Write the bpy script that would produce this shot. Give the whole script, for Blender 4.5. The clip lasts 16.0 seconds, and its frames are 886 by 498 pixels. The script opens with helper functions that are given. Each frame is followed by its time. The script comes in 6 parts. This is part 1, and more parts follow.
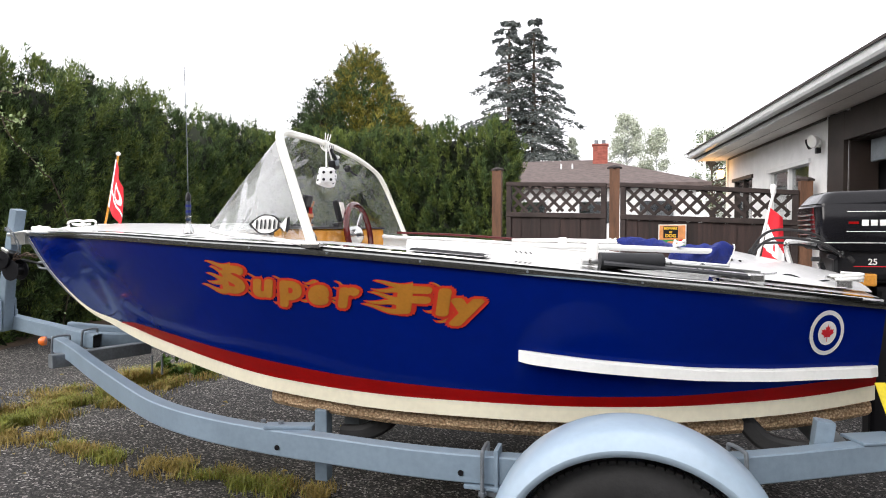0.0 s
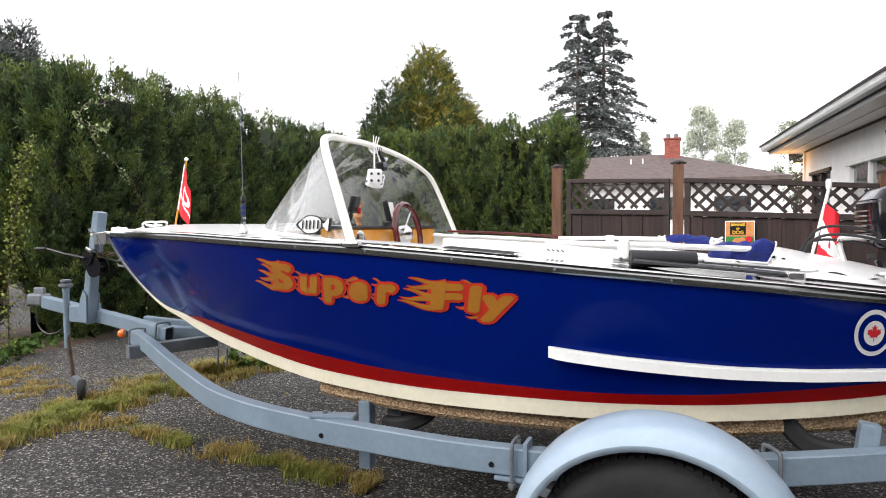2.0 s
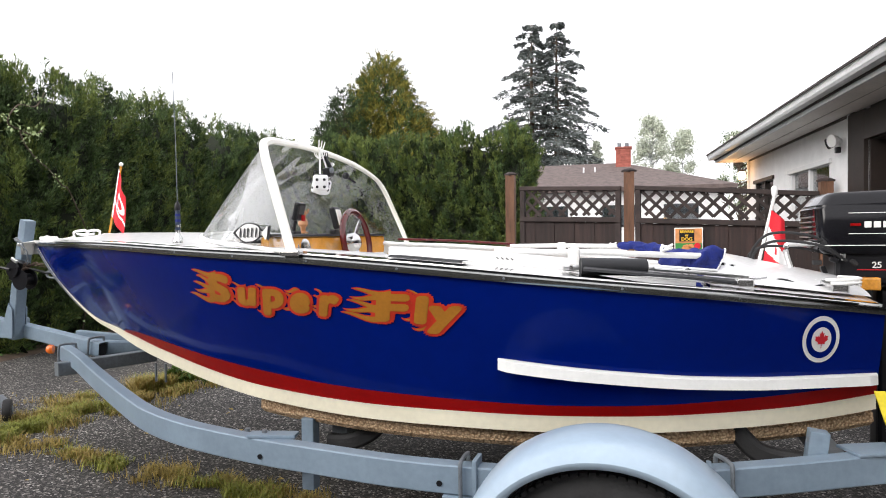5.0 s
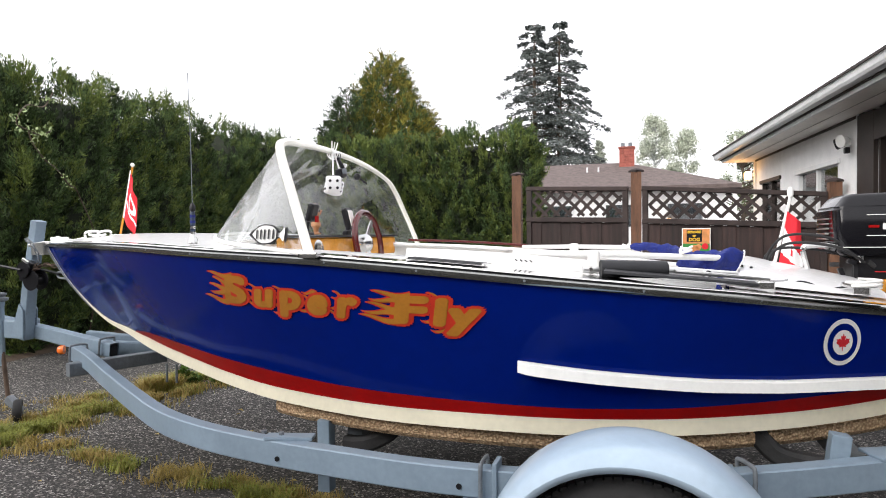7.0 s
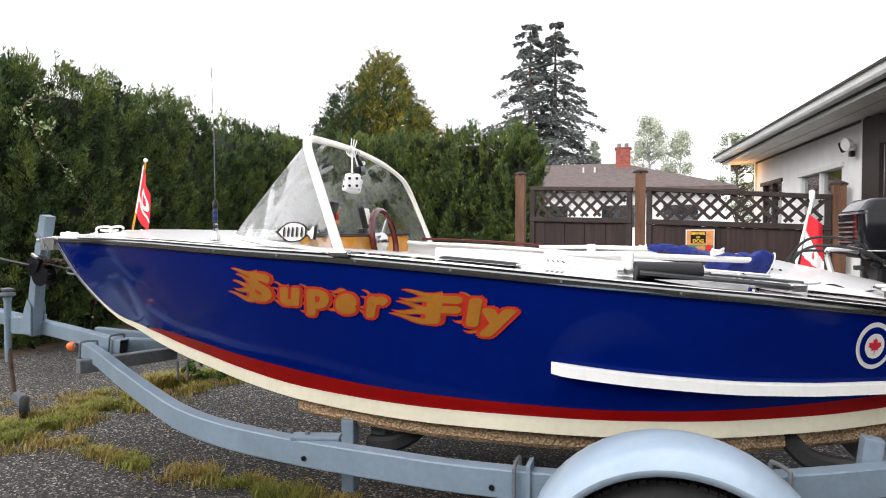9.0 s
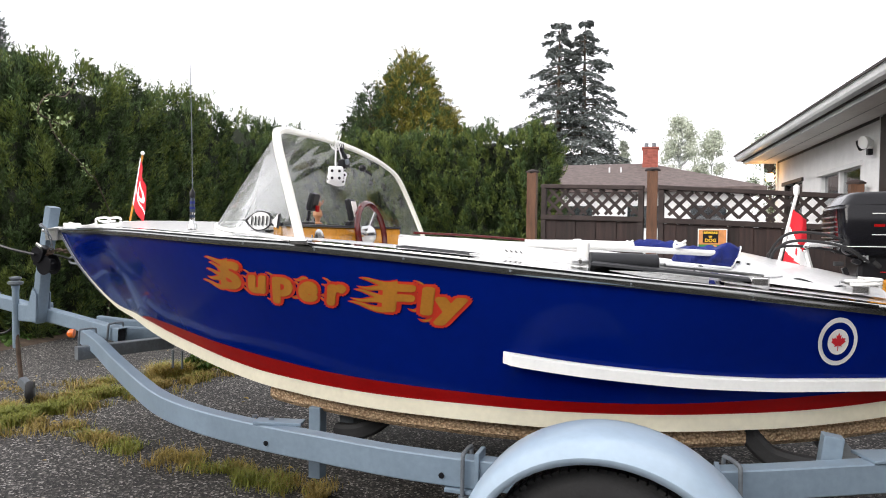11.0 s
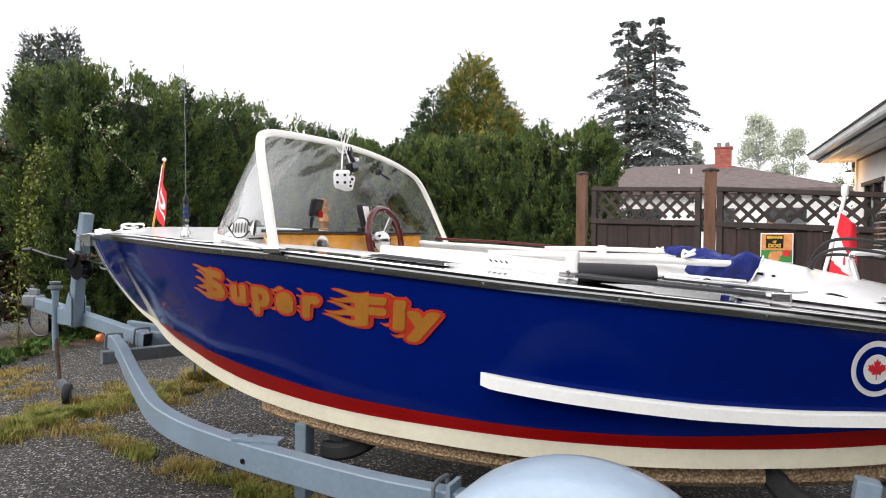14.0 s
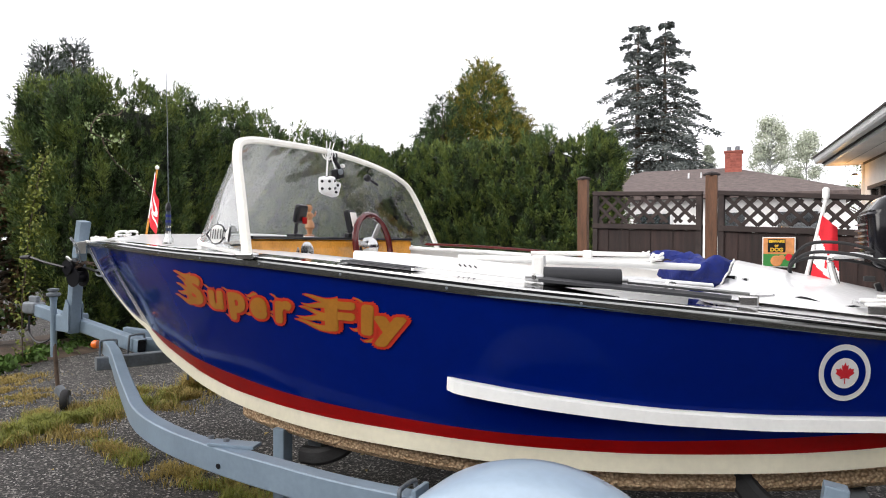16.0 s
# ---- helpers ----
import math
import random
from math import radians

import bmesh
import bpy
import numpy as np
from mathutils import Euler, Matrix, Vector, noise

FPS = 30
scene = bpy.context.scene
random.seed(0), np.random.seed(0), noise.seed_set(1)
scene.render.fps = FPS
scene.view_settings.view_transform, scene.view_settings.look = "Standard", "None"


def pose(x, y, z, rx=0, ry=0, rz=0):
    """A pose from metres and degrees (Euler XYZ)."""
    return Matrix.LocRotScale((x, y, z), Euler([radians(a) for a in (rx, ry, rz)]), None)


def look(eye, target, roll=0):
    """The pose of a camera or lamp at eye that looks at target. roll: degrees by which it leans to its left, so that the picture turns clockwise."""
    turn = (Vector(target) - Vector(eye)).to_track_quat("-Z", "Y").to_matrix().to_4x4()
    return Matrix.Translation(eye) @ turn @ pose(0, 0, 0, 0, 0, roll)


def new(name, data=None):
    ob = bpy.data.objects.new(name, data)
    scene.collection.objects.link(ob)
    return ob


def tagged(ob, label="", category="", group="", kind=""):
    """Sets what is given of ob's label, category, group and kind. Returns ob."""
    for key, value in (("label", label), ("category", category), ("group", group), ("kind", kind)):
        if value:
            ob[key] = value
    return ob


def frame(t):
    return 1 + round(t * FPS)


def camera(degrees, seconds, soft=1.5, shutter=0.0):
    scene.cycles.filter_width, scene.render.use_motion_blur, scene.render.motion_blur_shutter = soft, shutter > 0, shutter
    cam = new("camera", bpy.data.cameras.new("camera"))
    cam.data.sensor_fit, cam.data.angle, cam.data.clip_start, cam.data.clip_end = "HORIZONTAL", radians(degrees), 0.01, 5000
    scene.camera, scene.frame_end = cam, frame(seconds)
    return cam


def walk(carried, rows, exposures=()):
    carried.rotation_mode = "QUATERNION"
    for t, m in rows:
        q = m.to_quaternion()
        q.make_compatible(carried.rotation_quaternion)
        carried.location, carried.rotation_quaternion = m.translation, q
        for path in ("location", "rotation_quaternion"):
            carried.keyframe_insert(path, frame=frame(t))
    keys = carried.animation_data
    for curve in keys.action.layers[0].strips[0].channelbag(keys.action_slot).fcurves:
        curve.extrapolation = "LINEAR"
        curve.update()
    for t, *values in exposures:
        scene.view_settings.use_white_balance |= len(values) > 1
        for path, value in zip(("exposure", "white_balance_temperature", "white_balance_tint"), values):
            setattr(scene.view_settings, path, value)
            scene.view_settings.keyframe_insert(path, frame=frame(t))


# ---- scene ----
cam = camera(70.07, 16.0, soft=1.0)
PATH = [
    (0, (1.0022, -2.9533, 1.1750), (0.4766, -1.0245, 1.1147), -0.02),
    (0.5, (1.0514, -2.9602, 1.1791), (0.4931, -1.0408, 1.1140), -0.14),
    (1, (1.1328, -2.9671, 1.1811), (0.4524, -1.0878, 1.1093), -0.34),
    (1.5, (1.1606, -2.9875, 1.1770), (0.4200, -1.1311, 1.1046), -0.42),
    (2, (1.1362, -2.9810, 1.1786), (0.4038, -1.1212, 1.1123), -0.40),
    (2.5, (1.0872, -2.9593, 1.1931), (0.3784, -1.0901, 1.1338), -0.44),
    (3, (1.0361, -2.9423, 1.1960), (0.3841, -1.0523, 1.1444), -0.33),
    (3.5, (1.0031, -2.9382, 1.1897), (0.4264, -1.0237, 1.1442), -0.15),
    (3.7, (1.0160, -2.9368, 1.1896), (0.4616, -1.0157, 1.1440), -0.11),
    (6, (1.1803, -2.8573, 1.1705), (0.5451, -0.9613, 1.1298), -0.94),
    (6.5, (1.1305, -2.8755, 1.1795), (0.5073, -0.9756, 1.1367), -0.75),
    (7, (1.0850, -2.8947, 1.1857), (0.4759, -0.9902, 1.1418), -0.57),
    (7.5, (1.0501, -2.9110, 1.1864), (0.4542, -1.0023, 1.1438), -0.40),
    (8, (1.0227, -2.9156, 1.1854), (0.4293, -1.0061, 1.1453), -0.29),
    (8.5, (0.9847, -2.9202, 1.1876), (0.3973, -1.0088, 1.1460), -0.17),
    (9, (0.9611, -2.9191, 1.1891), (0.3733, -1.0080, 1.1406), 0.01),
    (9.5, (0.9476, -2.9276, 1.1914), (0.3653, -1.0151, 1.1340), 0.15),
    (9.7, (0.9660, -2.9404, 1.1831), (0.3867, -1.0271, 1.1250), 0.34),
    (11.8, (1.2448, -2.8163, 1.1556), (0.5298, -0.9492, 1.1065), 0.56),
    (12, (1.2355, -2.8139, 1.1693), (0.5218, -0.9466, 1.1074), 0.48),
    (12.5, (1.2519, -2.7624, 1.1587), (0.5016, -0.9091, 1.1084), 0.73),
    (13, (1.2748, -2.6953, 1.1600), (0.4816, -0.8597, 1.1179), 0.84),
    (13.5, (1.3055, -2.6422, 1.1652), (0.4710, -0.8250, 1.1255), 0.77),
    (14, (1.3688, -2.6000, 1.1720), (0.4975, -0.8002, 1.1319), 0.53),
    (14.5, (1.4236, -2.5761, 1.1669), (0.5298, -0.7873, 1.1346), 0.48),
    (15, (1.4650, -2.5657, 1.1644), (0.5574, -0.7836, 1.1382), 0.35),
    (15.5, (1.4878, -2.5520, 1.1624), (0.5712, -0.7745, 1.1407), 0.24),
    (16, (1.4832, -2.5493, 1.1693), (0.5788, -0.7656, 1.1483), 0.22),
]
walk(cam, [(t, look(eye, target, roll)) for t, eye, target, roll in PATH], ((0, 0.40), (8, 0.36), (13, 0.33), (16, 0.21)))

# ---- world, sun, exposure ----
world = bpy.data.worlds.new("world")
scene.world = world
world.use_nodes = True
wn, wl = world.node_tree.nodes, world.node_tree.links
wn.clear()
sky = wn.new("ShaderNodeTexSky")
sky.sky_type, sky.sun_disc = "NISHITA", False
sky.sun_elevation, sky.sun_rotation = radians(29), radians(214)
sky.dust_density, sky.air_density = 6.0, 1.0
cloud = wn.new("ShaderNodeMix")
cloud.data_type = "RGBA"
cloud.inputs[0].default_value = 0.88
cloud.inputs[7].default_value = (9.9, 9.75, 10.15, 1)
wl.new(sky.outputs[0], cloud.inputs[6])
back = wn.new("ShaderNodeBackground")
back.inputs[1].default_value = 0.148
wl.new(cloud.outputs[2], back.inputs[0])
wl.new(back.outputs[0], wn.new("ShaderNodeOutputWorld").inputs[0])
sun = new("sun", bpy.data.lights.new("sun", "SUN"))
sun.data.energy, sun.data.angle, sun.data.color = 1.9, radians(40), (1.0, 0.98, 0.95)
sun.matrix_world = look((-2.5, -3.7, 2.5), (0, 0, 0))

# ---- materials ----


def material(name, color, rough=0.5, metal=0.0, vary=0.15, scale=8.0, bump=0.0, bump_scale=60.0, coat=0.0, second=None, spread=0.5, per_piece=0.0, stretch=None):
    """A surface whose colour varies at two scales, with fine relief."""
    m = bpy.data.materials.new(name)
    m.use_nodes = True
    n, l = m.node_tree.nodes, m.node_tree.links
    b = n["Principled BSDF"]
    b.inputs["Roughness"].default_value, b.inputs["Metallic"].default_value = rough, metal
    b.inputs["Coat Weight"].default_value = coat
    b.inputs["Coat Roughness"].default_value = 0.04
    co = n.new("ShaderNodeTexCoord")
    big, fine = n.new("ShaderNodeTexNoise"), n.new("ShaderNodeTexNoise")
    big.inputs["Scale"].default_value, fine.inputs["Scale"].default_value = scale, scale * 9
    big.inputs["Detail"].default_value, fine.inputs["Detail"].default_value = 5, 3
    where = co.outputs["Object"]
    if stretch:
        grain = n.new("ShaderNodeMapping")
        grain.inputs["Scale"].default_value = stretch
        l.new(where, grain.inputs["Vector"])
        where = grain.outputs[0]
    for t in (big, fine):
        l.new(where, t.inputs["Vector"])
    both = n.new("ShaderNodeMix")
    both.inputs[0].default_value = 0.4
    l.new(big.outputs[0], both.inputs[2]), l.new(fine.outputs[0], both.inputs[3])
    ramp = n.new("ShaderNodeValToRGB")
    ramp.color_ramp.elements[0].position, ramp.color_ramp.elements[1].position = 0.5 - 0.3 * spread, 0.5 + 0.3 * spread
    dark = second or tuple(c * (1 - vary) for c in color)
    lite = color if second else tuple(min(1, c * (1 + vary)) for c in color)
    ramp.color_ramp.elements[0].color, ramp.color_ramp.elements[1].color = (*dark, 1), (*lite, 1)
    l.new(both.outputs[0], ramp.inputs[0])
    out = ramp.outputs[0]
    if per_piece:
        info, hsv, span = n.new("ShaderNodeObjectInfo"), n.new("ShaderNodeHueSaturation"), n.new("ShaderNodeMapRange")
        geo = n.new("ShaderNodeNewGeometry")
        add = n.new("ShaderNodeMath")
        add.operation = "ADD"
        frac = n.new("ShaderNodeMath")
        frac.operation = "FRACT"
        l.new(info.outputs["Random"], add.inputs[0]), l.new(geo.outputs["Random Per Island"], add.inputs[1])
        l.new(add.outputs[0], frac.inputs[0])
        span.inputs[3].default_value, span.inputs[4].default_value = 1 - per_piece, 1 + per_piece
        l.new(frac.outputs[0], span.inputs[0]), l.new(span.outputs[0], hsv.inputs["Value"])
        l.new(out, hsv.inputs["Color"])
        out = hsv.outputs[0]
    l.new(out, b.inputs["Base Color"])
    rr = n.new("ShaderNodeMapRange")
    rr.inputs[3].default_value, rr.inputs[4].default_value = max(0.02, rough * 0.8), min(1, rough * 1.2)
    l.new(fine.outputs[0], rr.inputs[0]), l.new(rr.outputs[0], b.inputs["Roughness"])
    if bump:
        rel, bp = n.new("ShaderNodeTexNoise"), n.new("ShaderNodeBump")
        rel.inputs["Scale"].default_value, rel.inputs["Detail"].default_value = bump_scale, 4
        bp.inputs["Strength"].default_value, bp.inputs["Distance"].default_value = bump, 0.01
        l.new(where, rel.inputs["Vector"])
        l.new(rel.outputs[0], bp.inputs["Height"]), l.new(bp.outputs[0], b.inputs["Normal"])
    return m


def leafy(name, color, second, vary=0.45, rough=0.55):
    """Foliage: colour by clump and by leaf, a little light through it."""
    m = material(name, color, rough, vary=0.3, scale=1.3, second=second, spread=0.9, per_piece=vary)
    b = m.node_tree.nodes["Principled BSDF"]
    b.inputs["Specular IOR Level"].default_value = 0.25
    return m


def glass(name, tint=(0.93, 0.96, 0.95), rough=0.02, gloss=0.035, haze=0.0, wave=0.0):
    m = bpy.data.materials.new(name)
    m.use_nodes = True
    n, l = m.node_tree.nodes, m.node_tree.links
    n.clear()
    see, shine, mix, fr, out = (n.new("ShaderNodeBsdf" + k) if k in ("Transparent", "Glossy") else n.new("ShaderNode" + k) for k in ("Transparent", "Glossy", "MixShader", "LayerWeight", "OutputMaterial"))
    see.inputs[0].default_value = (*tint, 1)
    shine.inputs["Roughness"].default_value = rough
    fr.inputs[0].default_value = 0.5
    rise, span = n.new("ShaderNodeMath"), n.new("ShaderNodeMath")
    rise.operation, rise.inputs[1].default_value = "POWER", 3.2
    span.operation, span.inputs[1].default_value, span.inputs[2].default_value = "MULTIPLY_ADD", 0.6, gloss
    l.new(fr.outputs["Facing"], rise.inputs[0]), l.new(rise.outputs[0], span.inputs[0]), l.new(span.outputs[0], mix.inputs[0])
    l.new(see.outputs[0], mix.inputs[1]), l.new(shine.outputs[0], mix.inputs[2])
    l.new(mix.outputs[0], out.inputs[0])
    if wave:
        # broad ripples in the bent sheet
        swell, ripple, spot = n.new("ShaderNodeTexNoise"), n.new("ShaderNodeBump"), n.new("ShaderNodeTexCoord")
        swell.inputs["Scale"].default_value, swell.inputs["Detail"].default_value = 3.2, 1.0
        ripple.inputs["Strength"].default_value, ripple.inputs["Distance"].default_value = wave, 0.08
        l.new(spot.outputs["Object"], swell.inputs["Vector"]), l.new(swell.outputs[0], ripple.inputs["Height"]), l.new(ripple.outputs[0], shine.inputs["Normal"])
    if haze:
        # an uneven pale film: dust on old plastic, and the wing's painted sky reflection
        film, dust_and_glare, spot, over = n.new("ShaderNodeMixShader"), n.new("ShaderNodeBsdfDiffuse"), n.new("ShaderNodeTexNoise"), n.new("ShaderNodeMapRange")
        dust_and_glare.inputs[0].default_value = (0.8, 0.81, 0.82, 1)
        spot.inputs["Scale"].default_value, spot.inputs["Detail"].default_value = 4.0, 3
        over.inputs[1].default_value, over.inputs[2].default_value = 0.35, 0.65
        over.inputs[3].default_value, over.inputs[4].default_value = haze * 0.3, haze * 1.7
        place = n.new("ShaderNodeTexCoord")
        l.new(place.outputs["Object"], spot.inputs["Vector"]), l.new(spot.outputs[0], over.inputs[0]), l.new(over.outputs[0], film.inputs[0])
        l.new(mix.outputs[0], film.inputs[1]), l.new(dust_and_glare.outputs[0], film.inputs[2]), l.new(film.outputs[0], out.inputs[0])
    return m


def asphalt():
    """Worn driveway: pale and dark stone chips in a grey binder, with broad stains."""
    m = bpy.data.materials.new("asphalt")
    m.use_nodes = True
    n, l = m.node_tree.nodes, m.node_tree.links
    b = n["Principled BSDF"]
    b.inputs["Roughness"].default_value = 0.85
    co = n.new("ShaderNodeTexCoord")
    chips = n.new("ShaderNodeTexVoronoi")
    chips.inputs["Scale"].default_value = 110
    hue = n.new("ShaderNodeSeparateColor")
    l.new(co.outputs["Object"], chips.inputs["Vector"]), l.new(chips.outputs["Color"], hue.inputs[0])
    ramp = n.new("ShaderNodeValToRGB")
    e = ramp.color_ramp.elements
    e[0].position, e[0].color = 0.0, (0.012, 0.012, 0.0125, 1)
    e[1].position, e[1].color = 1.0, (0.55, 0.52, 0.48, 1)
    for p, c in ((0.45, (0.034, 0.032, 0.030, 1)), (0.72, (0.078, 0.072, 0.066, 1)), (0.9, (0.21, 0.195, 0.178, 1))):
        k = e.new(p)
        k.color = c
    l.new(hue.outputs[0], ramp.inputs[0])
    stain, tone = n.new("ShaderNodeTexNoise"), n.new("ShaderNodeMapRange")
    stain.inputs["Scale"].default_value, stain.inputs["Detail"].default_value = 1.1, 6
    tone.inputs[1].default_value, tone.inputs[2].default_value = 0.3, 0.7
    tone.inputs[3].default_value, tone.inputs[4].default_value = 0.52, 1.08
    l.new(co.outputs["Object"], stain.inputs["Vector"]), l.new(stain.outputs[0], tone.inputs[0])
    hsv = n.new("ShaderNodeHueSaturation")
    l.new(tone.outputs[0], hsv.inputs["Value"]), l.new(ramp.outputs[0], hsv.inputs["Color"])
    l.new(hsv.outputs[0], b.inputs["Base Color"])
    bp = n.new("ShaderNodeBump")
    bp.inputs["Strength"].default_value, bp.inputs["Distance"].default_value = 0.7, 0.006
    l.new(chips.outputs["Distance"], bp.inputs["Height"]), l.new(bp.outputs[0], b.inputs["Normal"])
    return m



def carpet():
    """Looped bunk carpet: pale tan loops over a darker ground."""
    m = bpy.data.materials.new("tan_bunk_carpet")
    m.use_nodes = True
    n, l = m.node_tree.nodes, m.node_tree.links
    b = n["Principled BSDF"]
    b.inputs["Roughness"].default_value = 0.95
    co, loops, ramp = n.new("ShaderNodeTexCoord"), n.new("ShaderNodeTexVoronoi"), n.new("ShaderNodeValToRGB")
    loops.inputs["Scale"].default_value = 105
    e = ramp.color_ramp.elements
    e[0].position, e[0].color = 0.12, (0.72, 0.53, 0.34, 1)
    e[1].position, e[1].color = 0.75, (0.34, 0.215, 0.12, 1)
    wear, tone, hsv = n.new("ShaderNodeTexNoise"), n.new("ShaderNodeMapRange"), n.new("ShaderNodeHueSaturation")
    wear.inputs["Scale"].default_value = 7
    tone.inputs[3].default_value, tone.inputs[4].default_value = 0.7, 1.25
    bp = n.new("ShaderNodeBump")
    bp.invert = True
    bp.inputs["Strength"].default_value, bp.inputs["Distance"].default_value = 0.9, 0.008
    l.new(co.outputs["Object"], loops.inputs["Vector"]), l.new(co.outputs["Object"], wear.inputs["Vector"])
    l.new(loops.outputs["Distance"], ramp.inputs[0]), l.new(wear.outputs[0], tone.inputs[0])
    l.new(tone.outputs[0], hsv.inputs["Value"]), l.new(ramp.outputs[0], hsv.inputs["Color"]), l.new(hsv.outputs[0], b.inputs["Base Color"])
    l.new(loops.outputs["Distance"], bp.inputs["Height"]), l.new(bp.outputs[0], b.inputs["Normal"])
    return m


M_ASPHALT = asphalt()
M_BLUE = material("blue_gelcoat", (0.0003, 0.0095, 0.145), 0.09, vary=0.10, scale=2.5, bump=0.012, bump_scale=5)
M_BLUE.node_tree.nodes["Principled BSDF"].inputs["Specular IOR Level"].default_value = 0.075
M_RED = material("red_stripe", (0.27, 0.0025, 0.0025), 0.35, vary=0.12)
M_RED.node_tree.nodes["Principled BSDF"].inputs["Specular IOR Level"].default_value = 0.15
M_CREAM = material("cream_paint", (0.74, 0.695, 0.54), 0.4, vary=0.08, scale=5)
M_WHITE = material("white_gelcoat", (0.85, 0.85, 0.85), 0.25, vary=0.04, scale=6, coat=0.3)
M_WHITEP = material("white_plastic", (0.82, 0.82, 0.80), 0.4, vary=0.05)
M_CHROME = material("polished_aluminium", (0.60, 0.60, 0.59), 0.16, 1.0, vary=0.1, scale=14, bump=0.05, bump_scale=30)
M_MIRRORTRIM = material("mirror_polished_trim", (0.60, 0.60, 0.60), 0.06, 1.0, vary=0.1, scale=9, bump=0.03, bump_scale=9)
M_RAIL = material("dull_metal_rub_rail", (0.31, 0.32, 0.31), 0.15, 1.0, vary=0.08, scale=6, bump=0.012, bump_scale=20)
M_ALU = material("brushed_aluminium", (0.68, 0.68, 0.67), 0.3, 1.0, vary=0.1, scale=20)
M_TRAILER = material("grey_blue_trailer_paint", (0.20, 0.265, 0.33), 0.42, vary=0.12, scale=6, bump=0.05, bump_scale=120)
M_FENDER = material("pale_blue_fender_paint", (0.36, 0.46, 0.56), 0.32, vary=0.07, scale=5, coat=0.2)
M_DARKSTEEL = material("dark_and_shaded_steel", (0.17, 0.19, 0.21), 0.5, 0.2, vary=0.25, scale=9, bump=0.1)
M_COWL = material("black_cowl_paint", (0.006, 0.006, 0.008), 0.16, vary=0.15, scale=5)
M_COWL.node_tree.nodes["Principled BSDF"].inputs["Specular IOR Level"].default_value = 0.35
M_COIL = material("blue_black_coil", (0.02, 0.035, 0.07), 0.5, vary=0.4, scale=60)
M_RUST = material("rusty_steel", (0.11, 0.075, 0.055), 0.7, 0.3, vary=0.4, scale=18, bump=0.2)
M_RUBBER = material("black_rubber", (0.018, 0.018, 0.019), 0.75, vary=0.3, scale=20, bump=0.25, bump_scale=90)
M_BLACK = material("black_plastic", (0.008, 0.008, 0.010), 0.3, vary=0.2)
M_BLACK.node_tree.nodes["Principled BSDF"].inputs["Specular IOR Level"].default_value = 0.3
M_BLACKMATT = material("black_foam", (0.013, 0.014, 0.017), 0.6, vary=0.2, bump=0.1)
M_FRAME = material("ivory_frame_paint", (0.80, 0.78, 0.70), 0.3, vary=0.06, scale=8, coat=0.3)
M_STEP = material("grey_step_rubber", (0.05, 0.052, 0.056), 0.6, vary=0.2, bump=0.2)
M_CARPET = carpet()
M_GOLD = material("gold_lettering", (0.38, 0.155, 0.016), 0.4, vary=0.12, scale=12)
M_ORANGERED = material("orange_red_outline", (0.50, 0.028, 0.012), 0.4, vary=0.1)
M_FLAGRED = material("red_flag_cloth", (0.62, 0.012, 0.025), 0.8, vary=0.12, scale=20, bump=0.2, bump_scale=200)
M_FLAGWHITE = material("white_flag_cloth", (0.8, 0.8, 0.8), 0.8, vary=0.05, scale=20, bump=0.2, bump_scale=200)
M_BLUECLOTH = material("blue_canvas", (0.0015, 0.012, 0.15), 0.75, vary=0.25, scale=10, bump=0.4, bump_scale=90)
M_DASH = material("varnished_orange_wood", (0.62, 0.27, 0.03), 0.25, vary=0.25, scale=12, coat=0.5)
M_MAROON = material("maroon_wheel_plastic", (0.085, 0.010, 0.010), 0.2, vary=0.15, coat=0.3)
M_REDVINYL = material("red_vinyl", (0.20, 0.015, 0.018), 0.4, vary=0.15)
M_FENCE = material("dark_stained_fence_wood", (0.027, 0.0135, 0.0115), 0.7, vary=0.6, scale=5, bump=0.5, bump_scale=25, per_piece=0.3, stretch=(4, 4, 0.35))
M_LATTICE = material("weathered_lattice_wood", (0.034, 0.023, 0.021), 0.8, vary=0.45, scale=9, bump=0.3, bump_scale=60, per_piece=0.3)
M_POST = material("brown_treated_post", (0.13, 0.062, 0.034), 0.75, vary=0.4, scale=5, bump=0.4, bump_scale=30, stretch=(4, 4, 0.4))
M_STUCCO = material("white_stucco", (0.84, 0.84, 0.84), 0.9, vary=0.07, scale=6, bump=0.5, bump_scale=120)
M_SOFFIT = material("grey_white_soffit", (0.86, 0.83, 0.79), 0.7, vary=0.08, scale=3)
M_JOINT = material("grey_joint", (0.42, 0.40, 0.38), 0.8, vary=0.15)
M_GUTTER = material("white_gutter_metal", (0.72, 0.73, 0.74), 0.35, vary=0.1, scale=5)
M_TRIM = material("dark_brown_trim", (0.022, 0.014, 0.011), 0.6, vary=0.3)
# Near-black that puts the shade of closed rooms into their surfaces.
M_DARK = material("interior_shade_black", (0.014, 0.014, 0.017), 0.8, vary=0.3)
M_WINDOWFRAME = material("white_window_frame", (0.72, 0.73, 0.74), 0.4, vary=0.05)
M_ROOF = material("brown_asphalt_shingles", (0.115, 0.088, 0.082), 0.95, vary=0.35, scale=5, bump=0.6, bump_scale=30)
M_BRICK = material("red_chimney_brick", (0.33, 0.10, 0.075), 0.9, vary=0.25, scale=10, bump=0.4, per_piece=0.2)
M_BARK = material("grey_brown_bark", (0.10, 0.075, 0.055), 0.9, vary=0.4, scale=10, bump=0.8, bump_scale=30)
M_SIGNY = material("yellow_sign_print", (0.75, 0.45, 0.02), 0.4, vary=0.08)
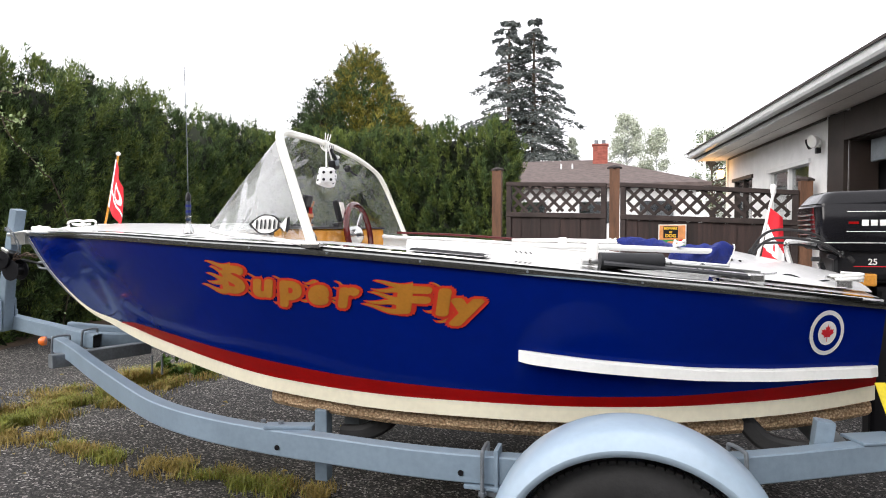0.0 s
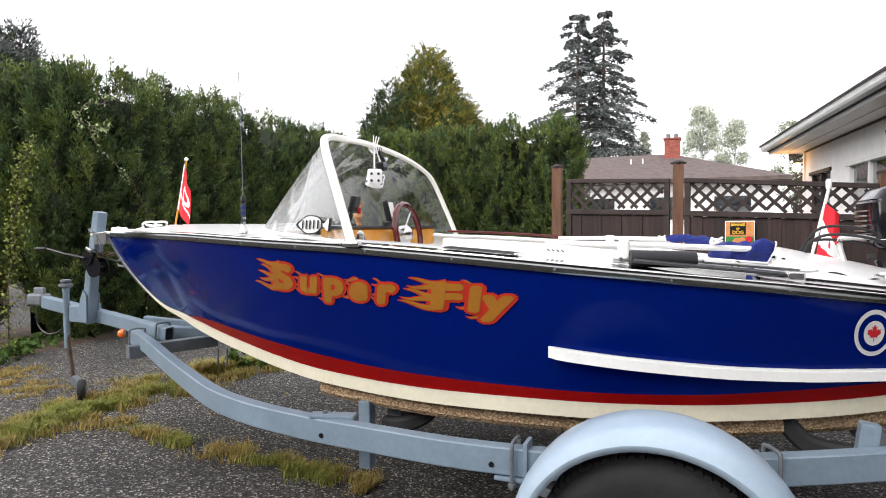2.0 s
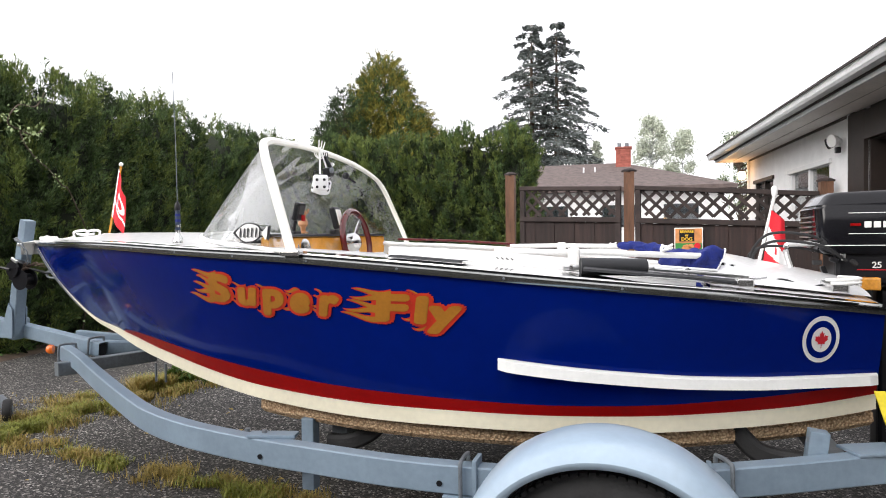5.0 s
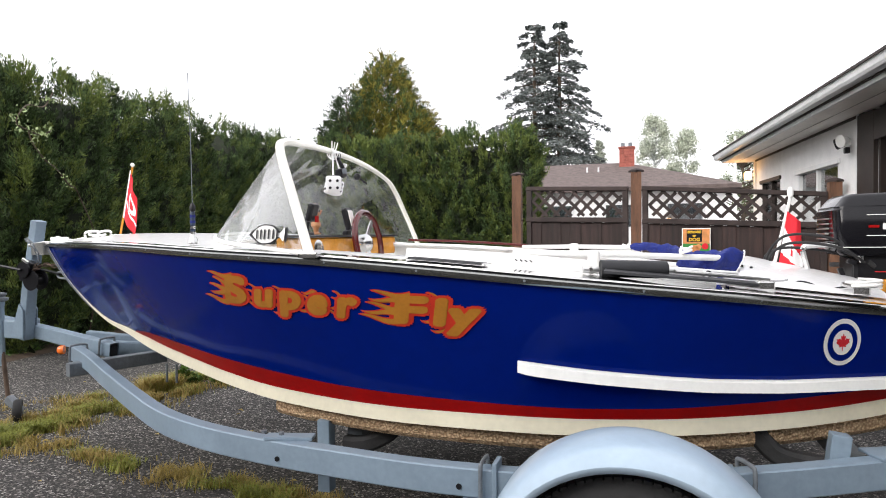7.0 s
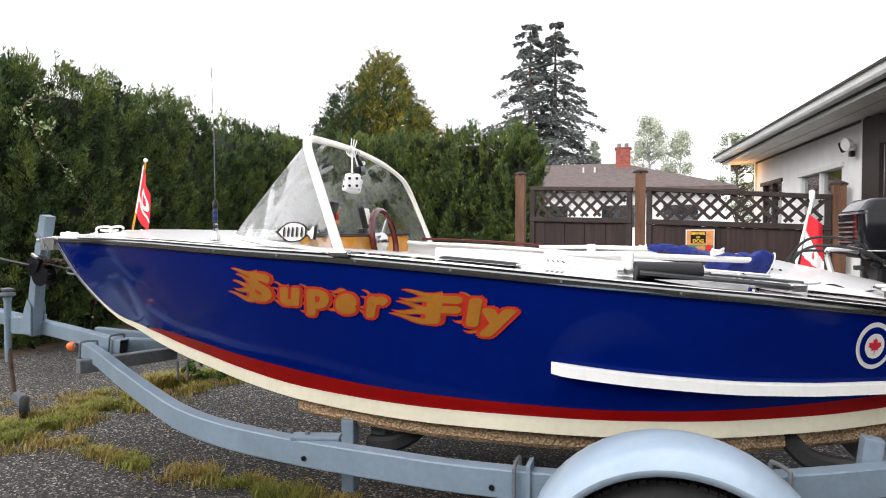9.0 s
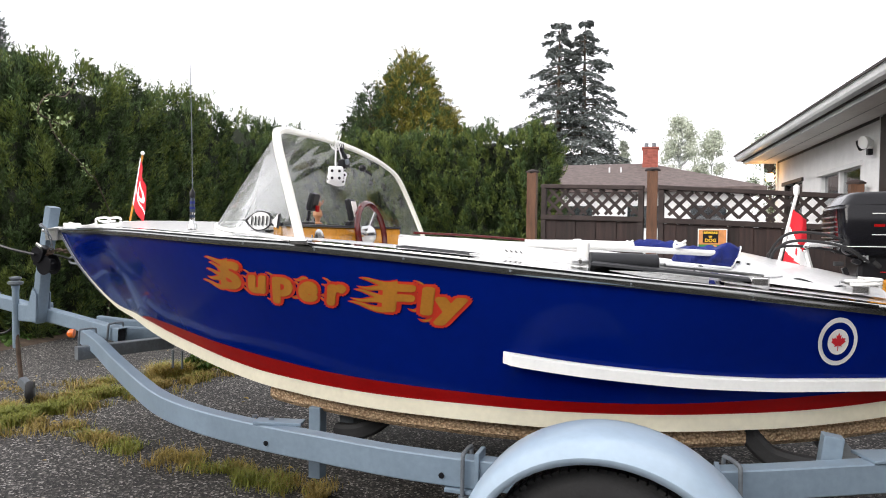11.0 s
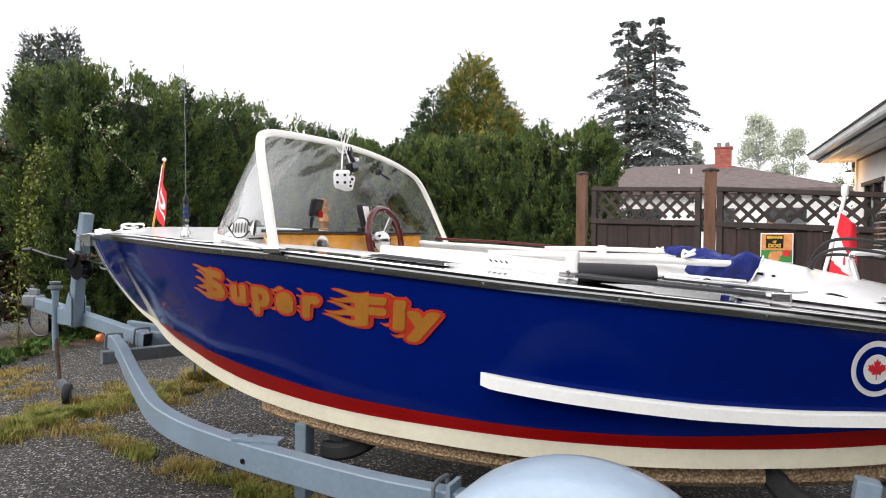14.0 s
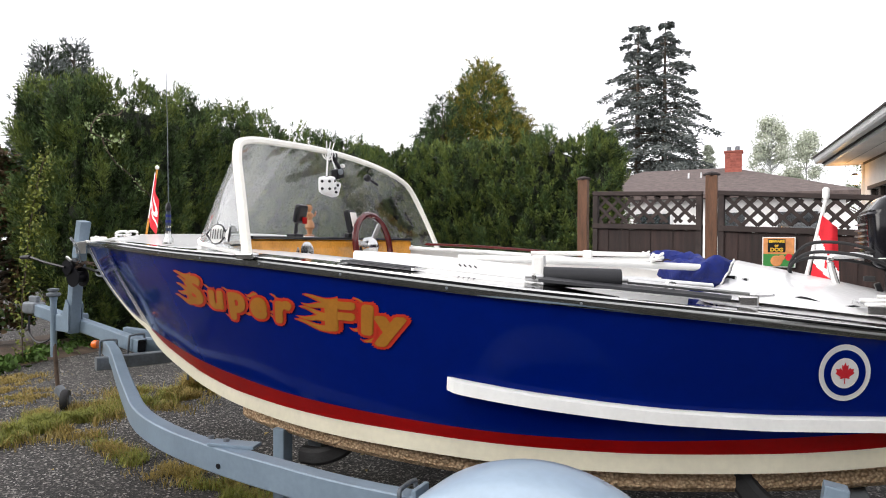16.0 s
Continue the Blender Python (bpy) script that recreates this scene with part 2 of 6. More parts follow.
M_SIGNG = material("green_sign_print", (0.03, 0.22, 0.04), 0.4, vary=0.1)
M_SIGNO = material("orange_sign_print", (0.62, 0.25, 0.08), 0.4, vary=0.2, scale=20)
M_GRASS = leafy("green_grass", (0.30, 0.30, 0.06), (0.16, 0.19, 0.035), 0.35)
M_DRY = leafy("dry_grass", (0.38, 0.27, 0.09), (0.25, 0.20, 0.05), 0.35)
M_WEED = leafy("low_weeds", (0.10, 0.17, 0.035), (0.05, 0.10, 0.02), 0.4)
M_SOIL = material("bare_soil", (0.09, 0.062, 0.042), 0.95, vary=0.5, scale=7, bump=1.0, bump_scale=45)
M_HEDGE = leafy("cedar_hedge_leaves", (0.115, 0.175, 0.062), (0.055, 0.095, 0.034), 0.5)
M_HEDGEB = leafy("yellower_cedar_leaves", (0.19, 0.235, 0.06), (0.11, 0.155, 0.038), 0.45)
M_HEDGED = leafy("dark_and_shade_leaves", (0.05, 0.078, 0.03), (0.024, 0.038, 0.015), 0.5)
# Near-black, painted shade for the hedge insides; the unseen west wall takes it too.
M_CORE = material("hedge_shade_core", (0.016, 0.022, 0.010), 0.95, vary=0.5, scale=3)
M_VINE = leafy("pale_vine_leaves", (0.33, 0.40, 0.20), (0.22, 0.30, 0.12), 0.3)
M_IVY = leafy("yellow_ivy_leaves", (0.20, 0.22, 0.04), (0.11, 0.14, 0.025), 0.45)
M_BROWNLEAF = leafy("reddish_shrub_leaves", (0.17, 0.10, 0.055), (0.09, 0.075, 0.035), 0.5)
# Needles lightened and greyed: the far pair's haze is in this colour.
M_CONIFER = leafy("haze_greyed_conifer_needles", (0.20, 0.22, 0.21), (0.11, 0.13, 0.125), 0.35)
M_AUTUMN = leafy("yellow_green_leaves", (0.34, 0.29, 0.05), (0.12, 0.13, 0.03), 0.55)
# Far foliage: the mist's paleness is put into the leaf colour.
M_FAR = leafy("haze_painted_far_leaves", (0.62, 0.65, 0.54), (0.50, 0.54, 0.44), 0.15)
M_LAMP = bpy.data.materials.new("warm_lamp")
M_LAMP.use_nodes = True
_b = M_LAMP.node_tree.nodes["Principled BSDF"]
_b.inputs["Emission Color"].default_value, _b.inputs["Emission Strength"].default_value = (1, 0.55, 0.2, 1), 6
M_ORANGE = material("orange_marker_lens", (0.8, 0.16, 0.02), 0.2, vary=0.1, coat=0.5)
M_YELLOW = material("yellow_webbing", (0.75, 0.6, 0.03), 0.7, vary=0.15)
M_GLASS = glass("clear_plastic_windshield", rough=0.025, gloss=0.08, haze=0.016, wave=0.6)
# The wing's strong pale film stands in for bright sky reflected there.
M_GLASSWING = glass("sky_reflection_plastic_wing", rough=0.05, gloss=0.15, haze=0.17, wave=0.6)
M_PANE = glass("window_pane", (0.55, 0.58, 0.6), 0.03, 0.25)
M_TAN = material("tan_figure_plastic", (0.45, 0.22, 0.10), 0.5, vary=0.15)
# Bark of the far trees, lightened to carry the mist in its colour.
M_MISTWOOD = material("haze_painted_bark", (0.36, 0.38, 0.36), 0.9, vary=0.2)
M_PLAINWALL = material("plain_wall_paint", (0.22, 0.21, 0.20), 0.9, vary=0.2, scale=2)

# ---- mesh helpers ----


def link(name, me, mats, parent=None, label="", smooth=False, **tags):
    for mt in mats if isinstance(mats, (list, tuple)) else [mats]:
        me.materials.append(mt)
    if smooth:
        me.shade_smooth()
        me.set_sharp_from_angle(angle=radians(40))
    ob = new(name, me)
    if parent:
        ob.parent = parent
    return tagged(ob, label, **tags)


def part(name, bm, mats, parent=None, label="", smooth=False, **tags):
    me = bpy.data.meshes.new(name)
    bmesh.ops.recalc_face_normals(bm, faces=bm.faces)
    bm.to_mesh(me)
    bm.free()
    return link(name, me, mats, parent, label, smooth, **tags)


def data(name, verts, faces, mats, parent=None, label="", smooth=False, slots=None, **tags):
    me = bpy.data.meshes.new(name)
    me.from_pydata([tuple(v) for v in verts], [], [tuple(f) for f in faces])
    if slots is not None:
        me.polygons.foreach_set("material_index", slots)
    return link(name, me, mats, parent, label, smooth, **tags)


def thing(name, label, category, group="", at=(0, 0, 0)):
    ob = new(name)
    ob.location = at
    ob.empty_display_size = 0.1
    return tagged(ob, label, category, group)


def box(size, at=(0, 0, 0), bevel=0.0, turn=None, bm=None, seg=2):
    """A bevelled box, added to bm when one is given."""
    b = bmesh.new()
    bmesh.ops.create_cube(b, size=1)
    for v in b.verts:
        v.co = Vector((v.co.x * size[0], v.co.y * size[1], v.co.z * size[2]))
    if bevel:
        bmesh.ops.bevel(b, geom=b.edges, offset=bevel, segments=seg, affect="EDGES", profile=0.6)
    mt = (turn or Matrix()).to_4x4()
    mt.translation = Vector(at)
    bmesh.ops.transform(b, matrix=mt, verts=b.verts)
    return merge(bm, b)


def merge(bm, b):
    if bm is None:
        return b
    me = bpy.data.meshes.new("tmp")
    b.to_mesh(me)
    b.free()
    bm.from_mesh(me)
    bpy.data.meshes.remove(me)
    return bm


def lathe(profile, at=(0, 0, 0), axis=(0, 0, 1), seg=24, bm=None):
    """A turned shape from (radius, height) pairs."""
    b = bmesh.new()
    rings = []
    for r, h in profile:
        rings.append([b.verts.new((r * math.cos(2 * math.pi * k / seg), r * math.sin(2 * math.pi * k / seg), h)) for k in range(seg)])
    for p, q in zip(rings, rings[1:]):
        for k in range(seg):
            b.faces.new((p[k], p[(k + 1) % seg], q[(k + 1) % seg], q[k]))
    b.faces.new(list(reversed(rings[0]))), b.faces.new(rings[-1])
    mt = Vector((0, 0, 1)).rotation_difference(Vector(axis)).to_matrix().to_4x4()
    mt.translation = Vector(at)
    bmesh.ops.transform(b, matrix=mt, verts=b.verts)
    return merge(bm, b)


def sweep(path, section, up=(0, 0, 1), bm=None, caps=True, scale=None):
    """Sweeps a closed 2D section (across, up) along a path."""
    b = bmesh.new()
    pts = [Vector(p) for p in path]
    rings = []
    for i, p in enumerate(pts):
        t = (pts[min(i + 1, len(pts) - 1)] - pts[max(i - 1, 0)]).normalized()
        a = t.cross(Vector(up))
        a = a.normalized() if a.length > 1e-4 else Vector((1, 0, 0))
        u = a.cross(t).normalized()
        k = scale[i] if scale else 1
        rings.append([b.verts.new(p + a * (s[0] * k) + u * (s[1] * k)) for s in section])
    m = len(section)
    for p, q in zip(rings, rings[1:]):
        for k in range(m):
            b.faces.new((p[k], p[(k + 1) % m], q[(k + 1) % m], q[k]))
    if caps:
        b.faces.new(list(reversed(rings[0]))), b.faces.new(rings[-1])
    return merge(bm, b)


def rect(w, h, r=0.006):
    """A rectangle with cut corners, as a section."""
    w, h = w / 2, h / 2
    return [(-w + r, -h), (w - r, -h), (w, -h + r), (w, h - r), (w - r, h), (-w + r, h), (-w, h - r), (-w, -h + r)]


def disc(r, n=10):
    return [(r * math.cos(2 * math.pi * k / n), r * math.sin(2 * math.pi * k / n)) for k in range(n)]


def curve_points(pts, n=8):
    """A smooth line through the points."""
    p = [Vector(q) for q in pts]
    out = []
    for i in range(len(p) - 1):
        a, b, c, d = p[max(i - 1, 0)], p[i], p[i + 1], p[min(i + 2, len(p) - 1)]
        for k in range(n):
            t = k / n
            out.append(0.5 * ((2 * b) + (c - a) * t + (2 * a - 5 * b + 4 * c - d) * t * t + (3 * b - a - 3 * c + d) * t**3))
    return out + [p[-1]]


def sprays(points, normals, length, width, rng, up=0.6, jitter=0.6):
    """Leaf sprays: one bent diamond each at the points, pointing out and up. Returns verts, faces."""
    n = len(points)
    d = normals + up * np.array([0, 0, 1.0]) + jitter * rng.normal(size=(n, 3))
    d /= np.linalg.norm(d, axis=1, keepdims=True)
    s = np.cross(d, rng.normal(size=(n, 3)))
    s /= np.linalg.norm(s, axis=1, keepdims=True) + 1e-9
    k = np.cross(d, s)
    L = length * rng.uniform(0.6, 1.4, (n, 1))
    W = width * rng.uniform(0.6, 1.4, (n, 1))
    v = np.stack([points - 0.35 * d * L, points + s * W + 0.1 * d * L, points + 0.75 * d * L + 0.2 * k * L, points - s * W + 0.1 * d * L], 1).reshape(-1, 3)
    f = np.arange(4 * n).reshape(-1, 4)
    return v, f


def quads(name, v, f, mats, parent=None, label="", slots=None, **tags):
    """A mesh of many quads, quickly."""
    me = bpy.data.meshes.new(name)
    me.vertices.add(len(v))
    me.vertices.foreach_set("co", np.ascontiguousarray(v, dtype=np.float32).ravel())
    me.loops.add(4 * len(f))
    me.loops.foreach_set("vertex_index", np.ascontiguousarray(f, dtype=np.int32).ravel())
    me.polygons.add(len(f))
    me.polygons.foreach_set("loop_start", np.arange(0, 4 * len(f), 4, dtype=np.int32))
    if slots is not None:
        me.polygons.foreach_set("material_index", np.asarray(slots, dtype=np.int32))
    me.update(calc_edges=True)
    return link(name, me, mats, parent, label, **tags)


def face_along(a, b):
    """The turn whose x runs from a to b in plan."""
    return Matrix.Rotation(math.atan2(b[1] - a[1], b[0] - a[0]), 3, "Z")


RNG = np.random.default_rng(7)

# ---- ground ----


def ground_sheet():
    n = 90
    xs = np.concatenate([np.linspace(-400, -12, 12), np.linspace(-11, 9, n), np.linspace(10, 400, 12)])
    ys = np.concatenate([np.linspace(-300, -9, 10), np.linspace(-8, 9, n), np.linspace(10, 500, 14)])
    v = [(x, y, 0.012 * noise.noise(Vector((x * 0.9, y * 0.9, 0))) if abs(x) < 9 and abs(y) < 9 else 0.0) for y in ys for x in xs]
    w = len(xs)
    f = [(j * w + i, j * w + i + 1, (j + 1) * w + i + 1, (j + 1) * w + i) for j in range(len(ys) - 1) for i in range(w - 1)]
    return data("ground", v, f, M_ASPHALT, None, "worn grey asphalt driveway with pale stone chips", True, category="driveway", kind="structure")


ground_sheet()


def blades(name, pts, height, width, mats, label, category, lean=0.5, slots=None):
    """Grass: two-quad bent blades at the points."""
    n = len(pts)
    a = RNG.uniform(0, 2 * math.pi, n)
    d = np.stack([np.cos(a), np.sin(a), 0 * a], 1)
    s = np.stack([-np.sin(a), np.cos(a), 0 * a], 1)
    h = height * RNG.uniform(0.35, 1.2, (n, 1))
    w = width * RNG.uniform(0.6, 1.3, (n, 1))
    l = lean * RNG.uniform(0.1, 1.3, (n, 1))
    up = np.array([[0, 0, 1.0]])
    p0, p1, p2 = pts, pts + up * h * 0.6 + d * h * l * 0.35, pts + up * h * 0.85 + d * h * l
    v = np.stack([p0 - s * w, p0 + s * w, p1 + s * w * 0.8, p1 - s * w * 0.8, p2 + s * w * 0.15, p2 - s * w * 0.15], 1).reshape(-1, 3)
    k = np.arange(n)[:, None] * 6
    f = np.concatenate([k + [0, 1, 2, 3], k + [3, 2, 4, 5]])
    sl = None if slots is None else np.concatenate([slots, slots])
    return quads(name, v, f, mats, None, label, sl, category=category, kind="stuff")


def scatter_band(line, half, n):
    """Ragged points along a plan line."""
    line = np.array(line)
    seg = RNG.integers(0, len(line) - 1, n)
    t = RNG.uniform(0, 1, (n, 1))
    p = line[seg] * (1 - t) + line[seg + 1] * t
    d = line[seg + 1] - line[seg]
    d = np.stack([-d[:, 1], d[:, 0]], 1) / np.linalg.norm(d, axis=1, keepdims=True)
    wob = np.array([noise.noise(Vector((q[0] * 2.5, q[1] * 2.5, 3))) for q in p])
    off = RNG.normal(size=n) * half * (0.55 + 0.6 * wob) + 0.5 * half * wob
    p = p + d * off[:, None]
    tuft = np.array([noise.noise(Vector((q[0] * 7, q[1] * 7, 9))) for q in p])
    keep = RNG.uniform(-0.22, 0.5, n) < tuft
    p = p[keep]
    return np.concatenate([p, np.zeros((len(p), 1))], 1)


def grass_strip(line, half, n, height, dry, label):
    p = scatter_band(line, half, n)
    tone = np.array([noise.noise(Vector((q[0] * 3, q[1] * 3, 5))) for q in p])
    slots = (tone + RNG.normal(size=len(p)) * 0.25 < dry).astype(np.int32)
    blades("grass_strip", p, height, 0.0019, [M_GRASS, M_DRY], label, "grass", lean=0.95, slots=slots)


BAND_A = [(-2.48, -0.95), (-2.52, -0.47), (-2.59, -0.19), (-2.59, 0.03), (-2.5, 0.44), (-2.46, 0.83), (-2.42, 1.2), (-2.36, 1.6)]
BAND_B = [(-2.6, -0.1), (-2.3, -0.17), (-1.84, -0.23), (-1.26, -0.34), (-0.83, -0.37), (-0.5, -0.42), (-0.2, -0.46)]
grass_strip(BAND_A, 0.25, 100000, 0.066, 0.06, "green and straw grass growing in a driveway crack")
grass_strip(BAND_B, 0.085, 26000, 0.045, 0.22, "low yellowing grass in a narrow driveway crack")
grass_strip([(-4.3, 0.65), (-3.8, 0.35), (-3.2, 0.12)], 0.26, 14000, 0.030, 0.9, "dry flattened straw-coloured grass on the asphalt")
grass_strip([(-2.60, 0.95), (-2.48, 1.08), (-2.36, 1.16)], 0.10, 5200, 0.13, 0.45, "tuft of straw grass by the bunk")


def weeds(line, half, n, size, label, tall=0.11):
    p = scatter_band(line, half, n)
    p[:, 2] = RNG.uniform(0.0, tall, len(p)) * (0.4 + 0.6 * RNG.uniform(0, 1, len(p)))
    v, f = sprays(p, np.zeros_like(p), size, size * 0.42, RNG, up=0.7, jitter=0.9)
    quads("weeds", v, f, M_WEED, None, label, category="weeds", kind="stuff")


weeds([(-4.5, 0.45), (-4.88, 1.0), (-5.1, 1.5), (-5.15, 2.0), (-5.3, 2.6), (-5.4, 3.6)], 0.17, 9000, 0.05, "low green weeds along the foot of the hedge")
weeds([(-2.46, 1.26), (-2.28, 1.32), (-2.12, 1.46)], 0.07, 1500, 0.045, "leafy green weeds sprouting from the asphalt", 0.18)


def soil_bank():
    """A strip of soil under the hedges."""
    v, f = [], []
    a, b = (-4.8, -1.0), (-6.2, 10.5)
    n = 60
    for i in range(n):
        t = i / (n - 1)
        for j in range(7):
            s = j / 6
            x = a[0] + (b[0] - a[0]) * t - 1.6 * s + 0.35
            y = a[1] + (b[1] - a[1]) * t
            v.append((x, y, 0.004 + 0.10 * math.sin(math.pi * min(1, s * 1.2)) * (0.6 + 0.5 * noise.noise(Vector((x * 2, y * 2, 0))))))
    for i in range(n - 1):
        for j in range(6):
            k = i * 7 + j
            f.append((k, k + 1, k + 8, k + 7))
    data("soil_bed", v, f, M_SOIL, None, "dark bare soil bed under the cedar hedge", True, category="soil", kind="structure")


soil_bank()


def leaves_on_ground(n=46):
    v, f = [], []
    for _ in range(n):
        x, y, a, s = RNG.uniform(-3.6, -0.2), RNG.uniform(-1.2, 1.9), RNG.uniform(0, 6.28), RNG.uniform(0.012, 0.028)
        k = len(v)
        for du, dv, h in ((-1, 0, 0), (0, -0.5, 0.5), (1, 0, 0.2), (0, 0.5, 0.4)):
            v.append((x + s * (du * math.cos(a) - dv * math.sin(a)), y + s * (du * math.sin(a) + dv * math.cos(a)), 0.016 + h * s))
        f.append((k, k + 1, k + 2, k + 3))
    data("fallen_leaves", v, f, M_DRY, None, "small brown fallen leaves scattered on asphalt", category="leaves", kind="stuff")


leaves_on_ground()

# ---- hedges and trees ----


def plumes(points, lead, tall, leaves, size, rng, slim=0.17):
    """Flame-shaped sprigs: flat leaf sprays set close along an axis. Returns verts, faces and the sprig of each face."""
    who = np.repeat(np.arange(len(points)), leaves)
    axis = lead / np.linalg.norm(lead, axis=1, keepdims=True)
    s = rng.uniform(0, 1, len(who)) ** 0.9
    out = rng.normal(size=(len(who), 3))
    out -= axis[who] * np.sum(out * axis[who], axis=1, keepdims=True)
    wide = (slim + 0.05) * np.minimum(tall, 0.5)[who] * np.sqrt(1 - 0.93 * s)
    q = points[who] + axis[who] * (s * tall[who])[:, None] + out * (0.75 * wide)[:, None]
    v, f = sprays(q, axis[who] * 1.6 + out * 0.75, size, size * 0.115, rng, up=0.25, jitter=0.3)
    return v, f, who


def hedge(name, a, b, height, density, size, mats, label, seed, rise=0.0, thick=0.46, fade=0.0, skirt=0.0, peaks=0.3, plume=0.22, shoot=0.34, per=26, tufts=6.5):
    """A row of cedars: an uneven body coloured dark as inner shade, with rounded ends, upright leafy plumes all over it
    and shoots along its top.
    """
    rng = np.random.default_rng(seed)
    a, b = Vector((*a, 0)), Vector((*b, 0))
    L = (b - a).length
    along = (b - a) / L
    side = Vector((-along.y, along.x, 0))
    root = thing(name, label, "hedge", at=tuple(a))
    run = L - 2 * thick + 2 * math.pi * thick

    def surface(u, h, inset=0.0):
        """A point of the body: u round the footprint, h from the ground (0) over the shoulder to the ridge (1)."""
        q = math.pi * thick
        far = q + L - 2 * thick
        if u < q:
            w, f = u / thick - math.pi / 2, 0.0
            n = along * -math.cos(w) - side * math.sin(w)
            p = along * thick + side * thick + n * thick
        elif u < far:
            n, f = -side, (u - q + thick) / L
            p = along * (thick + u - q)
        else:
            w, f = min(math.pi, (u - far) / thick), 1.0
            n = along * math.sin(w) - side * math.cos(w)
            p = along * (L - thick) + side * thick + n * thick
        notch = abs((u / 0.95 + 0.7 * noise.noise(Vector((u * 0.7, seed, 1)))) % 1.0 - 0.5) * 2
        notch = notch**1.3
        top = height + rise * f + 0.24 * peaks - peaks * notch * (0.6 + noise.noise(Vector((u * 0.9, seed, 7)))) + 0.10 * noise.noise(Vector((u * 3.1, seed, 4)))
        shoulder = 0.34
        straight = top - shoulder
        arc = 0.62
        d = h * (straight + arc)
        if d < straight:
            back, z, lean = skirt * max(0.0, 1 - d / 1.1) ** 1.4, d, 0.15
        else:
            t = min(1.0, (d - straight) / arc) * math.pi / 2
            back, z, lean = thick * 0.9 * (1 - math.cos(t)), straight + shoulder * math.sin(t), 0.15 + 2.2 * t
        lump = noise.noise(Vector((u * 1.7, z * 0.7, seed))) * 0.10 + noise.noise(Vector((u * 4.0, z * 2.2, seed + 2))) * 0.11 + noise.noise(Vector((u * 10, z * 6, seed + 5))) * 0.07 - 0.26 * peaks * notch
        pos = p + n * (lump - back - inset) + Vector((0, 0, z - inset * min(1, lean / 2)))
        return pos, (n + Vector((0, 0, lean))).normalized(), lump

    # the body, a near-black sheet that paints the shade between plumes
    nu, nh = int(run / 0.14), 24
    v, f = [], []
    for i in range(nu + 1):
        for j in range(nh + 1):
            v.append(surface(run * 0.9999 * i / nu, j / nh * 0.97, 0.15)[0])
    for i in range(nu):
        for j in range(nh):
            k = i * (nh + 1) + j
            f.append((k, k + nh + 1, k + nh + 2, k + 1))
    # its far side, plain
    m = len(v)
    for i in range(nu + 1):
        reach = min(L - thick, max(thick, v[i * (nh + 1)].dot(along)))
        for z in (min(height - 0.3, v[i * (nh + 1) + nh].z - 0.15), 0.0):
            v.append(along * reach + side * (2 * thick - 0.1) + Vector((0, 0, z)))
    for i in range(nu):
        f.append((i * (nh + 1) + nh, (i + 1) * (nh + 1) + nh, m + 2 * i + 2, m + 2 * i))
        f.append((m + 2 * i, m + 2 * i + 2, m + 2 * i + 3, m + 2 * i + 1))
    data("inner_body", v, f, M_CORE, root, "dark sheet inside the hedge coloured as shade", True)
    n = int(density * run * (height + 0.3))
    u = rng.uniform(0, 1, n)
    u = (u + fade * (u * u - u)) * run
    hs = rng.uniform(0.0, 1.0, n)
    P, N, S, tuft = np.zeros((n, 3)), np.zeros((n, 3)), np.zeros(n), np.zeros(n)
    for i in range(n):
        g = noise.noise(Vector((u[i] * tufts, hs[i] * height * tufts * 0.62, seed + 9)))
        p, q, lump = surface(u[i], hs[i], rng.uniform(0.0, 0.05) - 0.12 * g)
        P[i], N[i], S[i], tuft[i] = p, q, lump, g
    lead = 0.55 * N + np.array([0, 0, 0.85]) + 0.28 * rng.normal(size=(n, 3))
    tall = plume * rng.uniform(0.55, 1.35, n) * (1 + 1.2 * S + 0.6 * tuft)
    # leading shoots along the ridge
    m = int(run * 5.5)
    su, rs = rng.uniform(0, run, m), rng.uniform(0.84, 1.0, m)
    Q = np.array([surface(x, y, 0.05)[0] for x, y in zip(su, rs)])
    P, lead = np.concatenate([P, Q]), np.concatenate([lead, np.array([0, 0, 1.0]) + 0.10 * rng.normal(size=(m, 3))])
    tall = np.concatenate([tall, shoot * (0.25 + rng.uniform(0, 1, m) ** 2)])
    leaves = np.concatenate([np.full(n, per), np.full(m, per * 2)])
    # Recessed sprigs take the darkest leaves: shade between tufts is put into colour.
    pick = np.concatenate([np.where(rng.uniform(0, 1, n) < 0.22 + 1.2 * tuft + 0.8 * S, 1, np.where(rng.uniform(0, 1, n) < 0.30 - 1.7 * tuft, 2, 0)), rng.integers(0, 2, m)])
    v, f, who = plumes(P, lead, tall, leaves, size, rng)
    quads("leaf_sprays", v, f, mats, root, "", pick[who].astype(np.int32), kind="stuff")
    return root


# In this row raised tufts take paler leaves, light painted on their tips.
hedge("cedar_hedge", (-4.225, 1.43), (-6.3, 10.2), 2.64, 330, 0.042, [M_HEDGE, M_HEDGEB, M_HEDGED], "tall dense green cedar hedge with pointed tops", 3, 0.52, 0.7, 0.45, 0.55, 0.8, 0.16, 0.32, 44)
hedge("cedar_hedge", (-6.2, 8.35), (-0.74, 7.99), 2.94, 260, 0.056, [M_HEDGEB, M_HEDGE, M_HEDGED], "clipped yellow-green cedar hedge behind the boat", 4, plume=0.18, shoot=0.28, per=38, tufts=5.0)


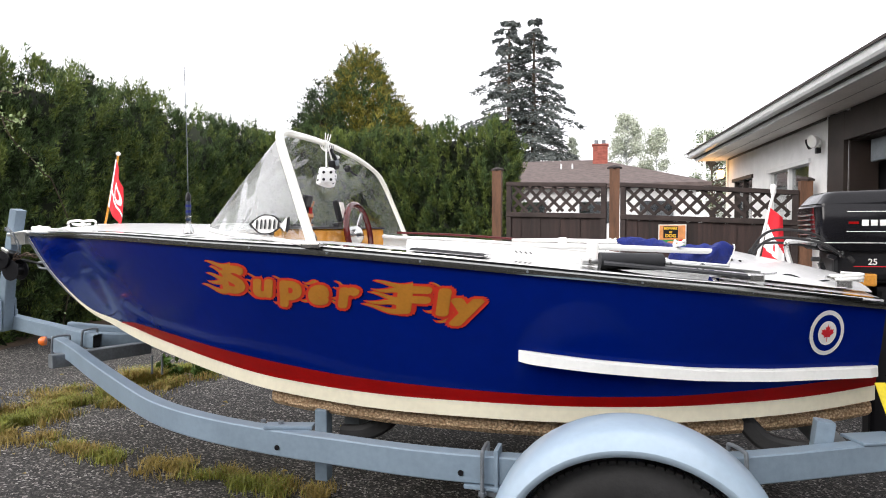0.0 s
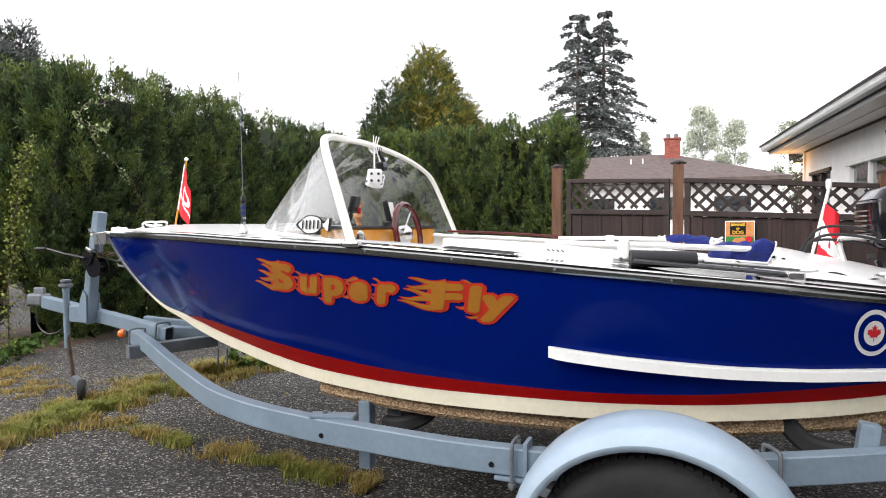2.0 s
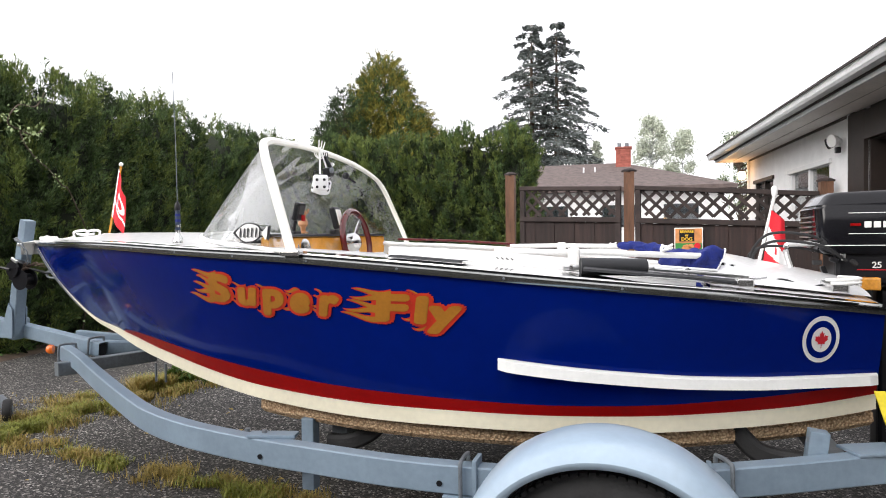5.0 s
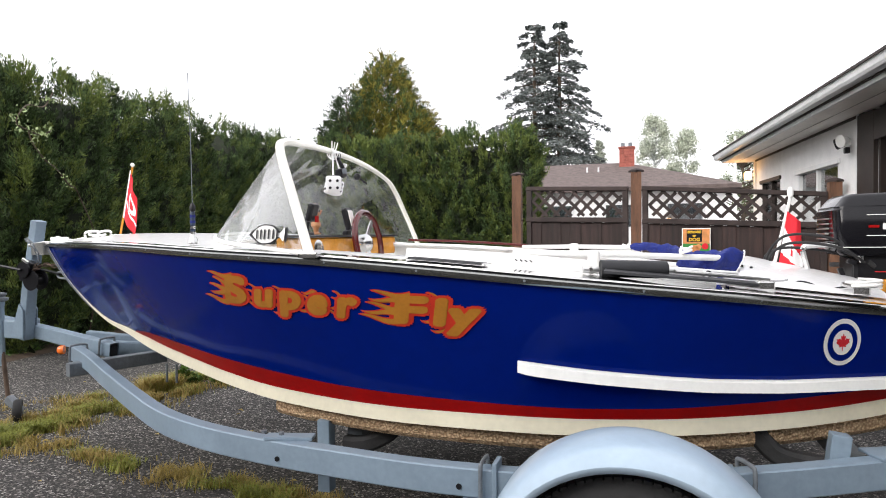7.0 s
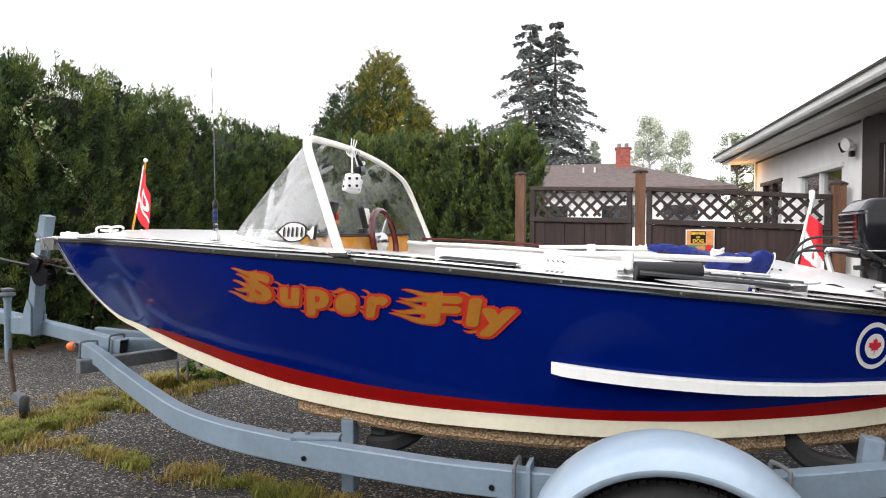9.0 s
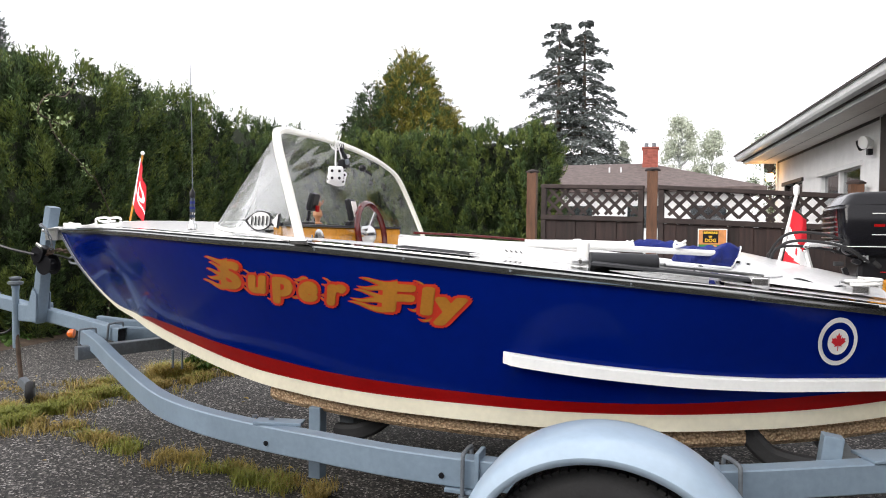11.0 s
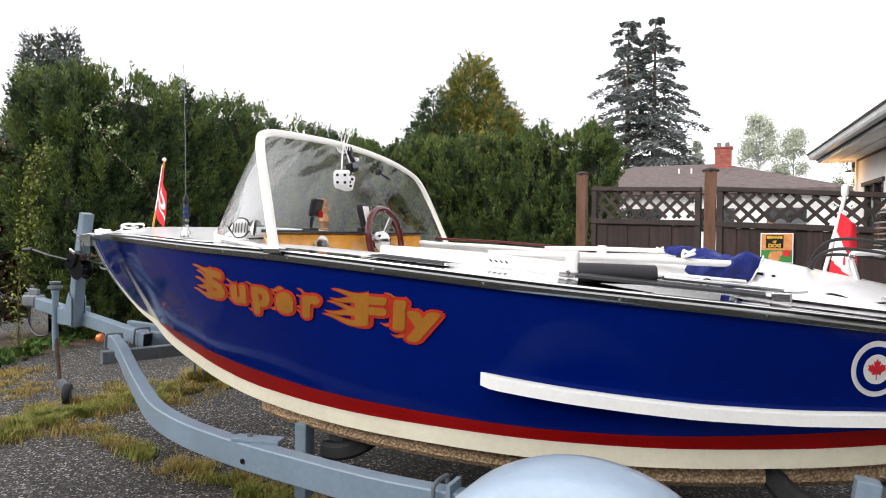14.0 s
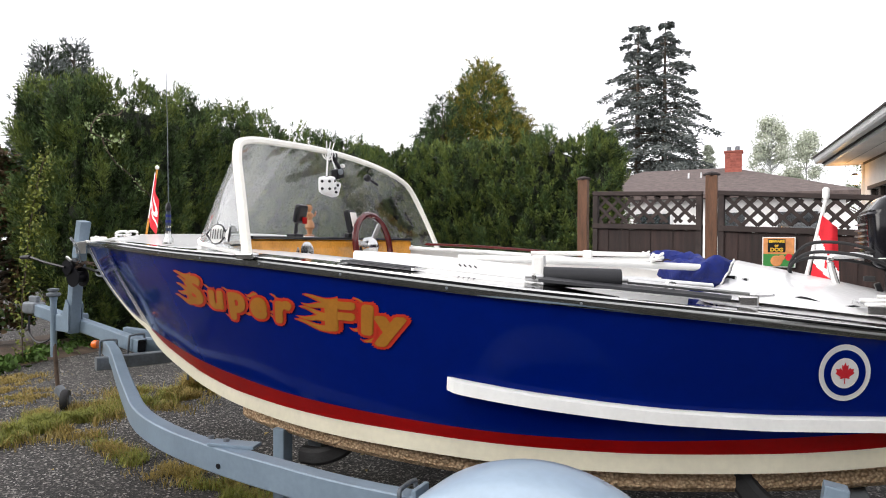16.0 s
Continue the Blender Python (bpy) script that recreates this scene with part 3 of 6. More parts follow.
def vine(path, n, label, spread=0.06, leaf=None):
    rng = np.random.default_rng(11)
    pts = curve_points(path, 12)
    root = thing("climbing_vine", label, "vine", at=path[0])
    o = Vector(path[0])
    part("stem", sweep([p - o for p in pts], disc(0.006, 5)), M_BARK, root)
    k = rng.integers(0, len(pts), n)
    p = np.array([pts[i] - o for i in k]) + rng.normal(size=(n, 3)) * spread
    v, f = sprays(p, np.tile([0.8, -0.6, 0], (n, 1)), 0.032, 0.0135, rng, up=-0.2, jitter=0.5)
    quads("vine_leaves", v, f, leaf or M_VINE, root, kind="stuff")


vine([(-4.48, 1.02, 1.95), (-4.54, 1.00, 1.75), (-4.58, 0.99, 1.57), (-4.61, 0.98, 1.41), (-4.65, 0.97, 1.25), (-4.67, 0.97, 1.0), (-4.72, 0.95, 0.6), (-4.8, 1.0, 0.02)], 1000, "yellow-green ivy climbing up the hedge end", 0.05, M_IVY)
vine([(-4.17, 1.64, 2.55), (-4.15, 1.53, 2.4), (-4.10, 1.33, 2.37), (-4.07, 1.22, 2.27), (-4.07, 1.2, 2.18), (-4.10, 1.33, 2.15), (-4.14, 1.48, 2.13), (-4.17, 1.61, 2.19)], 130, "pale leafy vine climbing over the cedar hedge", 0.035)
vine([(-4.10, 1.33, 2.14), (-4.11, 1.38, 2.04), (-4.15, 1.53, 1.91), (-4.18, 1.66, 1.85), (-4.22, 1.84, 1.71), (-4.26, 1.99, 1.61), (-4.36, 2.3, 1.0), (-4.75, 2.5, 0.02)], 60, "thin trailing vine with pale leaves on the hedge", 0.02)


def conifer(at, height, radius, seed, label, droop, fine):
    """A trunk, whorls of limbs, and needle sprays along them."""
    rng = np.random.default_rng(seed)
    root = thing("conifer_tree", label, "tree", at=at)
    part("trunk", lathe([(height * 0.016, -0.3), (height * 0.013, height * 0.3), (height * 0.007, height * 0.7), (height * 0.001, height * 0.97)], seg=10), M_BARK, root, "straight grey-brown trunk", True)
    limbs = bmesh.new()
    P, N = [], []
    for i in range(25):
        t = 0.12 + 0.865 * (i / 25)
        z = t * height
        reach = radius * min(1.0, (1 - t) * 1.9) ** 0.72
        turn = rng.uniform(0, 6.28)
        for k in range(6):
            if rng.uniform() < 0.22:
                continue
            a = turn + k * 1.047 + rng.uniform(-0.35, 0.35)
            L = reach * rng.uniform(0.5, 1.12) + 0.02 * radius
            d = np.array([math.cos(a), math.sin(a), 0])
            lift = rng.uniform(0.0, 0.18)
            foot = z + rng.uniform(-0.022, 0.022) * height * (1 - 0.6 * t)
            bend = lambda u: np.array([0, 0, foot]) + d * L * u + np.array([0, 0, lift * L * u - droop * L * u * u])
            sweep([tuple(bend(u)) for u in (0, 0.35, 0.7, 1.0)], disc(1, 4), bm=limbs, scale=[0.05 * height / 20, 0.035 * height / 20, 0.02 * height / 20, 0.006])
            m = int((18 + 62 * L / radius) * fine**1.8)
            s = rng.uniform(0.22, 1.06, m) ** 0.8
            w = (0.10 + 0.16 * np.sin(np.pi * np.clip(s, 0, 1))) * L
            q = np.array([bend(u) for u in s])
            side = np.array([-d[1], d[0], 0])
            lat = rng.normal(size=(m, 1)) * w[:, None] * 0.75
            q = q + side * lat + np.array([0, 0, -1]) * (np.abs(lat) * 0.22 + rng.uniform(-0.10, 0.20, (m, 1)) * height / 20)
            P.append(q), N.append(np.tile(d, (m, 1)) * 0.8 + np.sign(lat) * side * 0.8)
    part("branchwork", limbs, M_BARK, root, kind="stuff")
    v, f = sprays(np.concatenate(P), np.concatenate(N), 0.026 * height / fine, 0.0062 * height / fine, rng, up=-0.12, jitter=0.3)
    quads("crown", v, f, M_CONIFER, root, "drooping needle sprays greyed for haze", kind="stuff")


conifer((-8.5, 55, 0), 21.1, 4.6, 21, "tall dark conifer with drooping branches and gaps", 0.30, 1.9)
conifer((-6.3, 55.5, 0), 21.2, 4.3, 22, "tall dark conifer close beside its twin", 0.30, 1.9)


def leaf_tree(at, height, radius, seed, mats, label, density=1.0, size=0.3, cone=0.5, base=0.25, wood=None, stout=1.0):
    """Trunk, forked limbs and clumps of leaves with gaps."""
    rng = np.random.default_rng(seed)
    root = thing("leafy_tree", label, "tree", at=at)
    part("trunk", lathe([(height * 0.02 * stout, -0.3), (height * 0.014 * stout, height * 0.4), (height * 0.004 * stout, height * 0.9)], seg=9), wood or M_BARK, root, "", True)
    limbs = bmesh.new()
    P, N = [], []
    for i in range(int(64 * density)):
        t = base + (0.97 - base) * rng.uniform() ** 0.8
        a = rng.uniform(0, 6.28)
        wide = radius * (math.sin(math.pi * min(1, (t - base * 0.6) / (1 - base * 0.6))) ** 0.6 * (1 - cone) + cone * (1 - t) * 1.25)
        L = wide * rng.uniform(0.55, 1.1) + 0.05 * radius
        z0 = max(0.1, t - 0.10) * height
        e = np.array([math.cos(a) * L, math.sin(a) * L, t * height])
        mid = np.array([e[0] * 0.5, e[1] * 0.5, z0 + (t * height - z0) * 0.35])
        sweep([(0, 0, z0), tuple(mid), tuple(e)], disc(1, 4), bm=limbs, scale=[0.012 * height * stout, 0.006 * height * stout, 0.0015 * height])
        m = int(rng.integers(130, 220))
        q = e + rng.normal(size=(m, 3)) * np.array([0.16, 0.16, 0.13]) * radius * rng.uniform(0.6, 1.1)
        P.append(q), N.append(rng.normal(size=(m, 3)) + np.array([0, 0, 0.3]))
    part("branchwork", limbs, wood or M_BARK, root, kind="stuff")
    v, f = sprays(np.concatenate(P), np.concatenate(N), size, size * 0.4, rng, up=0.1, jitter=0.6)
    quads("crown", v, f, mats, root, "uneven leaf clumps with gaps", (rng.uniform(0, 1, len(f)) < 0.4).astype(np.int32), kind="stuff")




def cone_tree(at, height, radius, seed, mats, label, count=3200):
    """A pointed evergreen: trunk, limbs that end in leafy sprigs, ragged at the outline."""
    rng = np.random.default_rng(seed)
    root = thing("cedar_tree", label, "tree", at=at)
    part("trunk", lathe([(height * 0.018, -0.3), (height * 0.012, height * 0.5), (height * 0.002, height * 0.97)], seg=9), M_BARK, root, "", True)
    limbs = bmesh.new()
    P, D = np.zeros((count, 3)), np.zeros((count, 3))
    for i in range(count):
        t = 1 - 0.72 * math.sqrt(rng.uniform(0.0006, 1))
        a = rng.uniform(0, 2 * math.pi)
        lump = noise.noise(Vector((math.cos(a) * 2.2, math.sin(a) * 2.2, t * 9 + seed)))
        reach = radius * (1 - t) ** 0.85 * (0.86 + 0.42 * lump) * rng.uniform(0.7, 1.05)
        d = np.array([math.cos(a), math.sin(a), 0])
        P[i] = d * reach + np.array([0, 0, t * height])
        D[i] = d * 0.8 + np.array([0, 0, 0.7]) + 0.3 * rng.normal(size=3)
        if i % 22 == 0:
            sweep([(0, 0, max(0.3, t * height - 0.35 * reach)), tuple(P[i] * np.array([0.6, 0.6, 1]) - np.array([0, 0, 0.12 * reach])), tuple(P[i])], disc(1, 4), bm=limbs, scale=[0.05, 0.03, 0.01])
    part("branchwork", limbs, M_BARK, root, kind="stuff")
    tall = 0.062 * height * rng.uniform(0.5, 1.3, count)
    v, f, who = plumes(P, D, tall, np.full(count, 24), 0.017 * height, rng, 0.3)
    pick = (rng.uniform(0, 1, count) < 0.35).astype(np.int32)
    quads("crown", v, f, mats, root, "ragged leaf sprigs with gaps", pick[who], kind="stuff")


cone_tree((-15.1, 36, 0), 13.1, 7.0, 31, [M_AUTUMN, M_HEDGE], "broad cone-shaped tree turning yellow-green", 4600)
cone_tree((-9.3, 3.95, 0), 4.4, 0.8, 24, [M_CONIFER, M_HEDGED], "slender dark conifer behind the hedge end", 2200)
cone_tree((-10.46, 5.17, 0), 5.0, 1.05, 25, [M_CONIFER, M_HEDGED], "small dark conifer standing beyond the hedge", 2200)
cone_tree((-16.5, 32.8, 0), 10.3, 4.4, 32, [M_HEDGED, M_HEDGE], "lower dark green tree beside the yellow one", 1900)
# The far trees below are coloured pale in place of real mist.
leaf_tree((2.0, 60, 0), 12.4, 2.1, 33, [M_FAR, M_FAR], "thin birch with mist painted into its pale colour", 1.1, 0.15, 0.6, 0.3, wood=M_MISTWOOD, stout=0.35)
leaf_tree((4.8, 61, 0), 11.0, 1.8, 34, [M_FAR, M_FAR], "thin haze-pale birch with a sparse crown", 0.9, 0.15, 0.6, 0.3, wood=M_MISTWOOD, stout=0.35)
leaf_tree((-3.2, 62, 0), 10.6, 1.0, 35, [M_FAR, M_FAR], "small slender haze-pale tree in the distance", 0.9, 0.15, 0.8, wood=M_MISTWOOD, stout=0.35)
leaf_tree((9.3, 58, 0), 10.0, 2.6, 36, [M_FAR, M_HEDGE], "haze-pale green tree behind the white house", 0.99, 0.15, 0.4)
leaf_tree((12.0, 60, 0), 9.5, 2.4, 37, [M_FAR, M_FAR], "sparse haze-pale tree beyond the fence", 0.9, 0.15, 0.5, wood=M_MISTWOOD, stout=0.35)
leaf_tree((-6.1, 1.35, 0), 2.15, 0.5, 38, [M_BROWNLEAF, M_HEDGE], "reddish brown shrub standing beyond the hedge end", 1.4, 0.06, 0.35, 0.05)

# ---- fence ----
POSTS = [(-0.49, 4.95, 1.96), (0.94, 4.70, 1.925), (2.85, 4.36, 1.72)]


def fence_post(at, height, label):
    root = thing("fence_post", label, "fence post", "fence posts", at=(at[0], at[1], 0))
    part("shaft", box((0.115, 0.115, height), (0, 0, height / 2), 0.006), M_POST, root)
    part("cap", lathe([(0.084, 0), (0.086, 0.018), (0.05, 0.036), (0.01, 0.045)], (0, 0, height), seg=4), M_LATTICE, root, "weathered flat post cap")


for p in POSTS:
    fence_post((p[0] + 0.05, p[1]), p[2] - 0.04, "square brown wooden fence post with a flat cap")


def panel(name, a, b, top_a, top_b, mid_a, mid_b, label, category):
    """Boards below, a lattice between rails above, following the slope of the top."""
    root = thing(name, label, category, at=(a[0], a[1], 0))
    L = math.dist(a, b)
    root.matrix_world = Matrix.Translation((a[0], a[1], 0)) @ face_along(a, b).to_4x4()
    slope = lambda u, p, q: p + (q - p) * u / L
    for nm, p, q, h in (("top_rail", top_a, top_b, 0.05), ("middle_rail", mid_a, mid_b, 0.06)):
        part(nm, sweep([(0.0, 0, p - h / 2), (L, 0, q - h / 2)], rect(0.075, h, 0.005)), M_LATTICE, root)
    for u in (0.03, L - 0.03):
        part("stile", box((0.06, 0.06, slope(u, top_a, top_b) - 0.06), (u, 0, slope(u, top_a, top_b) / 2 - 0.02), 0.004), M_LATTICE, root)
    n = max(4, round(L / 0.14))
    w = (L - 0.12) / n
    for i in range(n):
        u = 0.06 + (i + 0.5) * w
        h = slope(u, mid_a, mid_b) - 0.06
        part("board", box((w + 0.006, 0.018, h - 0.05), (u, 0.009 * (i % 2), h / 2 + 0.025), 0.003, seg=1), M_FENCE, root)
    step, width = 0.15, 0.036
    for sgn in (1, -1):
        k = -8
        while k < L / step + 8:
            u0 = k * step
            # clip the slanted lath against the frame
            z0, z1 = min(mid_a, mid_b), max(top_a, top_b) - 0.05
            best = []
            for s in np.linspace(0, z1 - z0, 12):
                u = u0 + sgn * s
                if 0.055 < u < L - 0.055 and slope(u, mid_a, mid_b) <= z0 + s <= slope(u, top_a, top_b) - 0.03:
                    best.append((u, z0 + s))
            if len(best) > 1:
                (ua, za), (ub, zb) = best[0], best[-1]
                part("lath", sweep([(ua, 0.007 * sgn, za), (ub, 0.007 * sgn, zb)], rect(width, 0.010, 0.001), up=(0, 1, 0.001)), M_LATTICE, root)
            k += 1



panel("garden_gate", (-0.31, 4.925), (0.90, 4.71), 1.775, 1.725, 1.40, 1.367, "dark brown wooden gate with lattice top", "gate")
panel("garden_fence", (1.06, 4.685), (2.84, 4.37), 1.725, 1.585, 1.357, 1.278, "dark brown board fence with lattice top", "fence")


def dog_sign():
    a = Vector((1.48, 4.612, 0.935))
    turn = face_along((1.06, 4.685), (2.84, 4.37)).to_4x4()
    root = thing("warning_sign", "square orange and green dog warning sign on the fence", "sign")
    root.matrix_world = Matrix.Translation(a) @ turn
    y = -0.035
    W, H = 0.295, 0.30
    part("border", box((W, 0.006, H), (W / 2, y, H / 2), 0.002), M_WHITEP, root, "thin white border")
    part("orange_field", box((W - 0.02, 0.004, H - 0.02), (W / 2, y - 0.004, H / 2), 0), M_SIGNO, root)
    part("green_field", box((W - 0.02, 0.004, 0.12), (W / 2, y - 0.007, 0.07), 0), M_SIGNG, root)
    part("black_field", box((0.155, 0.004, 0.13), (0.13, y - 0.008, 0.215), 0), M_BLACK, root)
    bm = bmesh.new()
    lathe([(0.055, 0), (0.05, 0.004)], (0.13, y - 0.009, 0.062), (0, -1, 0), 14, bm)
    lathe([(0.03, 0), (0.028, 0.004)], (0.175, y - 0.009, 0.095), (0, -1, 0), 12, bm)
    part("dog_shape", bm, M_SIGNO, root, "plain dog shape")
    part("kennel_shape", lathe([(0.035, 0), (0.033, 0.004)], (0.24, y - 0.009, 0.1), (0, -1, 0), 12), M_FLAGRED, root)
    for txt, z, s in (("BEWARE", 0.245, 0.036), ("OF", 0.205, 0.026), ("DOG", 0.158, 0.05)):
        t = text_mesh(txt, s, 0.002)
        t.transform(Matrix.Translation((0.13 - text_width(t) / 2, y - 0.0115, z)) @ Matrix.Rotation(radians(90), 4, "X"))
        link("sign_text", t, M_SIGNY, root, "yellow lettering")


def text_mesh(body, size, offset=0.0, shear=0.0, extrude=0.0008):
    """Lettering as a mesh, in the built-in font, its baseline on x."""
    cu = bpy.data.curves.new("letters", "FONT")
    cu.body, cu.size, cu.offset, cu.shear, cu.extrude, cu.resolution_u = body, size, offset, shear, extrude, 4
    ob = bpy.data.objects.new("letters", cu)
    scene.collection.objects.link(ob)
    bpy.context.view_layer.update()
    me = bpy.data.meshes.new_from_object(ob.evaluated_get(bpy.context.evaluated_depsgraph_get()))
    bpy.data.objects.remove(ob)
    me.materials.clear()
    return me


def text_width(me):
    return max(v.co.x for v in me.vertices)


dog_sign()

# ---- white house beside the driveway ----
HX, HY = 2.72, 7.92
HDIR = Vector((0.083, -0.9965, 0)).normalized()
HTURN = Matrix.Translation((HX, HY, 0)) @ Matrix.Rotation(math.atan2(HDIR.y, HDIR.x), 4, "Z")
# in the house's own frame x runs along the wall towards the street, y out over the driveway (negative), z up


def wall_house():
    root = thing("white_house", "white stucco house with deep eaves and white gutter", "house")
    root.matrix_world = HTURN
    th, top, end = 0.2, 2.295, 15.0
    holes = [(0.37, 1.29, 0.55, 1.90), (2.02, 3.33, 0.95, 1.89), (4.28, 9.0, -0.05, 1.99)]
    spans = [(0.0, 0.37), (1.29, 2.02), (3.33, 4.28), (9.0, end)]
    for x0, x1 in spans:
        part("wall", box((x1 - x0, th, top), ((x0 + x1) / 2, th / 2, top / 2)), M_STUCCO, root)
    for x0, x1, z0, z1 in holes:
        part("wall", box((x1 - x0, th, top - z1), ((x0 + x1) / 2, th / 2, (top + z1) / 2)), M_STUCCO if x0 < 4 else M_TRIM, root, "" if x0 < 4 else "dark brown header over the garage opening")
        if z0 > 0:
            part("wall", box((x1 - x0, th, z0), ((x0 + x1) / 2, th / 2, z0 / 2)), M_STUCCO, root)
    part("end_wall", box((th, 8, top), (th / 2, 4 + th, top / 2)), M_STUCCO, root)
    part("soffit", box((end + 0.12, 0.46, 0.02), (end / 2 - 0.06, -0.23, top + 0.01)), M_SOFFIT, root, "pale grey soffit boards")
    part("fascia", box((end + 0.12, 0.025, 0.11), (end / 2 - 0.06, -0.46, top + 0.035), 0.003), M_GUTTER, root)
    part("end_fascia", box((0.025, 9.2, 0.11), (-0.125, 4.15, top + 0.04), 0.003), M_SOFFIT, root)
    g = [(-0.05, 0.05), (-0.05, -0.03), (-0.03, -0.05), (0.04, -0.05), (0.055, -0.02), (0.062, 0.05), (0.07, 0.052), (0.07, 0.06), (0.05, 0.06), (0.045, -0.01), (0.03, -0.035), (-0.025, -0.035), (-0.04, -0.02), (-0.04, 0.05)]
    g = [(a, 0.68 * b) for a, b in g]
    part("gutter", sweep([(-0.13, -0.53, top + 0.060), (end, -0.53, top + 0.065)], g), M_GUTTER, root, "white metal gutter", False)
    part("drip_edge", box((end + 0.14, 0.03, 0.022), (end / 2 - 0.06, -0.595, top + 0.108), 0.002), M_TRIM, root, "dark metal drip edge")
    # Solid dark strip in place of the shadow line below the gutter.
    part("gutter_shadow_gap", box((end + 0.12, 0.02, 0.03), (end / 2 - 0.06, -0.485, top + 0.030), 0.002), M_TRIM, root, "dark strip painting the shadow under the gutter")
    for y in (-0.23,):
        part("soffit_joint", box((end, 0.006, 0.006), (end / 2, y, top - 0.001), 0), M_JOINT, root, "thin grey soffit joint")
    part("wall_moulding", box((4.0, 0.02, 0.025), (1.98, -0.012, top - 0.014), 0.003), M_TRIM, root, "dark strip under the soffit")
    # Dark bar added to draw a plank's shadow on the soffit.
    part("soffit_beam", box((0.16, 0.44, 0.06), (6.3, -0.24, top - 0.03), 0.004), M_TRIM, root, "dark bar put across the soffit for a shadow")
    bm = bmesh.new()
    vs = [bm.verts.new(p) for p in ((-0.13, -0.49, top + 0.10), (end, -0.49, top + 0.10), (end, 4.5, top + 1.05), (-0.13, 4.5, top + 1.05), (-0.13, -0.49, top + 0.07), (end, -0.49, top + 0.07), (end, 4.5, top + 1.01), (-0.13, 4.5, top + 1.01))]
    for q in ((0, 1, 2, 3), (7, 6, 5, 4), (0, 4, 5, 1), (1, 5, 6, 2), (2, 6, 7, 3), (3, 7, 4, 0)):
        bm.faces.new([vs[i] for i in q])
    part("roof", bm, M_ROOF, root, "low brown shingle roof")
    for x0, x1, z0, z1 in holes[:2]:
        wide = x1 - x0
        w = part("window", box((wide + 0.09, 0.03, 0.05), ((x0 + x1) / 2, -0.012, z1 + 0.02), 0.004), M_WINDOWFRAME if x0 > 1 else M_TRIM, root)
        fr = M_WINDOWFRAME if x0 > 1 else M_TRIM
        for x in (x0 + 0.015, (x0 + x1) / 2, x1 - 0.015):
            part("window_frame", box((0.05, 0.05, z1 - z0), (x, 0.03, (z0 + z1) / 2), 0.004), fr, w)
        part("window_sill", box((wide + 0.1, 0.08, 0.04), ((x0 + x1) / 2, -0.01, z0 - 0.015), 0.004), fr, w)
        for x in (x0 + wide * 0.27, x0 + wide * 0.75):
            o = part("pane", box((wide / 2 - 0.05, 0.006, z1 - z0 - 0.02), (x, 0.045, (z0 + z1) / 2)), M_PANE, w)
            o.visible_shadow = False
        # The first window's board is near-black, painting the dark room behind it.
        part("curtain", box((wide - 0.05, 0.01, z1 - z0), ((x0 + x1) / 2, 0.14, (z0 + z1) / 2)), M_SOFFIT if x0 > 1 else M_DARK, w, "closed curtain, near-black in the first window")
    # garage opening: trim boards, a half-raised panel, the room coloured near-black for its shade
    part("garage_trim", box((0.36, 0.04, top - 0.02), (4.08, -0.022, top / 2 - 0.01), 0.004), M_TRIM, root, "dark brown garage trim board")
    part("garage_trim", box((5.0, 0.04, 0.26), (6.76, -0.022, 2.13), 0.004), M_TRIM, root)
    part("corner_board", box((0.06, 0.03, top), (0.03, -0.016, top / 2)), M_SOFFIT, root)
    part("corner_board", box((0.045, 0.03, top), (3.87, -0.016, top / 2)), M_GUTTER, root)
    part("garage_jamb", box((0.03, 0.24, 2.0), (4.30, 0.11, 1.0), 0.003), M_TRIM, root, "dark brown garage jamb")
    part("garage_door", box((4.4, 0.05, 0.20), (6.64, 0.13, 1.88), 0.006), M_DARKSTEEL, root, "grey garage door rolled most of the way up")
    part("garage_back", box((5.2, 0.1, 2.3), (6.6, 4.0, 1.15)), M_DARK, root, "garage back wall coloured black for shade")
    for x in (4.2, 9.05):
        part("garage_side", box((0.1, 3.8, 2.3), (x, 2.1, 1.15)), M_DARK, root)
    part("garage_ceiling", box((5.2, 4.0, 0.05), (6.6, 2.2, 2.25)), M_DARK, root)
    return root


wall_house()


def flood_light():
    root = thing("flood_light", "twin black and white flood light under the eave", "light")
    root.matrix_world = HTURN @ Matrix.Translation((3.70, -0.03, 2.06)) @ Matrix.Scale(0.75, 4)
    part("mount", lathe([(0.045, 0), (0.045, 0.02), (0.02, 0.03)], axis=(0, -1, 0), seg=16), M_WHITEP, root)
    part("lamp_head", lathe([(0.03, -0.06), (0.065, -0.03), (0.075, 0.05), (0.07, 0.06), (0.05, 0.055)], (-0.09, -0.08, 0.0), (-0.5, -0.8, -0.3), 18), M_BLACK, root, "black lamp head", True)
    part("lamp_head", lathe([(0.03, -0.06), (0.06, -0.03), (0.085, 0.04), (0.085, 0.05), (0.05, 0.055)], (0.05, -0.09, 0.01), (0.3, -0.9, -0.15), 18), M_WHITEP, root, "white lamp head", True)
    part("sensor", box((0.07, 0.06, 0.08), (0.07, -0.06, -0.12), 0.012), M_BLACK, root)


flood_light()


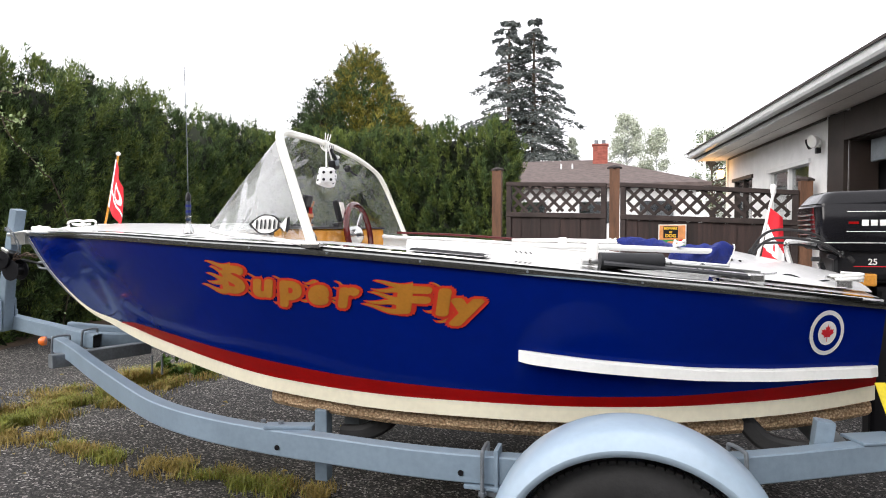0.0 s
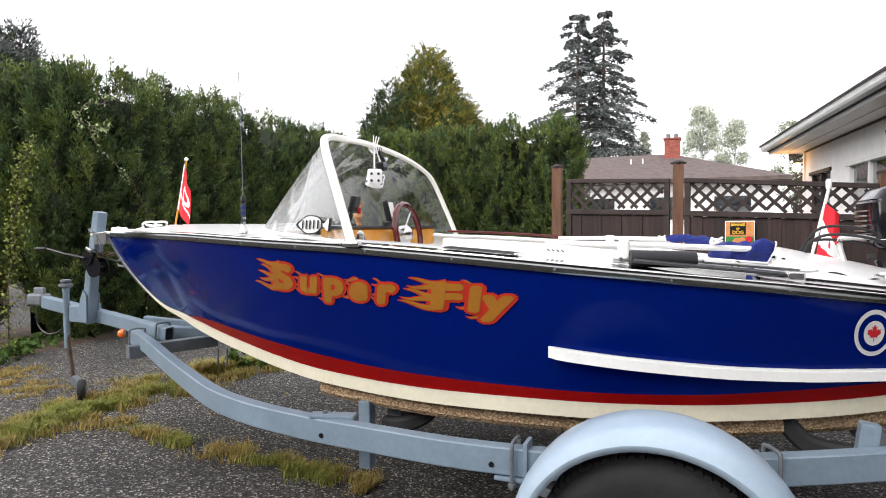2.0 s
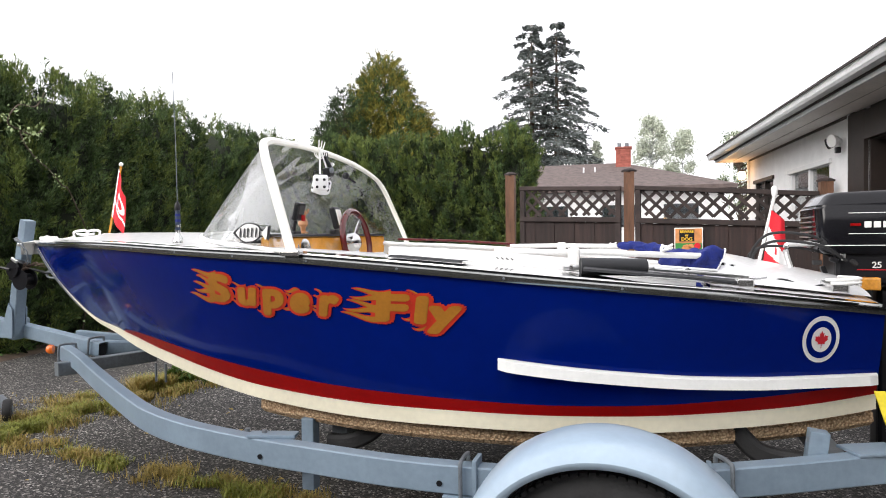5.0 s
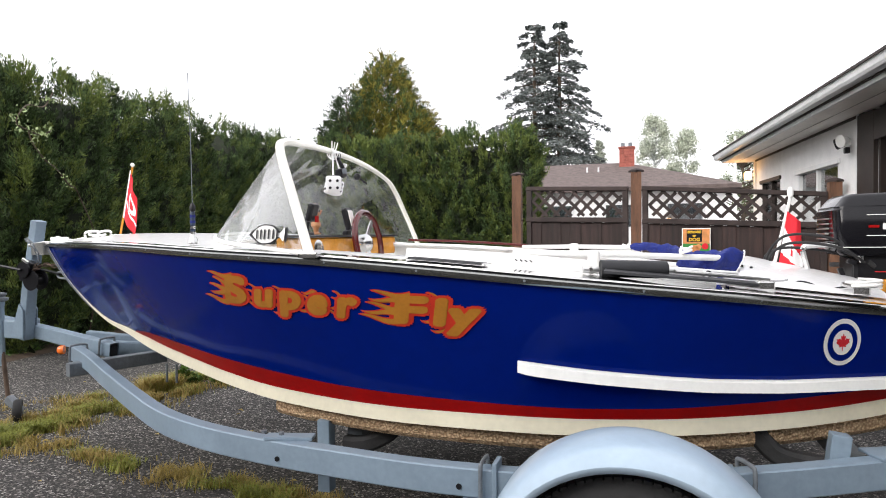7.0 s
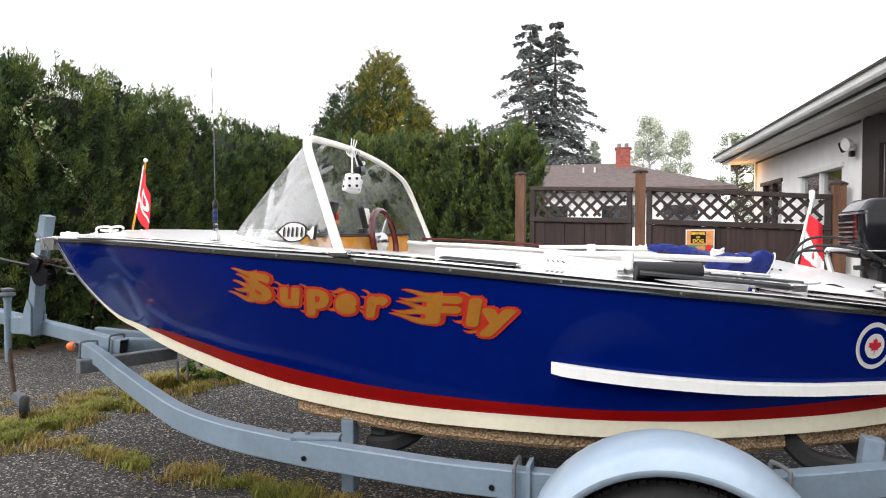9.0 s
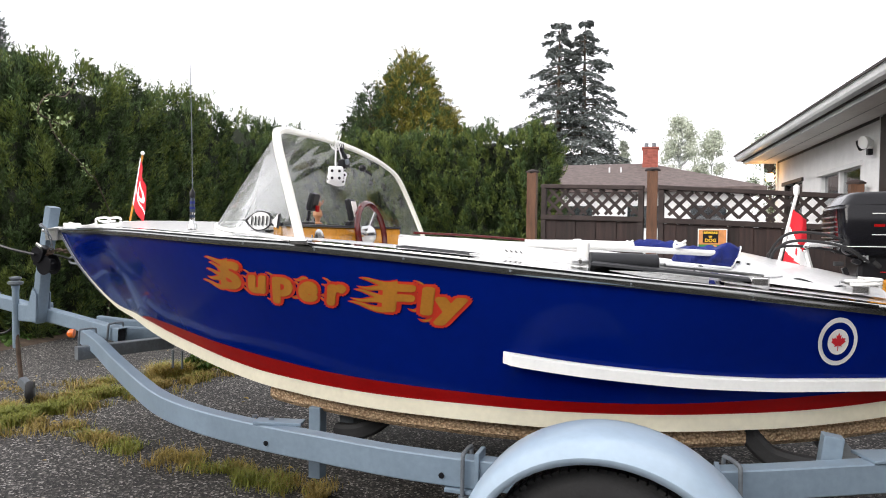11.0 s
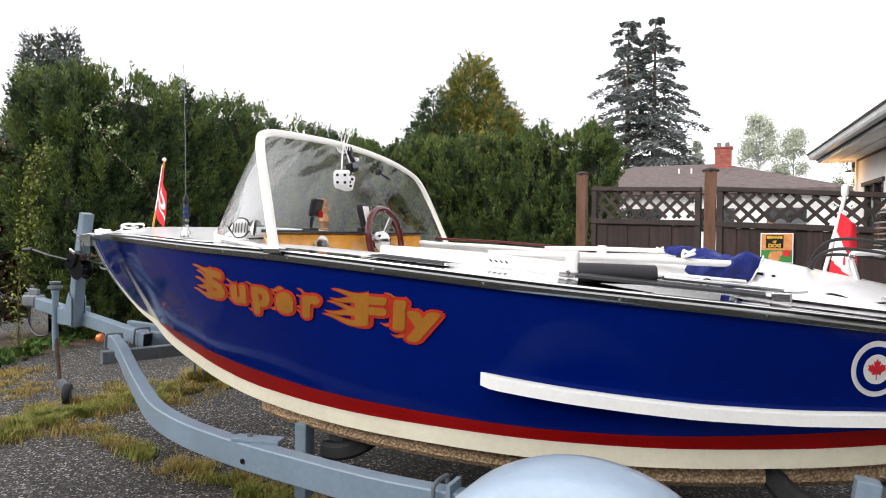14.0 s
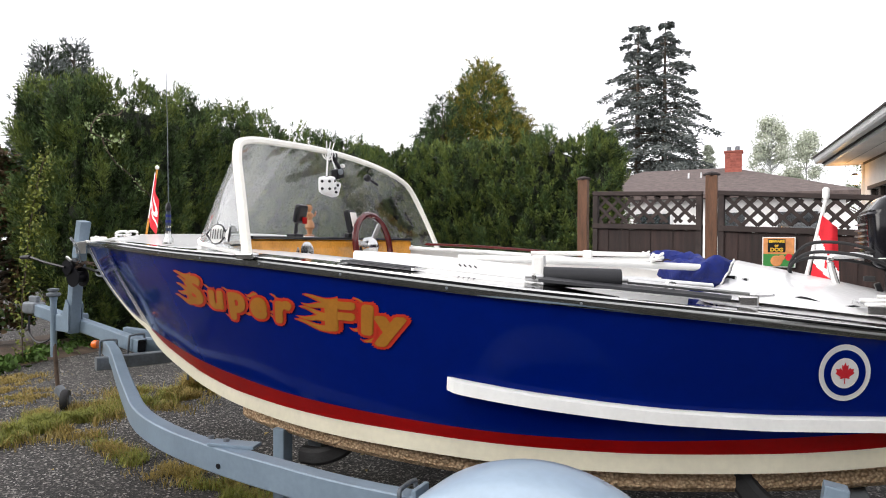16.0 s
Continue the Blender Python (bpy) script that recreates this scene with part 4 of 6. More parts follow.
def porch_lamp():
    root = thing("porch_lamp", "lit warm porch lamp at the house corner", "lamp")
    root.matrix_world = HTURN @ Matrix.Translation((-0.06, -0.09, 2.06)) @ Matrix.Scale(0.72, 4)
    part("bracket", box((0.1, 0.03, 0.03), (0.03, 0, 0.12), 0.004), M_TRIM, root)
    part("shade", lathe([(0.05, -0.08), (0.075, -0.06), (0.08, 0.06), (0.05, 0.1)], (-0.05, 0, 0), seg=16), M_LAMP, root, "glowing frosted glass shade", True)
    part("cap", lathe([(0.06, 0.1), (0.05, 0.13), (0.01, 0.15)], (-0.05, 0, 0), seg=14), M_TRIM, root)
    lamp = new("porch_light", bpy.data.lights.new("porch_light", "POINT"))
    lamp.data.energy, lamp.data.color, lamp.data.shadow_soft_size = 1.8, (1, 0.5, 0.14), 0.08
    lamp.matrix_world = HTURN @ Matrix.Translation((0.06, -0.27, 2.10))


porch_lamp()

# ---- neighbour's house beyond the fence ----


def neighbour_house():
    root = thing("neighbour_house", "low house with brown shingle hip roof", "house", at=(0, 26, 0))
    # the hip roof
    e, r = 3.05, 4.52
    v = [(-6.0, -2.5, e), (4.6, -2.5, e), (4.6, 7.5, e), (-6.0, 7.5, e), (-3.6, 2.2, r), (0.2, 2.2, r), (-6.0, -2.5, e - 0.15), (4.6, -2.5, e - 0.15), (4.6, 7.5, e - 0.15), (-6.0, 7.5, e - 0.15)]
    f = [(0, 1, 5, 4), (1, 2, 5), (2, 3, 4, 5), (3, 0, 4), (0, 6, 7, 1), (1, 7, 8, 2), (2, 8, 9, 3), (3, 9, 6, 0), (6, 9, 8, 7)]
    roof = data("roof", v, f, M_ROOF, root, "brown-grey asphalt shingle hip roof")
    part("wall", box((9.6, 9, 2.95), (-0.7, 2.6, 1.475)), M_STUCCO, root, "white rendered wall")
    for x in (-2.5, 0.2, 2.6):
        w = part("window", box((1.5, 0.06, 1.1), (x, -1.94, 1.9), 0.01), M_WINDOWFRAME, root)
        part("pane", box((1.3, 0.02, 0.9), (x, -1.985, 1.9)), M_PANE, w)
    ch = part("chimney", box((0.66, 0.6, 2.0), (0.3, 1.6, 4.1)), M_BRICK, root, "red brick chimney")
    for i in range(9):
        for j in range(3):
            part("brick", box((0.19, 0.03, 0.065), (0.09 + j * 0.2 + (0.03 if i % 2 else -0.01), 1.29, 4.36 + i * 0.082), 0), M_BRICK, ch)
    part("chimney_cap", box((0.76, 0.72, 0.08), (0.3, 1.6, 5.12), 0.01), M_BRICK, ch)
    for x in (0.12, 0.45):
        part("chimney_pot", lathe([(0.1, 0), (0.09, 0.2), (0.11, 0.22)], (x, 1.6, 5.14), seg=10), M_DARKSTEEL, ch)
    for x in (-1.4, -0.9):
        part("roof_vent", lathe([(0.036, 0), (0.036, 0.33)], (x, 0.4, 3.85), seg=8), M_GUTTER, root, "pale roof vent pipe")


neighbour_house()


def unseen_walls():
    """Plain walls added out of view behind and beside the driveway, to darken hull and chrome reflections."""
    part("unseen_wall_south", box((26, 0.2, 4.2), (-5, -9.0, 2.1)), M_PLAINWALL, None, "plain grey wall added out of view to darken reflections", category="wall", kind="structure")
    part("wall_west", box((0.2, 9.5, 2.6), (-13.0, -4.2, 1.3)), M_CORE, None, "plain dark wall added out of view beside the driveway", category="wall", kind="structure")


unseen_walls()


def utility_pole():
    root = thing("utility_pole", "distant pale utility pole with cross arm", "utility pole", at=(7.9, 52, 0))
    part("mast", lathe([(0.16, 0), (0.1, 8.8)], seg=8), M_SOFFIT, root)
    part("cross_arm", box((1.6, 0.12, 0.14), (0, 0, 8.1), 0.01), M_SOFFIT, root)


utility_pole()

# ---- the boat: hull lines as (x, half beam, height) ----
AXIS = 0.06
SHEER = [(-2.40, 0, 1.152), (-2.22, 0.10, 1.152), (-2.04, 0.20, 1.152), (-1.8, 0.335, 1.151), (-1.465, 0.538, 1.15), (-1.056, 0.746, 1.144), (-0.64, 0.92, 1.13), (-0.362, 1.014, 1.12), (0.017, 1.105, 1.108), (0.427, 1.147, 1.081), (0.709, 1.145, 1.058), (0.96, 1.095, 1.033), (1.337, 0.936, 0.995), (1.684, 0.72, 0.949), (1.88, 0.59, 0.922)]
CHINE = [(-2.40, 0, 1.13), (-2.37, 0, 1.08), (-2.275, 0, 0.955), (-2.15, 0, 0.845), (-2.04, 0, 0.753), (-1.915, 0.01, 0.683), (-1.7, 0.09, 0.655), (-1.5, 0.218, 0.638), (-1.127, 0.436, 0.611), (-0.602, 0.704, 0.577), (-0.319, 0.803, 0.554), (0.03, 0.905, 0.55), (0.27, 0.945, 0.549), (0.58, 0.985, 0.560), (0.85, 0.97, 0.56), (1.18, 0.88, 0.558), (1.535, 0.686, 0.556), (1.724, 0.57, 0.563), (1.88, 0.49, 0.582)]
STRIPE = [(-1.5, 0.69), (-1.333, 0.715), (-1.046, 0.713), (-0.554, 0.692), (-0.283, 0.676), (0.055, 0.659), (0.286, 0.653), (0.59, 0.653), (0.853, 0.647), (1.18, 0.646), (1.525, 0.654), (1.71, 0.664), (1.88, 0.673)]
XS = np.linspace(-2.40, 1.88, 320)


def fair(table, col, passes):
    y = np.interp(XS, [r[0] for r in table], [r[col] for r in table])
    for _ in range(passes):
        y[1:-1] = 0.25 * y[:-2] + 0.5 * y[1:-1] + 0.25 * y[2:]
    return y


F_HG, F_ZG, F_HC, F_ZC, F_ZR = fair(SHEER, 1, 120), fair(SHEER, 2, 120), fair(CHINE, 1, 90), fair(CHINE, 2, 60), fair(STRIPE, 1, 60)


def hg(x):
    return float(np.interp(x, XS, F_HG))


def zg(x):
    return float(np.interp(x, XS, F_ZG))


def hc(x):
    return float(np.interp(x, XS, F_HC))


def zc(x):
    return float(np.interp(x, XS, F_ZC))


def zm(x):
    return min(zc(x) + 0.052 * min(1.0, max(0.10, (x + 2.33) / 1.0)), zg(x) - 0.02)


def zr(x):
    return max(zm(x), float(np.interp(x, XS, F_ZR)) if x > -1.5 else 0)


def half(x, z):
    s = min(1, max(0, (zg(x) - max(z, zm(x))) / max(1e-3, zg(x) - zc(x))))
    return hg(x) + (hc(x) - hg(x)) * s**1.15


def side_y(x, z):
    """The port side's place in y."""
    return AXIS - half(x, z)


STARBOARD = 0.80
boat = thing("motor_boat", "blue wooden runabout with white deck and red stripe", "boat")


def hull():
    rows = 18
    xs = np.concatenate([np.linspace(-2.398, -1.6, 44), np.linspace(-1.58, 1.88, 80)])
    v, f, slots = [], [], []
    def section(x):
        a, r, m, c = zg(x), zr(x), zm(x), zc(x)
        zs = [a + (r - a) * k / 9 for k in range(9)] + [r + (m - r) * k / 3 for k in range(3)] + [m + (c - m) * k / 3 for k in range(3)] + [c]
        port = [(x, AXIS - half(x, z), z) for z in zs]
        drop = 0.15 * min(1, hc(x) / 0.6)
        port += [(x, AXIS - hc(x) * k, c - drop * (1 - k)) for k in (0.66, 0.33)]
        keel = [(x, AXIS, c - drop)]
        star = [(x, AXIS + STARBOARD * (AXIS - p[1]), p[2]) for p in reversed(port)]
        return port + keel + star
    w = None
    for x in xs:
        s = section(float(x))
        w = len(s)
        v += s
    kind = [0] * 9 + [1] * 3 + [2] * 20
    for i in range(len(xs) - 1):
        for j in range(w - 1):
            f.append((i * w + j, i * w + j + 1, (i + 1) * w + j + 1, (i + 1) * w + j))
            jj = min(j, w - 2 - j)
            slots.append(kind[jj])
    last = (len(xs) - 1) * w
    f.append(tuple(last + j for j in range(w)))
    slots.append(0)
    data("hull", v, f, [M_BLUE, M_RED, M_CREAM], boat, "glossy royal blue hull with red and cream bands", True, slots)


hull()


def gunwale(sign):
    pts = []
    for x in np.linspace(-2.396, 1.88, 92):
        y = AXIS - hg(x) if sign < 0 else AXIS + STARBOARD * hg(x)
        pts.append((x, y, zg(x)))
    sec = [(-0.006, -0.014), (0.009, -0.014), (0.014, -0.008), (0.015, 0.004), (0.011, 0.009), (-0.006, 0.011)]
    if sign < 0:
        part("rail_seam", sweep([(x, y - 0.003, z + 0.0135) for x, y, z in pts[8:-2]], rect(0.006, 0.005, 0.001)), M_BLACK, boat, "dark sealant seam above the rail")
    else:
        sec = [(-a, b) for a, b in reversed(sec)]
    part("gunwale_rail", sweep(pts, sec), M_RAIL, boat, "dull grey aluminium rub rail", True)
    for k in range(12):
        i = 4 + k * 7
        x, y, z = pts[i]
        if sign < 0:
            part("rail_screw", lathe([(0.0042, 0), (0.003, 0.002)], (x, y - 0.0145, z - 0.002), (0, -1, 0), 8), M_DARKSTEEL, boat)


gunwale(-1), gunwale(1)


def deck_edge_cap():
    """The polished metal cap that covers the edge of the side deck."""
    v, f = [], []
    for x in np.linspace(-1.9, 1.86, 90):
        h = hg(x)
        wide = float(np.interp(x, (-1.0, -0.5, 0.86, 0.94), (0.03, 0.085, 0.085, 0.16)))
        for off, dz in ((0.0, 0.008), (0.004, 0.0205), (wide, 0.0225), (wide + 0.003, 0.016)):
            v.append((x, AXIS - h + off, zg(x) + dz))
    for i in range(89):
        for j in range(3):
            k = i * 4 + j
            f.append((k, k + 1, k + 5, k + 4))
    data("deck_edge_cap", v, f, M_MIRRORTRIM, boat, "polished aluminium deck edge")


deck_edge_cap()
CX0, CX1 = -0.62, 1.30


def deck():
    """Foredeck, side decks and stern deck as one crowned sheet with the cockpit left open."""
    v, f = [], []
    xs = np.linspace(-2.385, 1.87, 86)
    us = np.linspace(-1, 1, 33)
    inside = set()
    for i, x in enumerate(xs):
        for j, u in enumerate(us):
            h = hg(x) * (1 if u < 0 else STARBOARD)
            fore = 0.045 if x < -0.4 else (0.02 if x > 1.35 else 0.012)
            y = AXIS + u * h
            z = zg(x) + 0.018 + fore * (1 - u * u) * min(1, hg(x) / 0.4)
            if x > 1.28:
                z += 0.012 * max(0, 1 - abs(u) / 0.75) ** 0.5 * min(1, (x - 1.28) / 0.1)
            v.append((x, y, z))
            if CX0 < x < CX1 and abs(u) < 0.80:
                inside.add((i, j))
    w = len(us)
    for i in range(len(xs) - 1):
        for j in range(w - 1):
            if all(c in inside for c in ((i, j), (i + 1, j), (i, j + 1), (i + 1, j + 1))):
                continue
            f.append((i * w + j, i * w + j + 1, (i + 1) * w + j + 1, (i + 1) * w + j))
    ob = data("deck", v, f, M_WHITE, boat, "glossy white deck", True)
    md = ob.modifiers.new("thick", "SOLIDIFY")
    md.thickness, md.offset = 0.018, 1


deck()


def cockpit():
    v, f = [], []
    xs = np.linspace(CX0 - 0.02, CX1 + 0.02, 30)
    for x in xs:
        a = hg(x) * 0.82
        for u, z in ((-1, zg(x) + 0.02), (-0.98, 0.80), (0.98 * STARBOARD, 0.80), (STARBOARD, zg(x) + 0.02)):
            v.append((x, AXIS + u * a, z))
    for i in range(len(xs) - 1):
        for j in range(3):
            f.append((i * 4 + j, i * 4 + j + 1, i * 4 + j + 5, i * 4 + j + 4))
    f += [(0, 1, 2, 3), tuple(len(v) - 4 + k for k in (3, 2, 1, 0))]
    data("cockpit_liner", v, f, M_WHITEP, boat, "white cockpit liner")
    pts = [(x, AXIS + STARBOARD * hg(x) * 0.83, zg(x) + 0.040) for x in np.linspace(-0.3, 0.42, 12)]
    part("coaming_trim", sweep(pts, rect(0.014, 0.014, 0.003)), M_MAROON, boat, "dark varnished coaming trim")
    # dash board across the boat, curved at its corners
    pts = [(-0.27, -0.74, 1.13), (-0.36, -0.4, 1.13), (-0.41, 0.06, 1.13), (-0.42, 0.45, 1.13), (-0.38, 0.68, 1.13)]
    part("dashboard", sweep(curve_points(pts), rect(0.03, 0.10, 0.008)), M_DASH, boat, "varnished orange wooden dashboard")
    part("dash_edge", sweep([(p[0], p[1], p[2] + 0.056) for p in curve_points(pts)], rect(0.05, 0.012, 0.003)), M_BLACK, boat)
    for y in (-0.38, -0.28, 0.5):
        part("gauge", lathe([(0.045, 0), (0.045, 0.012), (0.038, 0.014)], (-0.365 - 0.06 * (y > 0), y, 1.125), (1, 0, 0.1), 18), M_CHROME, boat, "round chrome-rimmed gauge", True)
    for y, n in ((-0.25, 2), (0.45, 2)):
        part("seat", box((0.42, 0.5, 0.16), (0.25, y, 0.88), 0.04, seg=3), M_WHITEP, boat, "white vinyl seat")
        part("seat_back", box((0.12, 0.5, 0.22), (0.42, y, 0.86), 0.04, seg=3), M_REDVINYL, boat, "red vinyl seat back")


cockpit()


def steering_wheel():
    c, ax = Vector((-0.34, 0.24, 1.15)), Vector((0.99, 0.02, 0.16)).normalized()
    turn = Vector((0, 0, 1)).rotation_difference(ax).to_matrix()
    ring = [c + turn @ Vector((0.165 * math.cos(a), 0.165 * math.sin(a), 0)) for a in np.linspace(0, 2 * math.pi, 41)]
    bm = bmesh.new()
    n, m = 40, 8
    grid = []
    for i in range(n):
        a = 2 * math.pi * i / n
        o, e = Vector((math.cos(a), math.sin(a), 0)), Vector((0, 0, 1))
        grid.append([bm.verts.new(c + turn @ (o * (0.165 + 0.017 * math.cos(2 * math.pi * k / m)) + e * 0.017 * math.sin(2 * math.pi * k / m))) for k in range(m)])
    for i in range(n):
        for k in range(m):
            bm.faces.new((grid[i][k], grid[(i + 1) % n][k], grid[(i + 1) % n][(k + 1) % m], grid[i][(k + 1) % m]))
    w = part("steering_wheel", bm, M_MAROON, boat, "glossy maroon steering wheel rim", True)
    for a in (0.4, 2.5, 4.6):
        d = turn @ Vector((math.cos(a), math.sin(a), 0))
        part("spoke", sweep([c + d * 0.02 - ax * 0.02, c + d * 0.09 - ax * 0.01, c + d * 0.155], rect(0.03, 0.008, 0.002), up=tuple(ax)), M_CHROME, w, "chrome spoke")
    part("hub", lathe([(0.05, -0.04), (0.048, 0), (0.03, 0.015), (0.01, 0.02)], tuple(c), tuple(ax), 20), M_CHROME, w, "chrome hub", True)
    part("column", sweep([c - ax * 0.22, c - ax * 0.03], disc(0.035, 14)), M_BLACK, w, "black steering column", True)


steering_wheel()

# ---- windshield ----
WS_TOP = curve_points([(0.04, -1.06, 1.125), (-0.07, -0.975, 1.323), (-0.162, -0.90, 1.484), (-0.205, -0.815, 1.538), (-0.29, -0.55, 1.573), (-0.38, -0.1, 1.601), (-0.4, 0.3, 1.583), (-0.4, 0.58, 1.538), (-0.38, 0.7, 1.473), (-0.33, 0.8, 1.293), (-0.28, 0.86, 1.125)], 6)
WS_BASE = curve_points([(0.04, -1.06, 1.125), (-0.25, -0.92, 1.15), (-0.52, -0.74, 1.165), (-0.74, -0.52, 1.185), (-0.86, -0.28, 1.20), (-0.92, 0.0, 1.205), (-0.91, 0.22, 1.20), (-0.84, 0.45, 1.19), (-0.70, 0.64, 1.175), (-0.50, 0.78, 1.15), (-0.28, 0.86, 1.125)], 6)


def windshield():
    n = len(WS_TOP)
    v, f = [], []
    rows = 8
    for i in range(n):
        for k in range(rows + 1):
            t = k / rows
            bulge = 0.006 * math.sin(math.pi * t) * math.sin(math.pi * i / (n - 1))
            p = WS_BASE[i].lerp(WS_TOP[i], t)
            v.append((p.x - bulge, p.y, p.z + 0.4 * bulge))
    for i in range(n - 1):
        for k in range(rows):
            a = i * (rows + 1) + k
            f.append((a, a + 1, a + rows + 2, a + rows + 1))
    slots = [1 if k // rows < 0.42 * n else 0 for k in range(len(f))]
    ob = data("windshield_glass", v, f, [M_GLASS, M_GLASSWING], boat, "clear bent plastic windshield, sky reflection painted pale on its wing", True, slots)
    ob.visible_shadow = False
    part("windshield_frame", sweep(WS_TOP, [(x, y) for x, y in rect(0.024, 0.032, 0.009)], up=(-0.6, 0, 0.5)), M_FRAME, boat, "white painted windshield arch", True)
    part("base_gasket", sweep(WS_BASE, rect(0.02, 0.014, 0.004)), M_WHITEP, boat)
    for p, s in ((WS_TOP[0], -1), (WS_TOP[-1], 1)):
        part("frame_foot", box((0.07, 0.035, 0.02), tuple(p), 0.006), M_CHROME, boat, "chrome frame foot")


windshield()


def fish_badge():
    """The maker's badge on the glass: a fish outline with plain bars."""
    def at(u, w, lift):
        x = -0.165 + 0.10 * u
        y = float(np.interp(x, (-0.25, 0.04), (-0.92, -1.06)))
        return Vector((x, y - 0.012 - lift + 0.1 * w * 0.08, 1.195 + 0.066 * w))
    outline = [(-1, 0), (-0.75, 0.3), (-0.3, 0.5), (0.3, 0.4), (0.7, 0.05), (1, 0.35), (0.95, -0.4), (0.65, -0.15), (0.2, -0.45), (-0.4, -0.5), (-0.8, -0.25)]
    for s, lift, m, nm in ((1.07, 0.008, M_BLACK, "badge_outline"), (0.93, 0.011, M_WHITEP, "badge_field")):
        bm = bmesh.new()
        bm.faces.new([bm.verts.new(at(p.x * s, p.y * s, lift)) for p in curve_points([(u, w, 0) for u, w in outline + outline[:1]], 4)[:-1]])
        part(nm, bm, m, boat, "fish-shaped badge" if s < 1 else "")
    for u in (-0.68, -0.44, -0.22, 0.02, 0.28, 0.50):
        bm = bmesh.new()
        bm.faces.new([bm.verts.new(at(u + a, w, 0.016)) for a, w in ((0, -0.24), (0.09, -0.26), (0.11, 0.26), (0.02, 0.25))])
        part("badge_bar", bm, M_BLACK, boat)


fish_badge()

# ---- hull decoration ----


def spray_rail():
    bm = bmesh.new()
    rings = []
    for x in np.linspace(0.715, 1.872, 40):
        z = float(np.interp(x, (0.72, 0.95, 1.264, 1.5, 1.706, 1.88), (0.783, 0.755, 0.722, 0.704, 0.696, 0.690)))
        t = min(1, (x - 0.70) / 0.05)
        t = max(0.35, t) * (1 if x < 1.85 else 0.7)
        y = side_y(x, z)
        rings.append([bm.verts.new((x, yy, zz)) for yy, zz in ((y + 0.01, z + 0.02), (y - 0.024 * t, z + 0.019), (y - 0.032 * t, z + 0.014), (y - 0.037 * t, z - 0.016), (y + 0.01, z - 0.021))])
    for p, q in zip(rings, rings[1:]):
        for k in range(5):
            bm.faces.new((p[k], p[(k + 1) % 5], q[(k + 1) % 5], q[k]))
    bm.faces.new(rings[0]), bm.faces.new(list(reversed(rings[-1])))
    part("spray_rail", bm, M_WHITEP, boat, "white wooden spray rail")


spray_rail()


def on_side(poly, lift):
    return [(x, side_y(x, z) - lift, z) for x, z in poly]


def decal(name, poly, mat, lift, label=""):
    bm = bmesh.new()
    bm.faces.new([bm.verts.new(p) for p in on_side(poly, lift)])
    bmesh.ops.triangulate(bm, faces=bm.faces)
    return part(name, bm, mat, boat, label)


def roundel():
    cx, cz = 1.672, 0.838
    def ring(r, n=40):
        return [(cx + 0.78 * r * math.cos(2 * math.pi * k / n), cz + r * math.sin(2 * math.pi * k / n)) for k in range(n)]
    for r, m, lift, nm in ((0.077, M_WHITEP, 0.004, "roundel_white"), (0.062, M_BLUE, 0.006, "roundel_blue"), (0.041, M_WHITEP, 0.008, "roundel_centre")):
        decal(nm, ring(r), m, lift, "round blue and white roundel" if r > 0.07 else "")
    leaf = [(0, 1), (0.16, 0.66), (0.36, 0.78), (0.28, 0.3), (0.52, 0.52), (0.6, 0.38), (0.95, 0.42), (0.82, 0.16), (0.98, 0.02), (0.44, -0.32), (0.5, -0.5), (0.05, -0.42), (0.05, -0.95)]
    leaf += [(-x, y) for x, y in reversed(leaf)][:-1]
    bm = bmesh.new()
    mid = bm.verts.new(on_side([(cx, cz)], 0.010)[0])
    rim = [bm.verts.new(p) for p in on_side([(cx + 0.78 * 0.029 * x, cz + 0.030 * y) for x, y in leaf], 0.010)]
    for p, q in zip(rim, rim[1:] + rim[:1]):
        bm.faces.new((mid, p, q))
    part("maple_leaf", bm, M_FLAGRED, boat, "small red maple leaf")


roundel()


LETTERS = (("S", -0.428, -0.277, 0.936, 1.048), ("u", -0.273, -0.151, 0.930, 1.003), ("p", -0.150, -0.023, 0.900, 1.002), ("e", -0.024, 0.090, 0.916, 0.993), ("r", 0.100, 0.204, 0.910, 0.989), ("F", 0.315, 0.459, 0.903, 1.000), ("l", 0.452, 0.522, 0.901, 0.996), ("y", 0.488, 0.625, 0.871, 0.966))


